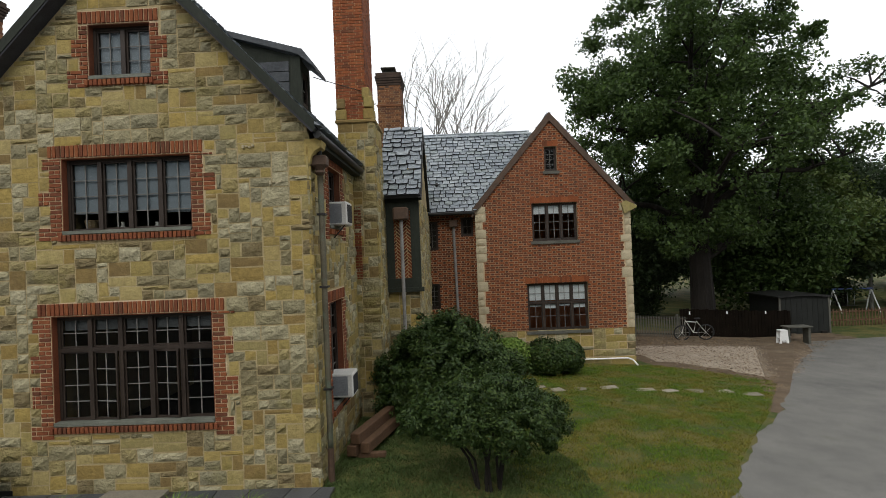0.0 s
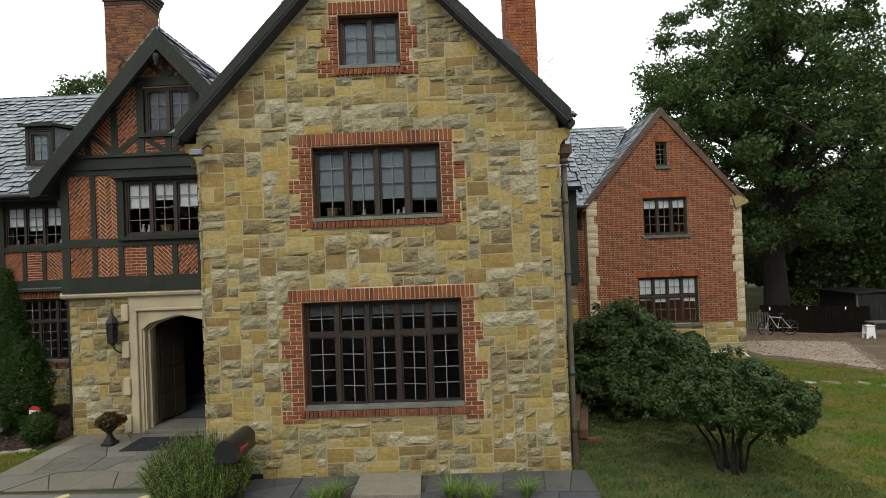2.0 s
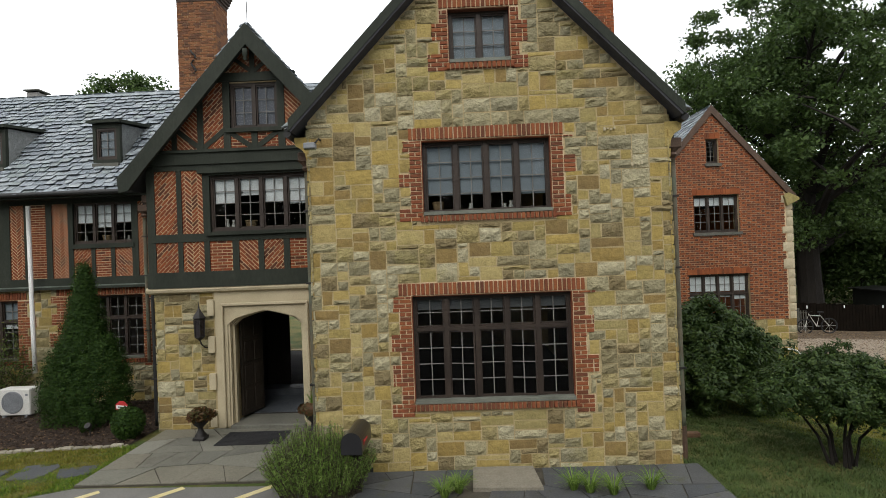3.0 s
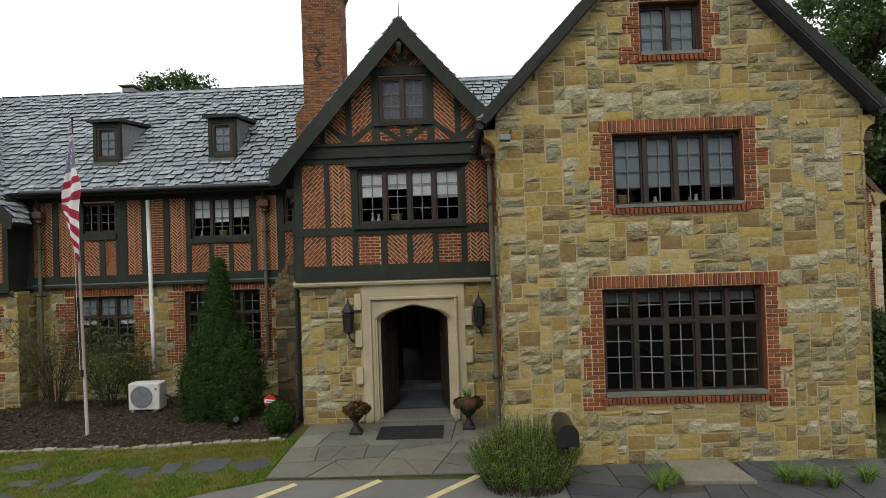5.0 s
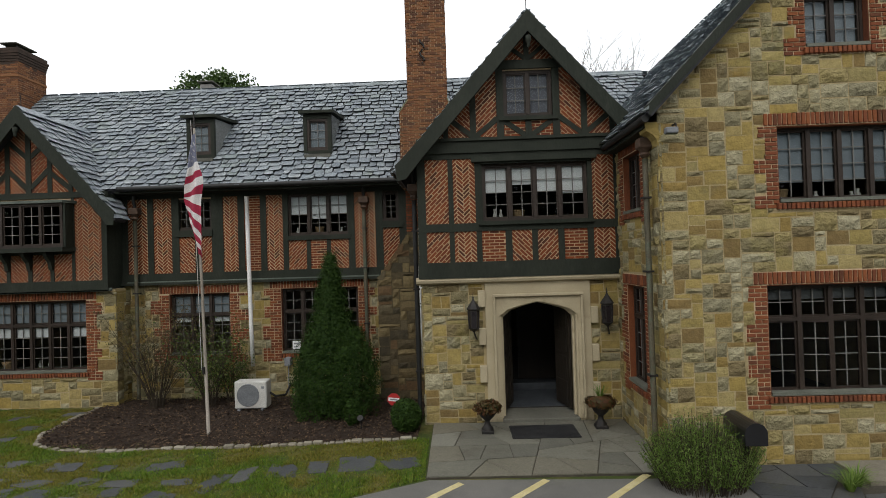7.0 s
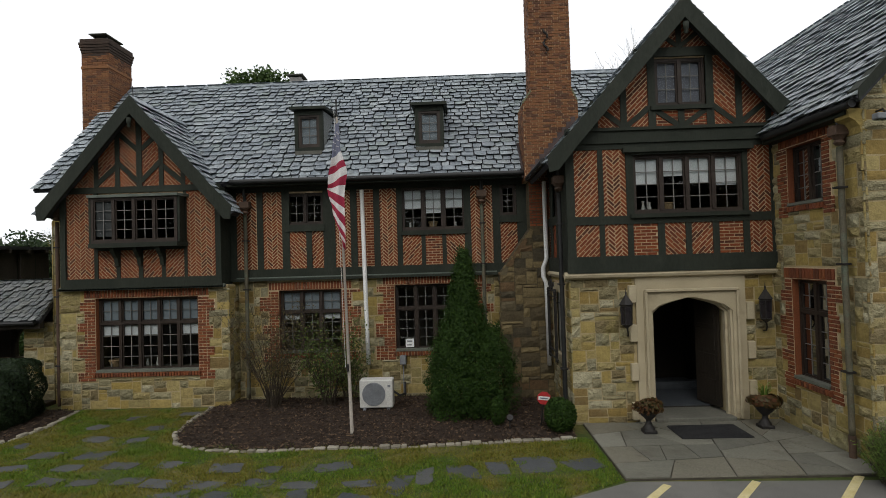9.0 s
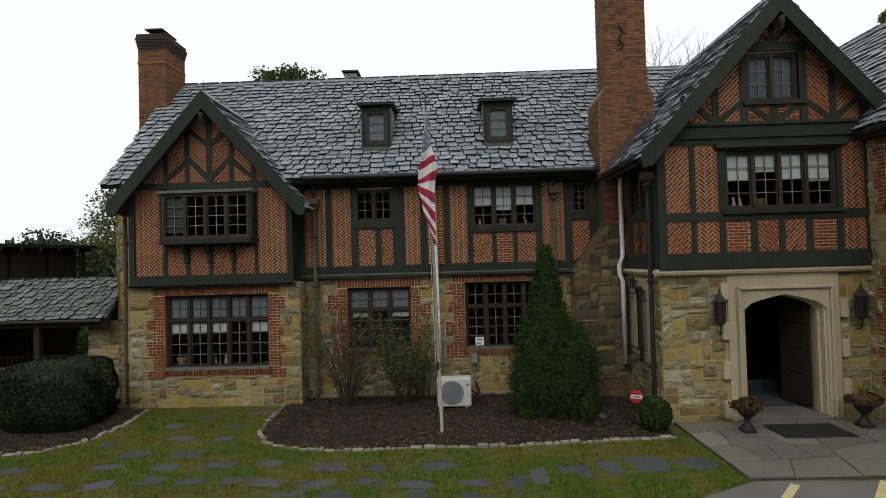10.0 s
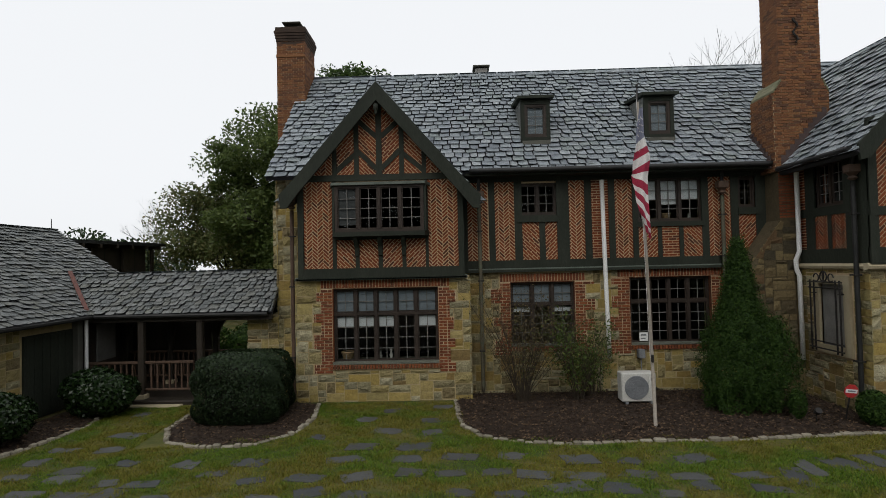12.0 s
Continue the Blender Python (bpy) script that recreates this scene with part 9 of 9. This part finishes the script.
# ---- trees ----
def tree(name, label, x, y, z, height, crown, trunk_r, seed, leaves=24000, size=0.13, mat=None, fork=0.32, clumps=120, limbs=9, clump_r=1.0, low=0.3, category="tree", arms=(), lean=0.0):
    """A tapered trunk with forking limbs, and leaf clumps at the limb ends with gaps between."""
    rr, g = random.Random(seed), np.random.default_rng(seed)
    ob = thing(name, label, category, at=(x, y, z))
    mb = MB()
    top = Vector((x + rr.uniform(-0.4, 0.4), y, z + height * 0.72))
    trunk = [Vector((x, y, z - 0.1)), Vector((x + rr.uniform(-0.15, 0.15), y, z + height * 0.2)), Vector((x, y, z + height * 0.45)), top]
    mb.tube([trunk[0] - Vector((0, 0, 0.1)), trunk[0] + Vector((0, 0, 0.5))], trunk_r * 1.35, 10, trunk_r)
    mb.tube(trunk, trunk_r, 10, trunk_r * 0.3)
    ends = [top]
    lim = MB()
    for i in range(limbs):
        t = fork + (0.95 - fork) * i / limbs
        s = trunk[0].lerp(top, t)
        a = i * 2.4 + rr.uniform(-0.4, 0.4)
        reach = crown * (0.55 + 0.5 * math.sin(math.pi * min(1, 0.25 + t))) * rr.uniform(0.8, 1.1)
        rise = height * rr.uniform(0.06, 0.26)
        e = s + Vector((math.cos(a) * reach, math.sin(a) * reach, rise))
        mid = s.lerp(e, 0.5) + Vector((rr.uniform(-0.5, 0.5), rr.uniform(-0.5, 0.5), rr.uniform(0, 0.12) * height * 0.5))
        r0 = trunk_r * (0.5 - 0.3 * t)
        lim.tube([s, mid, e], r0, 7, r0 * 0.25)
        ends.append(e)
        for k in range(4):
            b = mid.lerp(e, rr.random())
            f = b + Vector((rr.uniform(-1, 1), rr.uniform(-1, 1), rr.uniform(0.0, 0.9))).normalized() * reach * 0.45
            lim.tube([b, b.lerp(f, 0.5) + Vector((0, 0, 0.15)), f], r0 * 0.35, 5, r0 * 0.1)
            ends.append(f)
    for s0, e0 in arms:
        s1, e1 = Vector(s0), Vector(e0)
        way_ = [s1, s1.lerp(e1, 0.35) + Vector((0, 0, 0.5)), s1.lerp(e1, 0.7) + Vector((0, 0.2, -0.2)), e1]
        lim.tube(way_, trunk_r * 0.34, 7, 0.05)
        for k in range(7):
            b = way_[2].lerp(e1, rr.random())
            f = b + Vector((rr.uniform(-0.5, 1), rr.uniform(-1, 1), rr.uniform(-0.3, 0.7))).normalized() * rr.uniform(0.8, 1.8)
            lim.tube([b, b.lerp(f, 0.5) + Vector((0, 0, 0.12)), f], 0.06, 5, 0.015)
            ends.append(f)
    part("trunk", mb, M_bark, ob)
    part("branchwork", lim, M_bark, ob)
    centre = Vector((x + lean, y, z + height * (low + 1) / 2))
    Ps = []
    per = leaves // clumps
    for i in range(clumps):
        if i < len(ends) and rr.random() < 0.9:
            c = np.array(ends[i])
        else:
            d = g.normal(size=3)
            d /= np.linalg.norm(d)
            q = rr.random() ** 0.45
            c = np.array(centre) + d * q * np.array([crown, crown, height * (1 - low) / 2])
        rad = clump_r * rr.uniform(0.6, 1.3)
        n = int(per * rr.uniform(0.6, 1.4))
        d = g.normal(size=(n, 3))
        d /= np.linalg.norm(d, axis=1, keepdims=True)
        Ps.append(c + d * (rad * g.random(n) ** 0.5)[:, None] * np.array([1.1, 1.1, 0.8]))
    leaf_mesh("crown", np.concatenate(Ps), size, mat or M_oak, seed, flat=0.25, parent=ob)
    return ob


M_far = leaf("far_leaves", [(0.0234, 0.0429, 0.0172), (0.0328, 0.0562, 0.0203), (0.0203, 0.0359, 0.0156), (0.0429, 0.0663, 0.0234)])
M_fresh = leaf("fresh_leaves", [(0.0679, 0.102, 0.0249), (0.0961, 0.136, 0.0339), (0.0509, 0.0848, 0.0203), (0.124, 0.158, 0.0452)], 0.5, 0.35)
M_pale = leaf("yellowing_leaves", [(0.0913, 0.117, 0.0355), (0.122, 0.142, 0.0456), (0.071, 0.101, 0.0304), (0.163, 0.152, 0.0608)])
tree("oak_tree", "tall spreading oak with a dark trunk and broken crown", 12.3, 27.6, gz(12.6), 19.5, 6.2, 0.62, 101, leaves=118000, size=0.1, clumps=400, limbs=24, clump_r=0.78, fork=0.26, low=0.14, lean=-0.7,
     arms=(((12.6, 27.4, 8.5), (21.6, 26.5, 11.4)), ((12.2, 27.5, 7.5), (5.8, 26.5, 10.6)), ((12.4, 27.3, 6.0), (18.5, 25.5, 7.6))))
for k, (x, y, h, c, lv) in enumerate(((17.5, 31.5, 8.0, 3.6, 34000), (9.5, 33, 8.0, 4.0, 34000), (25, 36, 10.0, 5.5, 40000), (16, 44, 10, 7, 30000), (33, 32, 8.5, 5.0, 26000), (38, 44, 13, 7, 26000), (5, 46, 8.5, 5, 20000))):
    tree("background_tree", "dense dark broadleaf tree behind the yard", x, y, -0.8, h, c, 0.3, 110 + k, leaves=int(lv * 1.35), size=0.12, mat=M_far if k % 3 else M_oak, clumps=110, limbs=8, clump_r=1.5, low=0.02)["group"] = "trees behind the yard"
tree("young_tree", "bright green young tree beside the driveway", 20.3, 33.5, -0.8, 9.6, 4.4, 0.18, 121, leaves=44000, size=0.12, mat=M_fresh, clumps=150, clump_r=0.95, low=0.12)
tree("broadleaf_tree", "full green tree behind the walkway", -28.6, 31.0, 0.2, 12.4, 4.7, 0.3, 131, leaves=80000, size=0.1, clumps=260, clump_r=0.85, low=0.12, mat=M_fresh)
tree("broadleaf_tree", "yellow-green tree behind the low building", -33.2, 33.0, 0.2, 8.4, 3.6, 0.25, 132, leaves=40000, size=0.1, mat=M_pale, clumps=80, clump_r=1.2, low=0.1)
tree("broadleaf_tree", "dark tree standing close behind the walkway", -30.0, 35.0, 0.2, 7.0, 4.0, 0.25, 133, leaves=26000, size=0.16, mat=M_far, clumps=80, clump_r=1.3, low=0.02)
tree("broadleaf_tree", "dark tree on the skyline behind the ridge", -25.3, 32.6, 0.2, 15.4, 2.5, 0.3, 134, leaves=46000, size=0.11, mat=M_oak, clumps=130, clump_r=0.95, low=0.5)
tree("broadleaf_tree", "dark tree beyond the west lawn", -52, 50.0, 0.2, 5.5, 5.0, 0.3, 136, leaves=20000, size=0.2, mat=M_far, clumps=70, clump_r=1.6, low=0.05)


M_palebark = surf("pale_bark", (0.16, 0.15, 0.135), (0.25, 0.235, 0.21), 0.9, 4.0, 0.2, 30.0)


def bare_tree(x, y, z, h, seed, label):
    rr = random.Random(seed)
    ob = thing("bare_tree", label, "tree", at=(x, y, z))
    mb = MB()

    def grow(p, d, L, rad, depth):
        q = p + d * L
        mid = p.lerp(q, 0.5) + Vector((rr.uniform(-1, 1), rr.uniform(-1, 1), 0)) * L * 0.06
        mb.tube([p, mid, q], rad, 5 if depth < 2 else 3, rad * 0.6, cap=False)
        if depth < 5:
            for _ in range(3 if depth else 4):
                nd = (d + Vector((rr.uniform(-1, 1), rr.uniform(-1, 1), rr.uniform(-0.2, 0.7))) * 0.62).normalized()
                grow(p.lerp(q, rr.uniform(0.6, 1)), nd, L * rr.uniform(0.55, 0.78), rad * 0.55, depth + 1)

    grow(Vector((x, y, z)), Vector((0.05, 0, 1)), h * 0.3, h * 0.008, 0)
    part("branchwork", mb, M_palebark, ob)


bare_tree(-1.9, 36, 0, 25, 141, "leafless grey tree behind the back range")
bare_tree(0.6, 40, 0, 24, 142, "leafless grey tree behind the back range")
bare_tree(-39.5, 38, 0.2, 10, 143, "leafless pale tree beyond the low building")

# dense woods that close the place: along the horizon, and unseen across the road
def woods(name, label, rows, seed, mat):
    g = np.random.default_rng(seed)
    Ps = []
    for x0, x1, y0, y1, h, n, step in rows:
        k = max(1, int(math.hypot(x1 - x0, y1 - y0) / step))
        for i in range(k):
            t = (i + 0.5) / k
            c = np.array([x0 + (x1 - x0) * t + g.uniform(-1, 1), y0 + (y1 - y0) * t + g.uniform(-2, 2), h * g.uniform(0.42, 0.5)])
            P, _ = blob_points(g, c, (step * 0.75, step * 0.75, h * g.uniform(0.46, 0.6)), n, 0.55, 9, 0.35, floor=-0.9)
            Ps.append(P)
    P = np.concatenate(Ps)
    return tagged(leaf_mesh(name, P, 0.42, mat, seed, kind="stuff"), label, "woods", kind="stuff")


woods("far_woods", "dark wood beyond the yard", [(2, 70, 52, 46, 9, 2600, 6), (-30, 2, 70, 66, 7, 1200, 8), (70, 75, 46, -30, 11, 2200, 8), (-110, -60, 62, 60, 8, 1500, 8)], 151, M_far)
# Never in view: added to darken window reflections and low sky light.
woods("woods_across_the_road", "unseen dark trees added to darken reflections and low sky light", [(-75, 60, -26, -24, 15, 3800, 8), (-80, -78, -24, 50, 10, 1500, 9)], 152, M_far)

# ---- single pieces of walls and roofs ----
for name, items, mat, parent in PIECES:
    for vs, fs in items:
        o = MB().add(vs, fs)
        ob = new(name, o.mesh(name, mat))
        ob.parent = parent
